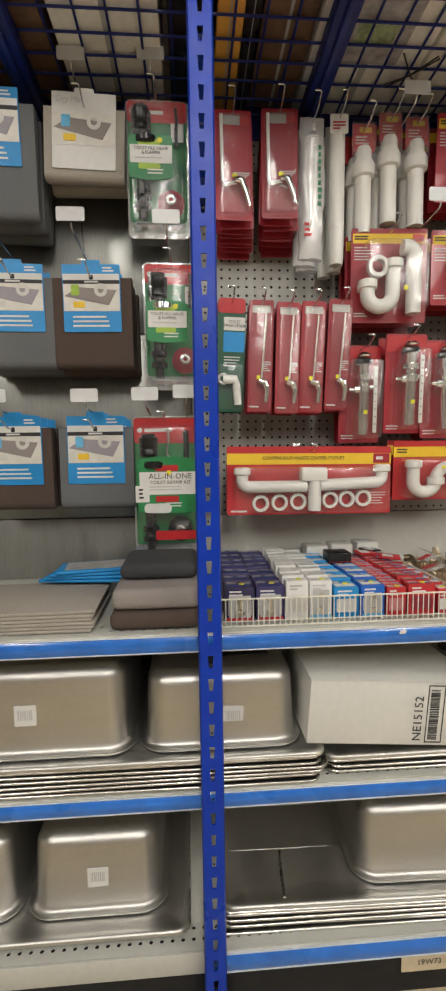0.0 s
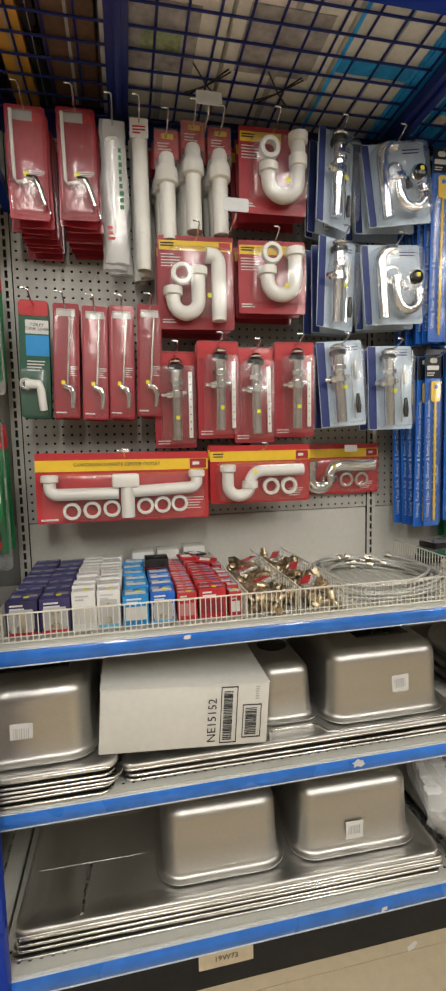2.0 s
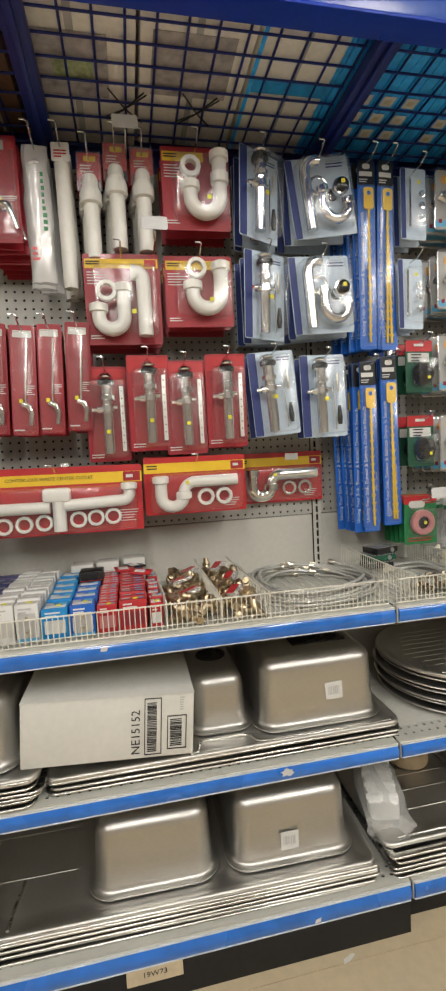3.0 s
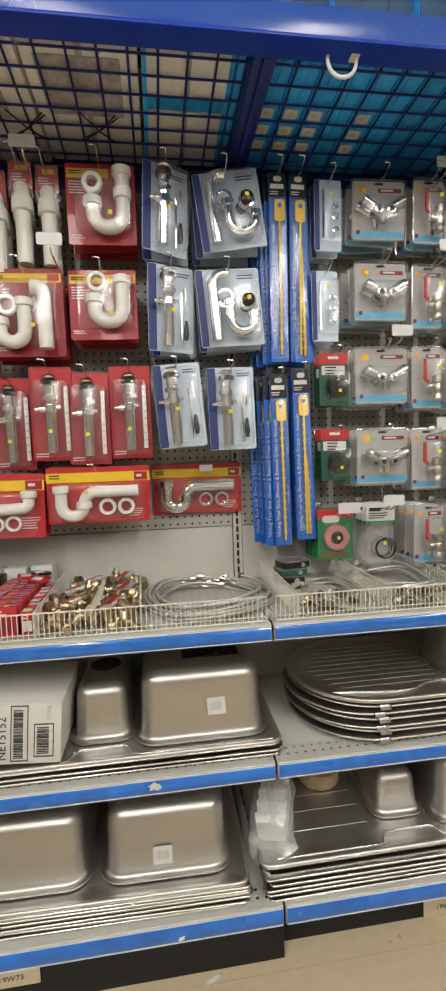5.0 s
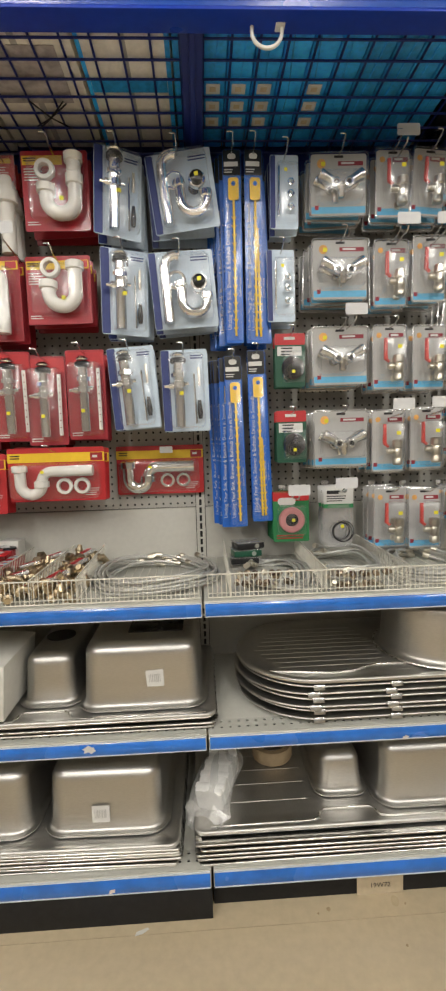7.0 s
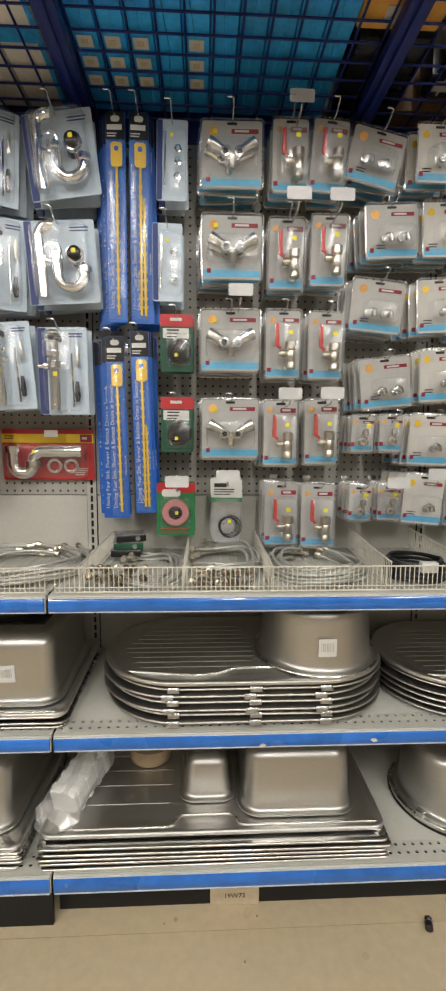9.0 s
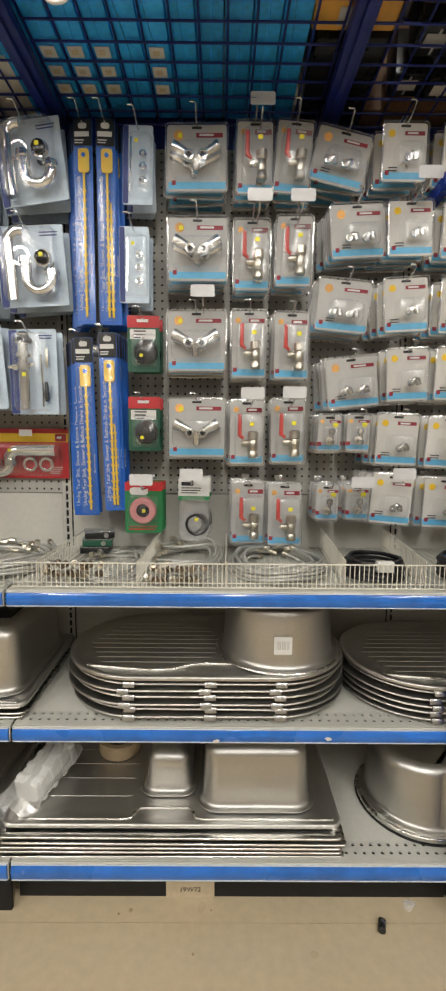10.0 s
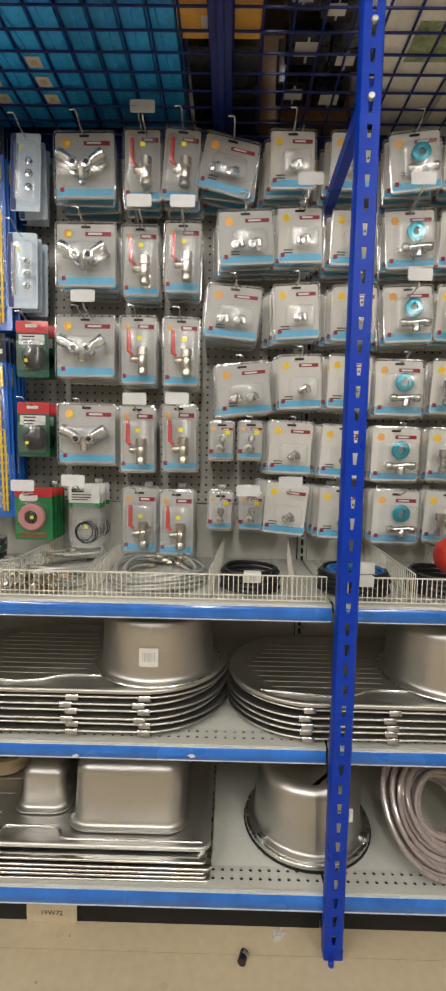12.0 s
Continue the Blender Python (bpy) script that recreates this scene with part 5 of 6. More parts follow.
# bay with mats and toilet kits
hang(folded_mat, -0.525, 2.195, 3, 0.065, args=(0.23, 0.29, M["matgrey"], 0.16, 0.185, False, "dark grey folded drying mat with a blue header card"), y=1.5)
hang(folded_mat, -0.283, 2.2, 2, 0.065, roll=2.5, args=(0.21, 0.19, M["matsand"], 0.165, 0.185, True, "cream and brown folded drying mat with a white card"), y=1.52)
hang(folded_mat, -0.495, 1.78, 3, 0.065, args=(0.205, 0.255, M["matgrey"], 0.16, 0.178, False, "grey folded drying mat with a blue header card"))
hang(folded_mat, -0.286, 1.78, 3, 0.065, args=(0.215, 0.255, M["matbrown"], 0.157, 0.178, False, "dark brown folded drying mat with a blue header card"))
hang(folded_mat, -0.515, 1.372, 3, 0.065, args=(0.205, 0.24, M["matbrown"], 0.155, 0.19, False, "dark brown folded drying mat with a blue header card"))
hang(folded_mat, -0.29, 1.372, 3, 0.065, args=(0.208, 0.24, M["matgrey"], 0.16, 0.19, False, "grey folded drying mat with a blue header card"))
hang(toilet_kit, -0.097, 2.229, 2, 0.07, args=("fill",))
hang(toilet_kit, -0.067, 1.811, 2, 0.07, args=("flap",))
hang(toilet_kit, -0.095, 1.393, 2, 0.07, args=("all",))
for x, z in ((-0.309, 2.34), (-0.107, 2.348), (-0.313, 1.902), (-0.52, 1.905), (-0.075, 1.9), (-0.297, 1.455), (-0.53, 1.455), (-0.141, 1.458), (-0.033, 1.464)):
    ticket(x, z, 1.5 if z > 2 else 1.44)
for o in (HOOK, TAG):
    for c in list(o.children):
        bpy.data.objects.remove(c)
    bpy.data.objects.remove(o)


# ---- stainless sinks ----
def rim_mesh(w, d, r, drop=0.01, oval=False, rolled=False):
    n = 14 if oval else 6
    rings = []
    edge = ((0.0034, 0.0), (0.0024, -0.0002), (0.0005, -0.0018), (0.0, -0.003)) if rolled else ((0.006, 0.0005), (0.0035, 0.0002), (0.0008, -0.0022), (0.0, -0.0035))
    for inset, z in ((0.06, -0.003), (0.021, -0.003), (0.017, 0.0), *edge, (0.0, -drop), (0.0012, -drop), (0.0016, -0.0035), (0.017, -0.0045), (0.06, -0.0065)):
        rings.append([(x, y, z) for x, y in rrect(w - 2 * inset, d - 2 * inset, max(0.004, r - inset), n)])
    return loft(rings, (True, True))


def bowl_mesh(w, d, h, r, top_r=0.034, taper=0.005):
    """Upturned bowl: flared foot, slightly tapered sides, rounded shoulder, flat bottom."""
    rings = []
    for grow, z in ((0.019, 0.0005), (0.0185, 0.004), (0.013, 0.0045), (0.007, 0.006), (0.002, 0.011), (0.0, 0.02)):
        rings.append([(x, y, z) for x, y in rrect(w + 2 * grow, d + 2 * grow, r + grow, 8)])
    for k in range(1, 5):
        f = k / 4
        rings.append([(x, y, 0.02 + (h - top_r - 0.02) * f) for x, y in rrect(w - 2 * taper * f, d - 2 * taper * f, r, 8)])
    for k in range(1, 7):
        a = radians(90 * k / 6)
        ins = taper + top_r * (1 - math.cos(a))
        rings.append([(x, y, h - top_r + top_r * math.sin(a)) for x, y in rrect(w - 2 * ins, d - 2 * ins, max(0.006, r - top_r * (1 - math.cos(a)) * 0.8), 8)])
    return loft(rings, (False, True))


def barcode(parent, x, y, z, s=0.05, turn=0.0):
    lab = part("barcode_label", slab(s, s, 0.0008, 0.002, s / 2, 0, 0), M["paper"], parent, "white barcode sticker", pose(x, y, z, 0, turn, 0))
    rng = random.Random(int(x * 999))
    bm, xx = bmesh.new(), -s * 0.34
    while xx < s * 0.3:
        ww = rng.uniform(0.0012, 0.0034)
        box(xx, xx + ww, -0.0006, -0.0001, -s * 0.22, s * 0.26, bm=bm)
        xx += ww + rng.uniform(0.0012, 0.003)
    tagged(part("code_print", bm, M["greycard"], lab), kind="stuff")


def sink(cx, cy, z, w, d, bowls, label, r=0.03, ridges=(), swirl=None, oval=False, codes=(), group="stacked sinks", turn=0.0):
    s = thing("kitchen_sink", pose(cx, cy, z, 0, 0, turn), label, "sink", group)
    part("rim", rim_mesh(w, d, r, oval=oval), M["steel" if oval else "steelflat"], s, "pressed steel rim")
    for bx, by, bw, bd, bh, br in bowls:
        b = part("bowl", bowl_mesh(bw, bd, bh, br), M["steel"], s, "upturned stainless bowl", (bx - cx, by - cy, 0))
        if oval:
            part("bowl_ring", sweep([((bw / 2 + 0.021) * math.cos(radians(10 * k)), (bd / 2 + 0.021) * math.sin(radians(10 * k)), 0.002) for k in range(37)], 0.0034, 8), M["steelrim"], b, "pressed ring round the bowl")
        wide = bw > 0.2
        part("drain_hole", lathe([(0.045, 0), (0.045, 0.003), (0.03, 0.0032)], (0, bd * (0.24 if wide else -0.06), bh - 0.0005)), M["black"], b, "black drain opening")
        if wide:
            part("sound_pad", box(-bw * 0.14, bw * 0.35, -bd * 0.26, bd * 0.08, bh - 0.0005, bh + 0.003, 0.001), M["black"], b, "black sound-damping pad")
    for x0, x1, y in ridges:
        part("ridge", sweep([(x0 - cx, y - cy, -0.007), (x0 - cx + 0.01, y - cy, -0.0061), (x1 - cx - 0.01, y - cy, -0.0061), (x1 - cx, y - cy, -0.007)], 0.0045, 12), M["steel"], s)
    if swirl:
        part("drainer_edge", sweep([(x - cx, y - cy, -0.002) for x, y in swirl], 0.0042, 10), M["steelrim"], s, "raised drainer edge")
    for x, y, zz, t in codes:
        barcode(s, x - cx, y - cy, zz - z, turn=t)
    return s


def lower_sinks(cx, cy, z0, pitch, n, w, d, label, r=0.03, oval=False, group="stacked sinks", turn=0.0, clips=False):
    """The nested sinks under the top one: only their folded rims show."""
    rng = random.Random(int(cx * 100))
    first = None
    for i in range(n):
        at = pose(cx + rng.uniform(-1, 1) * 0.01, cy + rng.uniform(0, 1) * 0.009, z0 + i * pitch + 0.01, rng.uniform(-0.3, 0.3), rng.uniform(-0.25, 0.25), turn + rng.uniform(-0.4, 0.4))
        if first is None:
            first = thing("kitchen_sink", at, label, "sink", group)
            part("rim", rim_mesh(w, d, r, 0.0046, oval, True), M["steel"] if oval else M["steelrim"], first, "pressed steel rim")
            # flange in the darkened steel, painting the shaded gap under each rim
            part("flange", loft([[(x, y, -0.004) for x, y in rrect(w - 0.05, d - 0.05, max(0.01, r - 0.02), 8)], [(x, y, -pitch + 0.001) for x, y in rrect(w - 0.07, d - 0.07, max(0.01, r - 0.02), 8)]], (False, False)), M["steelshade"], first)
            if clips:
                for x in (-0.21, 0.01, 0.2):
                    part("clip", box(-0.016, 0.016, -0.002, 0.002, -0.007, 0.007, 0.0012), M["zinc"], first, "small mounting clip", pose(x, -d / 2 - 0.002, -0.003, -22, 0, 0))
        else:
            copy_thing(first, at)


# middle shelf
lower_sinks(-0.31, 1.43, 0.511, 0.0108, 7, 1.18, 0.46, "stainless sink nested in a stack on the middle shelf")
sink(-0.31, 1.43, 0.588, 1.18, 0.46, [(-0.394, 1.45, 0.413, 0.40, 0.205, 0.045), (0.037, 1.45, 0.364, 0.40, 0.178, 0.05)],
     "brushed stainless double-bowl sink lying upside down on its stack", codes=[(-0.421, 1.2515, 0.684, 0), (0.064, 1.2515, 0.658, 2)])
lower_sinks(0.757, 1.452, 0.512, 0.0125, 3, 0.94, 0.47, "stainless sink nested in a stack on the middle shelf")
sink(0.757, 1.462, 0.556, 0.94, 0.47, [(0.738, 1.49, 0.15, 0.34, 0.152, 0.035), (1.015, 1.47, 0.34, 0.38, 0.188, 0.045)],
     "stainless sink with a large and a small bowl, upside down", swirl=[(0.64, 1.235), (0.66, 1.24), (0.668, 1.275), (0.68, 1.286), (0.79, 1.286), (0.808, 1.275), (0.82, 1.245), (0.85, 1.238), (1.2, 1.238)], codes=[(1.054, 1.2815, 0.64, -3)])
# base shelf
lower_sinks(-0.53, 1.41, 0.154, 0.01, 2, 0.96, 0.46, "stainless sink nested in a stack on the base shelf")
sink(-0.53, 1.41, 0.18, 0.96, 0.46, [(-0.275, 1.45, 0.307, 0.40, 0.19, 0.045), (-0.672, 1.45, 0.395, 0.40, 0.19, 0.045)],
     "brushed stainless double-bowl sink lying upside down on its stack", codes=[(-0.27, 1.251, 0.265, 0)])
lower_sinks(0.577, 1.41, 0.148, 0.0106, 6, 1.085, 0.48, "stainless sink nested in a stack on the base shelf", 0.014, turn=-1.2)
sink(0.577, 1.42, 0.217, 1.085, 0.48, [(0.535, 1.445, 0.305, 0.41, 0.182, 0.045), (0.905, 1.445, 0.325, 0.41, 0.182, 0.045)],
     "stainless double-bowl sink with a dark drainer, upside down", ridges=((0.06, 0.33, 1.345), (0.07, 0.33, 1.5)), swirl=[(0.185, 1.2), (0.187, 1.26), (0.195, 1.335)], codes=[(0.894, 1.236, 0.273, 0)], turn=-1.2)
lower_sinks(1.632, 1.402, 0.147, 0.0135, 5, 0.94, 0.48, "stainless sink nested in a stack on the base shelf", 0.014)
sink(1.627, 1.426, 0.222, 0.95, 0.456, [(1.607, 1.47, 0.135, 0.30, 0.122, 0.03), (1.868, 1.45, 0.31, 0.38, 0.182, 0.045)],
     "stainless drainer sink with one large and one small bowl", ridges=((1.2, 1.5, 1.31), (1.22, 1.5, 1.385), (1.22, 1.5, 1.45), (1.22, 1.5, 1.52)),
     swirl=[(1.2, 1.22), (1.49, 1.22), (1.512, 1.226), (1.522, 1.25), (1.535, 1.262), (1.67, 1.262), (1.685, 1.25), (1.695, 1.226), (1.715, 1.22), (2.08, 1.22)])
# oval sinks on the middle shelf
for ox, oz, n in ((1.717, 0.525, 6), (2.56, 0.52, 5)):
    lower_sinks(ox, 1.435, oz, 0.0185, n, 0.835, 0.46, "oval stainless sink nested in a stack on the middle shelf", 0.228, True, "oval sinks", clips=True)
    zt = oz + n * 0.0185 + 0.012
    bx = ox + 0.216
    sw = [(ox - 0.33, 1.275), (ox - 0.15, 1.248), (ox - 0.09, 1.256), (ox - 0.04, 1.282), (ox + 0.0, 1.29), (ox + 0.1, 1.286), (ox + 0.14, 1.275)]
    sink(ox, 1.435, zt, 0.835, 0.46, [(bx, 1.402, 0.325, 0.325, 0.18, 0.1615)], "oval stainless drainer sink with a round bowl, upside down", 0.228,
         [(ox - 0.36 + abs(k - 4) * 0.015, ox + 0.05 - 0.01 * abs(k - 4), 1.3 + 0.031 * k) for k in range(10)], sw, True, group="oval sinks")
barcode(tagged(new("sticker_holder"), "white barcode sticker on a round steel bowl", "sticker"), 1.93, 1.2375, 0.723)
# round sink on the base shelf
rs = thing("round_sink", (2.388, 1.392, 0.172), "round stainless sink lying upside down on the base shelf", "sink")
part("rim", rim_mesh(0.372, 0.372, 0.184, 0.012, True), M["steelrim"], rs, "folded steel rim")
b = part("bowl", bowl_mesh(0.316, 0.316, 0.185, 0.157, 0.03), M["steel"], rs, "upturned round bowl")
part("drain_hole", lathe([(0.045, 0), (0.045, 0.003), (0.03, 0.0032)], (0, 0, 0.1895)), M["black"], b)
part("gasket", ring_body(0.19, 0.172, 0.008, (0, 0, -0.02), "Z", 40), M["black"], rs, "black rubber edge seal")
for a in (215, 330):
    part("clip", box(-0.012, 0.012, -0.008, 0.012, -0.004, 0.012, 0.002), M["zinc"], rs, "small mounting clip", pose(0.176 * math.cos(radians(a)), 0.176 * math.sin(radians(a)), 0, 0, 0, a + 90))
barcode(rs, 0.085, -0.127, 0.1, 0.04, 0)

# carton on the sinks
carton = thing("carton", pose(0.446, 1.222, 0.661, 0, 4.3, 0), "closed off-white carton with black printed code lying on sinks", "box")
part("body", box(-0.205, 0.205, 0.0, 0.245, -0.08, 0.077, 0.003), M["carton"], carton)
part("lid_flap", box(-0.206, 0.206, -0.0015, 0.246, 0.0772, 0.0797, 0.001), M["carton"], carton, "folded lid flap")
lettering("NE15152", 0.03, carton, M["ink"], 0.063, -0.0012, -0.012, 90)
for x0, x1, z0, z1 in ((0.083, 0.125, -0.072, 0.072), (0.139, 0.187, -0.062, 0.024)):
    frame_bm = bmesh.new()
    for a, b_, c, d in ((x0, x1, z0, z0 + 0.0025), (x0, x1, z1 - 0.0025, z1), (x0, x0 + 0.002, z0, z1), (x1 - 0.002, x1, z0, z1)):
        box(a, b_, -0.0012, -0.0002, c, d, bm=frame_bm)
    part("label_frame", frame_bm, M["ink"], carton)
    rng, zz, bm = random.Random(5), z0 + 0.008, bmesh.new()
    while zz < z1 - 0.01:
        hh = rng.uniform(0.001, 0.003)
        box(x0 + 0.007, x1 - 0.012, -0.0012, -0.0002, zz, zz + hh, bm=bm)
        zz += hh + rng.uniform(0.001, 0.0026)
    part("barcode", bm, M["ink"], carton)
bars(carton, 0.17, 0.07, 0.012, 6, 0.006, 0.003, M["greycard"], -0.0002)

# foam block in its bag, roll of tape, on the drainer
foam = thing("foam_block", pose(1.225, 1.36, 0.262, 8, -6, -20), "white foam block in a torn clear plastic bag", "packaging")
part("block", box(-0.043, 0.043, -0.085, 0.1, -0.034, 0.034, 0.008), M["foam"], foam)
for i in range(4):
    part("rib", box(-0.046, 0.046, -0.07 + i * 0.045, -0.05 + i * 0.045, -0.0355, 0.0352, 0.004), M["foam"], foam)
bm = loft([[((0.06 + 0.012 * math.sin(5 * k + q)) * f * math.cos(2 * math.pi * k / 14), y, 0.0 + (0.036 + 0.008 * math.sin(3 * k + 2 * q)) * f * math.sin(2 * math.pi * k / 14)) for k in range(14)] for q, (y, f) in enumerate(((-0.16, 0.75), (-0.13, 1.15), (-0.1, 0.95), (-0.05, 1.0), (0.02, 1.02), (0.08, 1.0), (0.115, 0.8)))], (False, True))
part("bag", bm, M["bag"], foam, "crumpled clear plastic bag")
tape = thing("tape_roll", (1.42, 1.52, 0.223), "tan roll of tape standing on the sink drainer", "tape")
part("roll", ring_body(0.07, 0.048, 0.045, (0, 0, 0), "Z", 28), M["tan"], tape)

# coil of clear hose
coil = thing("hose_coil", pose(2.75, 1.278, 0.302, -38, 0, 5), "large coil of clear grey plastic hose on the base shelf", "hose")
rng = random.Random(21)
for i in range(40):
    rr = 0.178 - 0.021 * (i // 10) - 0.0118 * (i % 10) * (1 - 0.2 * (i // 10)) + rng.uniform(-0.004, 0.003)
    ang = rng.uniform(0, 360)
    pts = [(rr * math.cos(radians(ang + 15 * k)) + 0.004 * math.sin(k * 0.7 + i), 0.027 * (i // 10) + 0.011 * (i % 2) + 0.006 * math.sin(k * 0.5 + i), rr * 0.98 * math.sin(radians(ang + 15 * k))) for k in range(25)]
    part("turn", sweep(pts, 0.0072, 8), M["hose"], coil)


# ---- top shelf: wire bins and what lies in them ----
def wire_panel(name, a, b, z0, z1, pitch, label):
    a, b = Vector(a), Vector(b)
    n = max(2, round((b - a).length / pitch))
    p = thing(name, (0, 0, 0), label, "wire divider", "wire bin panels")
    part("top_rail", sweep([a + Vector((0, 0, z1)), b + Vector((0, 0, z1))], 0.0022, 6), M["wire"], p)
    part("bottom_rail", sweep([a + Vector((0, 0, z0)), b + Vector((0, 0, z0))], 0.0022, 6), M["wire"], p)
    part("middle_rail", sweep([a + Vector((0, 0, z0 + 0.012)), b + Vector((0, 0, z0 + 0.012))], 0.0014, 6), M["wire"], p)
    bm = bmesh.new()
    for i in range(n + 1):
        q = a.lerp(b, i / n)
        sweep([q + Vector((0, 0, z0)), q + Vector((0, 0, z1))], 0.0013, 5, bm)
    tagged(part("mesh_infill", bm, M["wire"], p, "thin cream wires"), kind="stuff")
    return p


Z = 0.891
for a, b in ((0.035, 1.19), (1.215, 2.385), (2.415, 3.5)):
    wire_panel("wire_fence", (a, 1.219, 0), (b, 1.219, 0), Z, 0.955, 0.0125, "cream coated wire fence along the shelf front")
    grid = thing("wire_bin_floor", (0, 0, 0), "cream wire grid lying on the top shelf", "wire grid", "wire bin floors")
    bm = bmesh.new()
    for i in range(int((b - a) / 0.025)):
        sweep([(a + 0.0125 + i * 0.025, 1.222, Z + 0.001), (a + 0.0125 + i * 0.025, 1.69, Z + 0.001)], 0.0012, 4, bm)
    tagged(part("wires", bm, M["wire"], grid), kind="stuff")
for x0, x1 in ((0.037, 0.045), (0.602, 0.592), (0.738, 0.735), (0.862, 0.845), (1.275, 1.28), (1.541, 1.545), (1.772, 1.778), (2.087, 2.12), (2.3, 2.345), (2.61, 2.62), (2.83, 2.83)):
    wire_panel("wire_bin_divider", (x0, 1.222, 0), (x1, 1.69, 0), Z, 0.958 if x0 < 2.05 else 0.965, 0.014, "cream coated wire divider between bins")


def small_box(at, w, h, d, m, print_m, label, window=False):
    p = thing("valve_box", at, label, "carton", "small boxed fittings")
    part("body", box(-w / 2, w / 2, 0, d, 0, h, 0.0015), m, p)
    part("front_print", slab(w * 0.8, h * 0.45, 0.0006, 0.001, h * 0.62, -0.0008), print_m, p)
    part("top_print", box(-w * 0.4, w * 0.4, d * 0.15, d * 0.5, h + 0.0002, h + 0.0008), M["navy"] if m.name == "indigo_carton" else print_m, p)
    for q in range(2):
        part("top_mark", box(-w * 0.42 + q * w * 0.5, -w * 0.1 + q * w * 0.5, d * 0.58, d * 0.85, h + 0.0002, h + 0.0008), M["greylight" if m.name == "white_paper" else "mauve" if m.name == "indigo_carton" else "sky" if q else "greycard"], p)
    bars(p, -w * 0.36, h * 0.9, w * 0.6, 2, 0.008, 0.004, M["paper"] if m.name != "white_paper" else M["greycard"], -0.0004, seed=int(w * 1e4))
    if window:
        part("window", slab(w * 0.74, h * 0.66, 0.0006, 0.002, h * 0.76, -0.0018), M["greycard"], p, "clear window showing grey metal")
        part("valve_shape", lathe([(w * 0.12, 0), (w * 0.2, 0.002), (w * 0.2, h * 0.14), (w * 0.13, h * 0.17), (w * 0.13, h * 0.42), (w * 0.18, h * 0.44), (w * 0.18, h * 0.54)], (0, 0.006, h * 0.14), n=10), M["nickel"], p)
        part("foot_print", slab(w * 0.9, h * 0.08, 0.0006, 0.001, h * 0.1, -0.0012), M["redbright" if m.name == "indigo_carton" else "sky"], p)
    return p


def box_column(x, w, m, print_m, label, h=0.075, n=6, d=0.06, window=False):
    rng = random.Random(int(x * 1e4))
    dots = thing("price_dot", pose(x + w * 0.1, 1.245 + d * 0.5, Z + 0.0035 + h), "round yellow price sticker on a boxed fitting", "sticker", "price dots")
    part("dot", lathe([(0.007, 0.0), (0.007, 0.0012)], n=12), M["sticker"], dots)
    first = small_box(pose(x, 1.245, Z + 0.003, 0, 0, rng.uniform(-2, 2)), w, h, d, m, print_m, label, window)
    for i in range(1, n):
        copy_thing(first, pose(x + rng.uniform(-0.003, 0.003), 1.245 + i * (d + 0.003), Z + 0.003 + rng.uniform(0, 0.005), -rng.uniform(0, 4), rng.uniform(-1.5, 1.5), rng.uniform(-4, 4)))


box_column(0.083, 0.069, M["indigo"], M["greycard"], "dark blue boxed tap cartridge in the wire bin", 0.08, 7, 0.055, True)
box_column(0.155, 0.067, M["indigo"], M["greycard"], "dark blue boxed tap cartridge in the wire bin", 0.08, 7, 0.055, True)
box_column(0.219, 0.053, M["paper"], M["greylight"], "white boxed fitting in the wire bin", 0.091, 12, 0.03)
box_column(0.275, 0.053, M["paper"], M["greycard"], "white boxed fitting with a window in the wire bin", 0.09, 11, 0.03, True)
box_column(0.337, 0.06, M["cyan"], M["paper"], "blue boxed fitting with a white top in the wire bin", 0.072, 6)
box_column(0.401, 0.058, M["zipblue"], M["paper"], "blue and white boxed fitting with a window in the bin", 0.075, 4, 0.055, True)
box_column(0.459, 0.047, M["redbright"], M["pink"], "thin red carded fitting standing in the wire bin", 0.068, 16, 0.02)
box_column(0.521, 0.066, M["redbright"], M["maroon"], "red boxed fitting in the wire bin", 0.074, 13, 0.026)
box_column(0.578, 0.03, M["redbright"], M["paper"], "narrow red and white boxed fitting in the wire bin", 0.06, 8, 0.04)
for x, y, m in ((0.368, 1.645, "carton"), (0.447, 1.645, "carton"), (0.53, 1.645, "carton"), (0.404, 1.53, "black")):
    w = thing("spare_carton", (x, y, Z + 0.003), "small black carton with red print among boxed fittings" if m == "black" else "small plain carton behind the boxed fittings", "carton", "spare cartons")
    part("body", box(-0.034, 0.034, -0.03, 0.035, 0, 0.094 + 0.05 * (x - 0.36), 0.002), M[m], w)
    part("flap_seam", box(-0.033, 0.033, -0.0305, -0.0301, 0.07, 0.0715), M["greycard" if m == "carton" else "redbright"], w)
for i, (x, y, t) in enumerate(((0.50, 1.56, 12), (0.55, 1.5, -18), (0.53, 1.6, 30))):
    c = thing("loose_card", pose(x, y, Z + 0.084, 6, 4, t), "small loose red carded fitting lying on the boxes", "hardware pack", "loose cards")
    part("card", box(-0.03, 0.03, -0.02, 0.02, 0, 0.005, 0.001), M["redbright" if i < 2 else "black"], c)
    part("print", box(-0.02, 0.01, -0.012, 0.01, 0.0052, 0.0058), M["paper"], c)

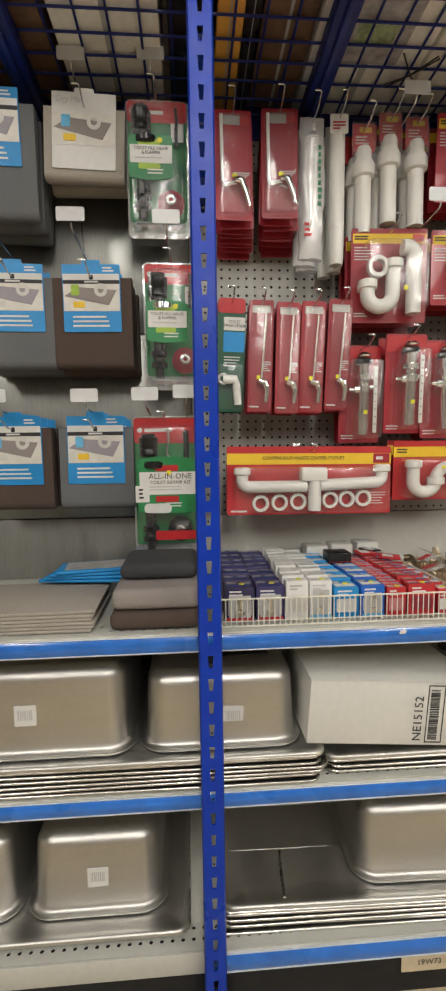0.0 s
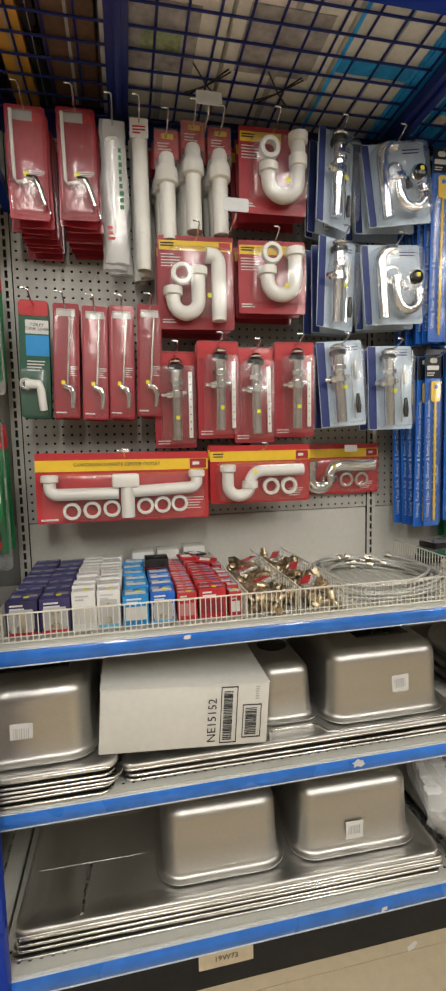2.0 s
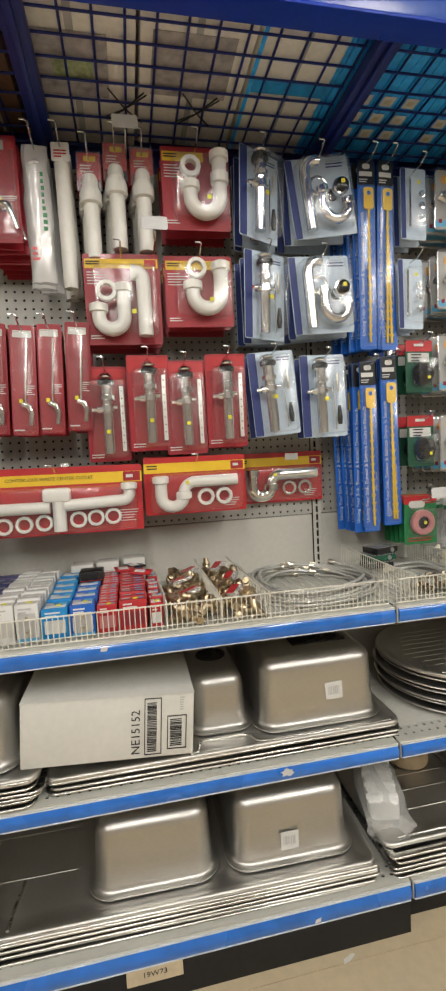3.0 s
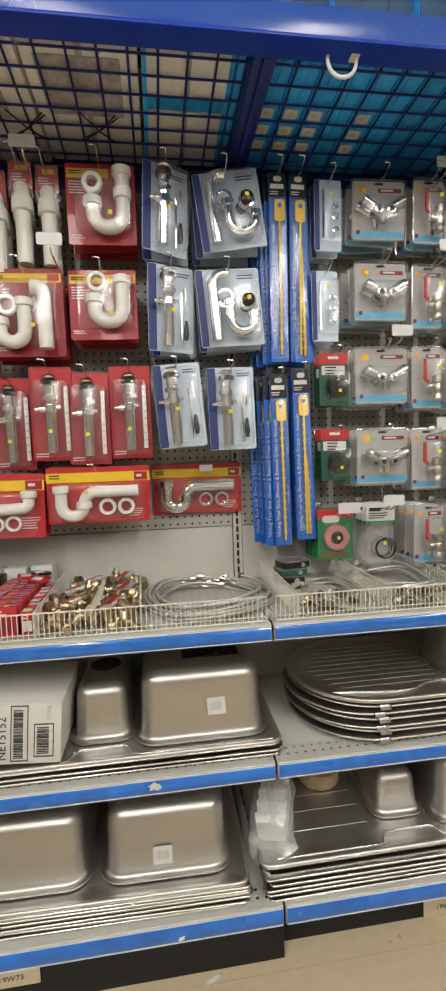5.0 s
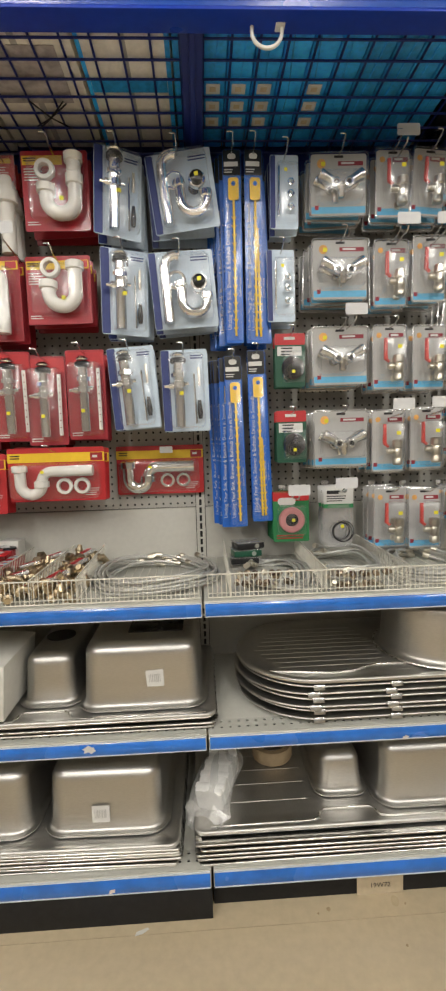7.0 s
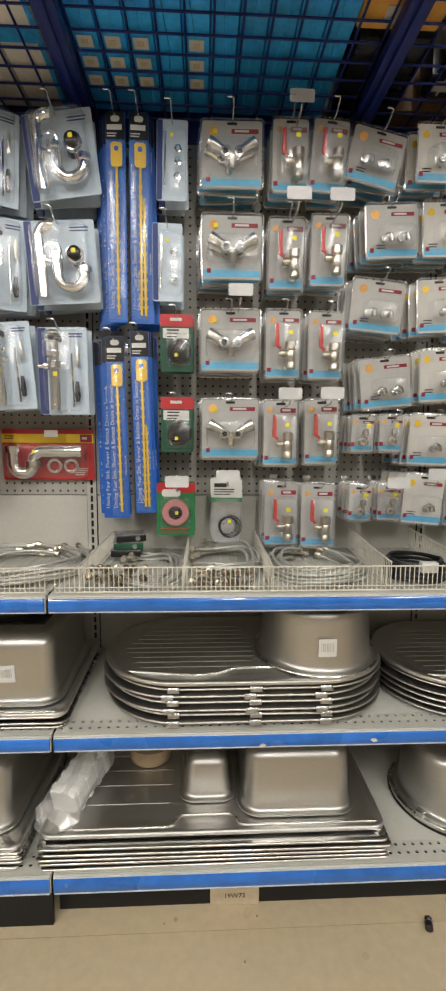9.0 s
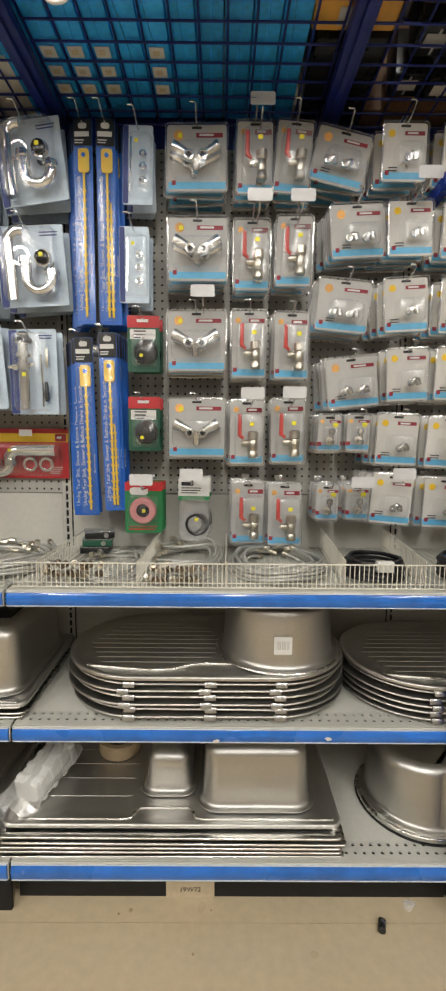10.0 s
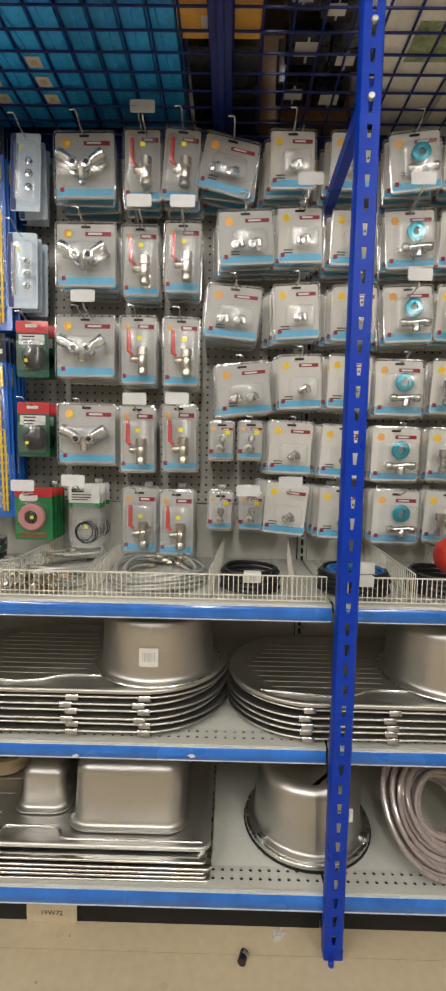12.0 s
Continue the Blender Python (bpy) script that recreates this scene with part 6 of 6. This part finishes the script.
# brass fittings heaped in two bins
def brass_fitting(at, kind):
    f = thing("brass_fitting", at, "small brass pipe fitting heaped in a wire bin", "pipe fitting", "brass fittings")
    if kind:
        part("body", lathe([(0.008, 0), (0.011, 0.002), (0.011, 0.012), (0.014, 0.014), (0.014, 0.024), (0.009, 0.026), (0.009, 0.038)], n=8), M["brass"], f)
    else:
        part("body", sweep([(0, 0, 0), (0, 0, 0.022), (0.008, 0, 0.03), (0.026, 0, 0.03)], [0.01, 0.011, 0.011, 0.0095], 10), M["brass"], f)
        part("nut", ring_body(0.0135, 0.007, 0.01, (0, 0, 0), "Z", 6), M["brass"], f)
    return f


protos = [brass_fitting(pose(0.67, 1.25, Z + 0.016, 90, 0, 20), True), brass_fitting(pose(0.80, 1.25, Z + 0.016, 80, 10, 60), False)]
rng = random.Random(11)
for a, b in ((0.622, 0.722), (0.755, 0.842)):
    for i in range(64):
        yy = 1.235 + 0.40 * (i / 64)
        copy_thing(protos[i % 2], pose(rng.uniform(a, b), yy + rng.uniform(-0.01, 0.01), Z + 0.016 + rng.uniform(0, 0.036), rng.uniform(0, 180), rng.uniform(0, 90), rng.uniform(0, 360)))
for x, y in ((0.80, 1.60), (0.70, 1.57), (0.67, 1.33), (0.79, 1.30), (0.81, 1.45), (0.66, 1.46)):
    bag = thing("fitting_bag", pose(x, y, Z + 0.055, 8, 12, 300 * x), "small red and white bagged fitting on the brass heap", "hardware pack", "bagged fittings")
    part("bag", box(-0.03, 0.03, -0.02, 0.02, -0.002, 0.008, 0.003), M["bag"], bag)
    part("label", box(-0.024, 0.024, -0.016, 0.006, 0.0085, 0.0095), M["redbright"], bag)


# braided hoses
def braided_hose(cx, cy, z, rx, ry, a0, a1, label, cable="braid", r=0.0046):
    h = thing("braided_hose", (0, 0, 0), label, "hose", "coiled supply hoses")
    pts = [(cx + rx * math.cos(radians(a0 + (a1 - a0) * i / 26)), cy + ry * math.sin(radians(a0 + (a1 - a0) * i / 26)), z + 0.008 * math.sin(i * 0.5)) for i in range(27)]
    part("hose", sweep(pts, r, 8), M[cable], h)
    for p, q in ((pts[0], pts[1]), (pts[-1], pts[-2])):
        p, q = Vector(p), Vector(q)
        d = (p - q).normalized()
        part("nut", sweep([p, p + d * 0.006, p + d * 0.02], [0.007, 0.009, 0.009], 8), M["nickel"], h, "chrome coupling nut")
    return h


rng = random.Random(3)
for i in range(10):
    braided_hose(1.058 + rng.uniform(-0.006, 0.006), 1.44 + rng.uniform(-0.006, 0.006), Z + 0.009 + 0.009 * (i % 4), 0.2 - 0.006 * i, 0.2 - 0.0068 * i, 100 + rng.uniform(-35, 25), 425 + rng.uniform(-30, 30), "braided steel supply hose coiled in a wire bin")
for i in range(7):
    braided_hose(1.425 + rng.uniform(-0.005, 0.005), 1.42, Z + 0.008 + 0.004 * (i % 3), 0.118 - 0.008 * i, 0.182 - 0.009 * i, 215 + rng.uniform(-15, 20), 480 + rng.uniform(-30, 30), "braided steel supply hose coiled in a wire bin")
for i in range(8):
    braided_hose(1.655 + rng.uniform(-0.005, 0.005), 1.44, Z + 0.008 + 0.006 * i, 0.106 - 0.009 * (i % 5), 0.19 - 0.0125 * (i % 6), 240 + rng.uniform(-20, 10), 500 + rng.uniform(-30, 20), "braided steel supply hose coiled in a wire bin")
for i in range(9):
    braided_hose(1.935 + rng.uniform(-0.005, 0.005), 1.42, Z + 0.01 + 0.008 * (i % 4), 0.148 - 0.0065 * i, 0.186 - 0.0075 * i, 95 + rng.uniform(-30, 30), 420 + rng.uniform(-20, 20), "braided steel supply hose coiled in a wire bin")
for i in range(28):
    x = (1.295 if i % 2 else 1.565) + (i // 2) * 0.011 + rng.uniform(-0.004, 0.004)
    c = thing("coupling_end", pose(x, 1.245, Z + 0.016 + 0.014 * (i % 4), 90 + rng.uniform(-30, 30), 0, rng.uniform(-40, 40)), "brass and steel hose coupling in the wire bin", "pipe fitting", "hose couplings")
    part("nut", lathe([(0.006, 0), (0.0095, 0.002), (0.0095, 0.012), (0.006, 0.014), (0.006, 0.026)], n=8), M["oldbrass" if i % 3 else "nickel"], c)
for i, (cx, m, rx) in enumerate(((2.195, "blackcable", 0.085), (2.48, "blackcable", 0.1), (2.485, "bluecable", 0.085), (2.72, "blackcable", 0.095))):
    z0 = Z + 0.01 + (0.03 if m == "bluecable" else 0)
    cab = thing("cable_coil", (cx, 1.322, z0), ("black" if m == "blackcable" else "blue") + " coiled drain cable lying in a wire bin", "cable", "cable coils")
    for k in range(12 if m == "blackcable" else 5):
        rr = rx - 0.006 - 0.004 * (k % 3)
        loop = [(rr * math.cos(radians(12 * q)) + 0.002 * math.sin(q * 0.7 + k), rr * math.sin(radians(12 * q)), 0.0045 * k + 0.002 * math.sin(q * 0.4 + 2 * k)) for q in range(31)]
        part("turn", sweep(loop, 0.0042, 6), M[m], cab)
    part("tie", box(-0.02, 0.025, -rx - 0.006, -rx + 0.016, 0.03, 0.058, 0.002), M["paper"], cab, "white paper tie label")
knob = thing("float_ball", (2.772, 1.36, Z + 0.098), "red plastic float ball resting on coiled cable", "float ball")
part("ball", lathe([(0.004, -0.06), (0.03, -0.052), (0.05, -0.03), (0.057, 0), (0.05, 0.028), (0.03, 0.046), (0.012, 0.052), (0.014, 0.06), (0.014, 0.072), (0.01, 0.076)], n=24), M["redrubber"], knob)
for i in range(3):
    t = thing("flat_tin", pose(1.345 + 0.006 * i, 1.56 - 0.004 * i, Z + 0.012 + 0.026 * i, 0, 0, 8 * i), "flat dark green and pink carded washer pack", "hardware pack", "flat washer packs")
    part("pack", box(-0.047, 0.047, -0.035, 0.035, 0, 0.021, 0.003), M["greend" if i == 1 else "black"], t)
    part("rim", box(-0.049, 0.049, -0.037, 0.036, 0.0212, 0.0245, 0.001), M["film"], t, "clear lid rim")
    part("disc", lathe([(0.008, 0), (0.007, -0.003)], (0.02, -0.035, 0.01), "Y", 14), M["zinc"], t)

# folded mats lying on the top shelf
for i in range(6):
    m = thing("flat_mat", pose(-0.42 + 0.004 * (i % 3), 1.345, 0.890 + 0.0085 * i, 0, 0, 0.8 * (i % 2)), "sand-coloured flat drying mat in a stack", "drying mat", "stacked flat mats")
    part("sheet", box(-0.16, 0.165, -0.125, 0.12, 0, 0.008, 0.003), M["matsand"], m)
for i in range(4):
    m = thing("carded_mat", pose(-0.31 + 0.012 * i, 1.5, 0.943 + 0.009 * i, -4, 0, -6 + 5 * i), "flat drying mat in a blue printed sleeve", "drying mat", "sleeved mats")
    part("sleeve", box(-0.12, 0.12, -0.075, 0.08, 0, 0.008, 0.003), M["cyan"], m)
    part("picture", box(-0.1, 0.06, -0.06, 0.065, 0.0082, 0.009), M["photo"], m)
for z0, z1, fabric, x0, x1, y0, lab in ((0.890, 0.932, "matbrown", -0.215, -0.005, 1.215, "brown folded drying mat lying on the shelf"), (0.934, 0.984, "mattaupe", -0.21, -0.008, 1.222, "taupe folded drying mat on another mat"), (0.986, 1.025, "matcharcoal", -0.2, -0.012, 1.29, "charcoal folded drying mat on the pile")):
    m = thing("folded_mat", (0, 0, 0), lab, "drying mat", "piled folded mats")
    part("fabric", box(x0, x1, y0, y0 + 0.19, z0, z1, 0.018, seg=4), M[fabric], m)

# ---- stock on the wire deck ----
def stock(x0, x1, y0, y1, h, m, label, group="rack stock", seam=True):
    p = thing("stock_carton", (x0, y0, 2.3265), label, "carton", group)
    part("body", box(0, x1 - x0, 0, y1 - y0, 0, h, 0.004), m, p)
    if seam:
        part("seam", box((x1 - x0) * 0.47, (x1 - x0) * 0.53, 0.01, y1 - y0 - 0.01, -0.0012, -0.0002), M["greycard"], p, "taped bottom seam")
    return p


stock(-1.2, -0.62, 1.2, 1.7, 0.3, M["bigwhite"], "large white carton on the wire deck")
stock(-0.6, -0.36, 1.22, 1.7, 0.25, M["bigbrown"], "brown carton on the wire deck")
p = stock(-0.34, -0.08, 1.2, 1.68, 0.3, M["bigwhite"], "white carton with dark print on the wire deck")
part("print", box(0.05, 0.2, 0.12, 0.15, -0.0025, -0.0014), M["ink"], p)
stock(-0.06, 0.05, 1.25, 1.7, 0.28, M["black"], "black carton on the wire deck")
stock(0.06, 0.125, 1.2, 1.73, 0.3, M["bigorange"], "orange carton on the wire deck")
stock(0.13, 0.165, 1.2, 1.73, 0.3, M["black"], "narrow black carton on the wire deck")
stock(0.17, 0.30, 1.18, 1.7, 0.32, M["bigbrown"], "brown carton on the wire deck")
p = stock(0.31, 0.62, 1.2, 1.72, 0.3, M["bigwhite"], "white printed carton with a picture of plants")
part("picture", box(0.06, 0.24, 0.12, 0.32, -0.0025, -0.0014), M["photo"], p)
part("picture", box(0.1, 0.2, 0.2, 0.26, -0.0032, -0.0027), M["leafprint"], p, "green leaf print")
p = stock(0.63, 0.915, 1.19, 1.7, 0.3, M["bigwhite"], "white printed carton with a blurred picture")
part("picture", box(0.03, 0.24, 0.1, 0.3, -0.0025, -0.0014), M["photo"], p)
p = stock(0.925, 1.165, 1.19, 1.7, 0.32, M["bigwhite"], "white carton with a blue stripe on the deck")
part("side_band", box(0.001, 0.012, 0.0, 0.5, -0.0025, -0.0014), M["bigblue"], p, "blue printed edge")
part("side_band", box(0.226, 0.239, 0.0, 0.5, -0.0025, -0.0014), M["bigblue"], p, "blue printed edge")
part("stripe", box(0.013, 0.225, 0.21, 0.258, -0.0025, -0.0014), M["bigblue"], p, "blue printed stripe")
for k in range(11):
    x0, y0 = 1.17 + k * 0.0735, 1.185 + 0.01 * (k % 3)
    p = stock(x0, x0 + 0.0705, y0, 1.7, 0.3, M["bigblue"], "bright blue bagged pack on the wire deck", "blue packs", False)
    # added dark panel that keeps the pack fronts dark above the beam
    part("end_print", box(0.002, 0.0685, -0.0035, -0.001, 0.004, 0.296), M["deepblue"], p, "dark blue panel added to darken the pack end")
    part("fold", sweep([(0.03 + 0.02 * math.sin(k), 0.02, 0.0), (0.036, 0.25, -0.0012), (0.03 + 0.02 * math.cos(2 * k), 0.49, 0.0)], 0.0022, 6), M["bigblue"], p, "creased plastic fold")
    if k in (1, 2, 3, 5):
        for yc in (1.432, 1.5, 1.568):
            lab = part("label", box(0.016, 0.056, yc - y0 - 0.019, yc - y0 + 0.019, -0.0045, -0.0034), M["paper"], p, "white printed label")
            part("print", box(0.026, 0.044, yc - y0 - 0.008, yc - y0 + 0.008, -0.0054, -0.0048), M["ticket"], lab)
p = stock(1.98, 2.19, 1.19, 1.36, 0.22, M["bigorange"], "orange carton with a white label on the deck")
part("label", box(0.06, 0.12, 0.1, 0.15, -0.0025, -0.0014), M["paper"], p)
stock(2.0, 2.2, 1.38, 1.72, 0.2, M["black"], "black carton on the wire deck")
for k, (x, y, s) in enumerate(((2.24, 1.2, 0.09), (2.33, 1.24, 0.08), (2.26, 1.34, 0.11), (2.38, 1.38, 0.09), (2.25, 1.5, 0.1), (2.36, 1.52, 0.1))):
    p = stock(x, x + s, y, y + s * 0.9, 0.12, M["black"], "dark packed tool on the wire deck", "dark tool packs")
    part("label", box(s * 0.2, s * 0.75, s * 0.2, s * 0.6, -0.0025, -0.0014), M["greylight" if k % 2 else "greycard"], p)
stock(2.205, 2.49, 1.65, 1.73, 0.25, M["bigbrown"], "brown carton at the back of the deck")
p = stock(2.5, 2.95, 1.2, 1.72, 0.3, M["bigwhite"], "white printed carton with green print")
part("picture", box(0.08, 0.34, 0.1, 0.22, -0.0025, -0.0014), M["leafprint"], p)
stock(2.98, 3.5, 1.2, 1.72, 0.3, M["bigwhite"], "white carton on the wire deck")
# cartons added over the stock to stop light leaking through its gaps
for k in range(10):
    p = stock(-1.25 + k * 0.48, -0.79 + k * 0.48, 1.24, 1.74, 0.3, M["bigbrown"], "brown carton added over the rack stock to block light from above", "upper cartons")
    p.location.z = 2.66
for x, y in ((0.592, 1.52), (0.795, 1.515)):
    tie = thing("cable_tie", (x, y, 2.311), "crossed black cable tie on the wire deck", "cable tie", "cable ties")
    for a in (52, -48, -40):
        part("strap", sweep([(-0.075 * math.cos(radians(a)), -0.075 * math.sin(radians(a)), -0.004), (0.004 * math.cos(a), 0, -0.012), (0.075 * math.cos(radians(a)), 0.075 * math.sin(radians(a)), -0.004)], 0.0022, 5), M["black"], tie)
hk = thing("plastic_hook", (1.394, 1.15, 2.26), "white plastic open hook hanging under the blue beam", "hook")
part("loop", sweep([(-0.034, 0, 0.002), (-0.035, 0, -0.012)] + arc(0, -0.014, 0.035, 180, 350, 10) + [(0.036, 0, 0.004)], 0.0045, 8), M["white"], hk)
part("clip", box(0.02, 0.042, -0.012, 0.012, -0.006, 0.0, 0.002), M["white"], hk)

# ---- shelf tickets and things on the floor ----
for x, y, txt in ((0.515, 1.155, "19W73"), (1.681, 1.197, "19W72")):
    if txt:
        t = thing("location_ticket", pose(x, y - 0.003, 0.052 if y < 1.18 else 0.001, 0, 0, 0), "cream location ticket with black code on the kick plate", "price ticket", "location tickets")
        part("plate", slab(0.135, 0.04 if y < 1.18 else 0.058, 0.0015, 0.003, 0.045 if y < 1.18 else 0.058), M["ticket"], t)
        lettering(txt, 0.02, t, M["ink"], 0.0, -0.001, 0.028)
scrap = thing("bottle_stopper", pose(2.19, 1.11, 0.0115, 0, 90, 70), "black and chrome plastic stopper lying on the floor", "stopper")
part("cap", lathe([(0.008, -0.014), (0.0105, -0.012), (0.0105, 0.002), (0.010, 0.004)], n=14), M["black"], scrap)
part("collar", lathe([(0.0105, 0.0035), (0.0112, 0.005), (0.0112, 0.015), (0.008, 0.017)], n=14), M["zinc"], scrap)
wrap = thing("plastic_scrap", (2.285, 1.17, 0.008), "crumpled clear plastic scrap on the floor", "litter")
part("film", loft([[(0.014 * math.cos(2 * math.pi * k / 9) * (1 + 0.4 * math.sin(3 * k + q)), 0.01 * math.sin(2 * math.pi * k / 9) * (1 + 0.3 * math.cos(2 * k + q)), z) for k in range(9)] for q, z in enumerate((-0.007, 0.002, 0.008))]), M["bag"], wrap)
rng = random.Random(9)
for x, y, s in ((1.521, 1.16, 0.006), (1.49, 1.15, 0.003), (1.697, 1.05, 0.0035), (0.62, 1.08, 0.0025), (1.74, 1.16, 0.0025)):
    c = thing("floor_crumb", (x, y, 0.0), "small dirt crumb on the vinyl floor", "litter", "floor crumbs")
    part("crumb", lathe([(s, 0), (s * 0.9, 0.002), (s * 0.4, 0.004)], n=7), M["tan"], c)
flake = thing("paper_scrap", pose(1.005, 1.135, 0.001, 0, 0, 20), "small white paper scrap on the vinyl floor", "litter")
part("sheet", loft([[(-0.02, -0.004, z), (0.0, -0.006, z), (0.02, -0.002, z + 0.001), (0.016, 0.005, z), (-0.014, 0.004, z + 0.001)] for z in (0.0, 0.001)]), M["paper"], flake)
for x, z, y in ((0.879, 0.494, 1.193), (0.45, 0.875, 1.193), (1.75, 0.478, 1.193), (2.05, 0.486, 1.193), (0.93, 0.118, 1.148)):
    c = thing("torn_sticker", pose(x, y - 0.0046, z, 0, rng.uniform(-20, 20), 0), "torn white sticker rest on the blue strip", "sticker", "torn stickers")
    big = 1.9 if x == 0.879 else 1.0
    part("paper", loft([[(0.009 * big * math.cos(2 * math.pi * k / 11) * (1 + 0.3 * math.sin(2.3 * k + 40 * x)), yy, 0.005 * big * math.sin(2 * math.pi * k / 11) * (1 + 0.35 * math.cos(3.1 * k + 25 * x))) for k in range(11)] for yy in (0.0, -0.0008)]), M["paper"], c)
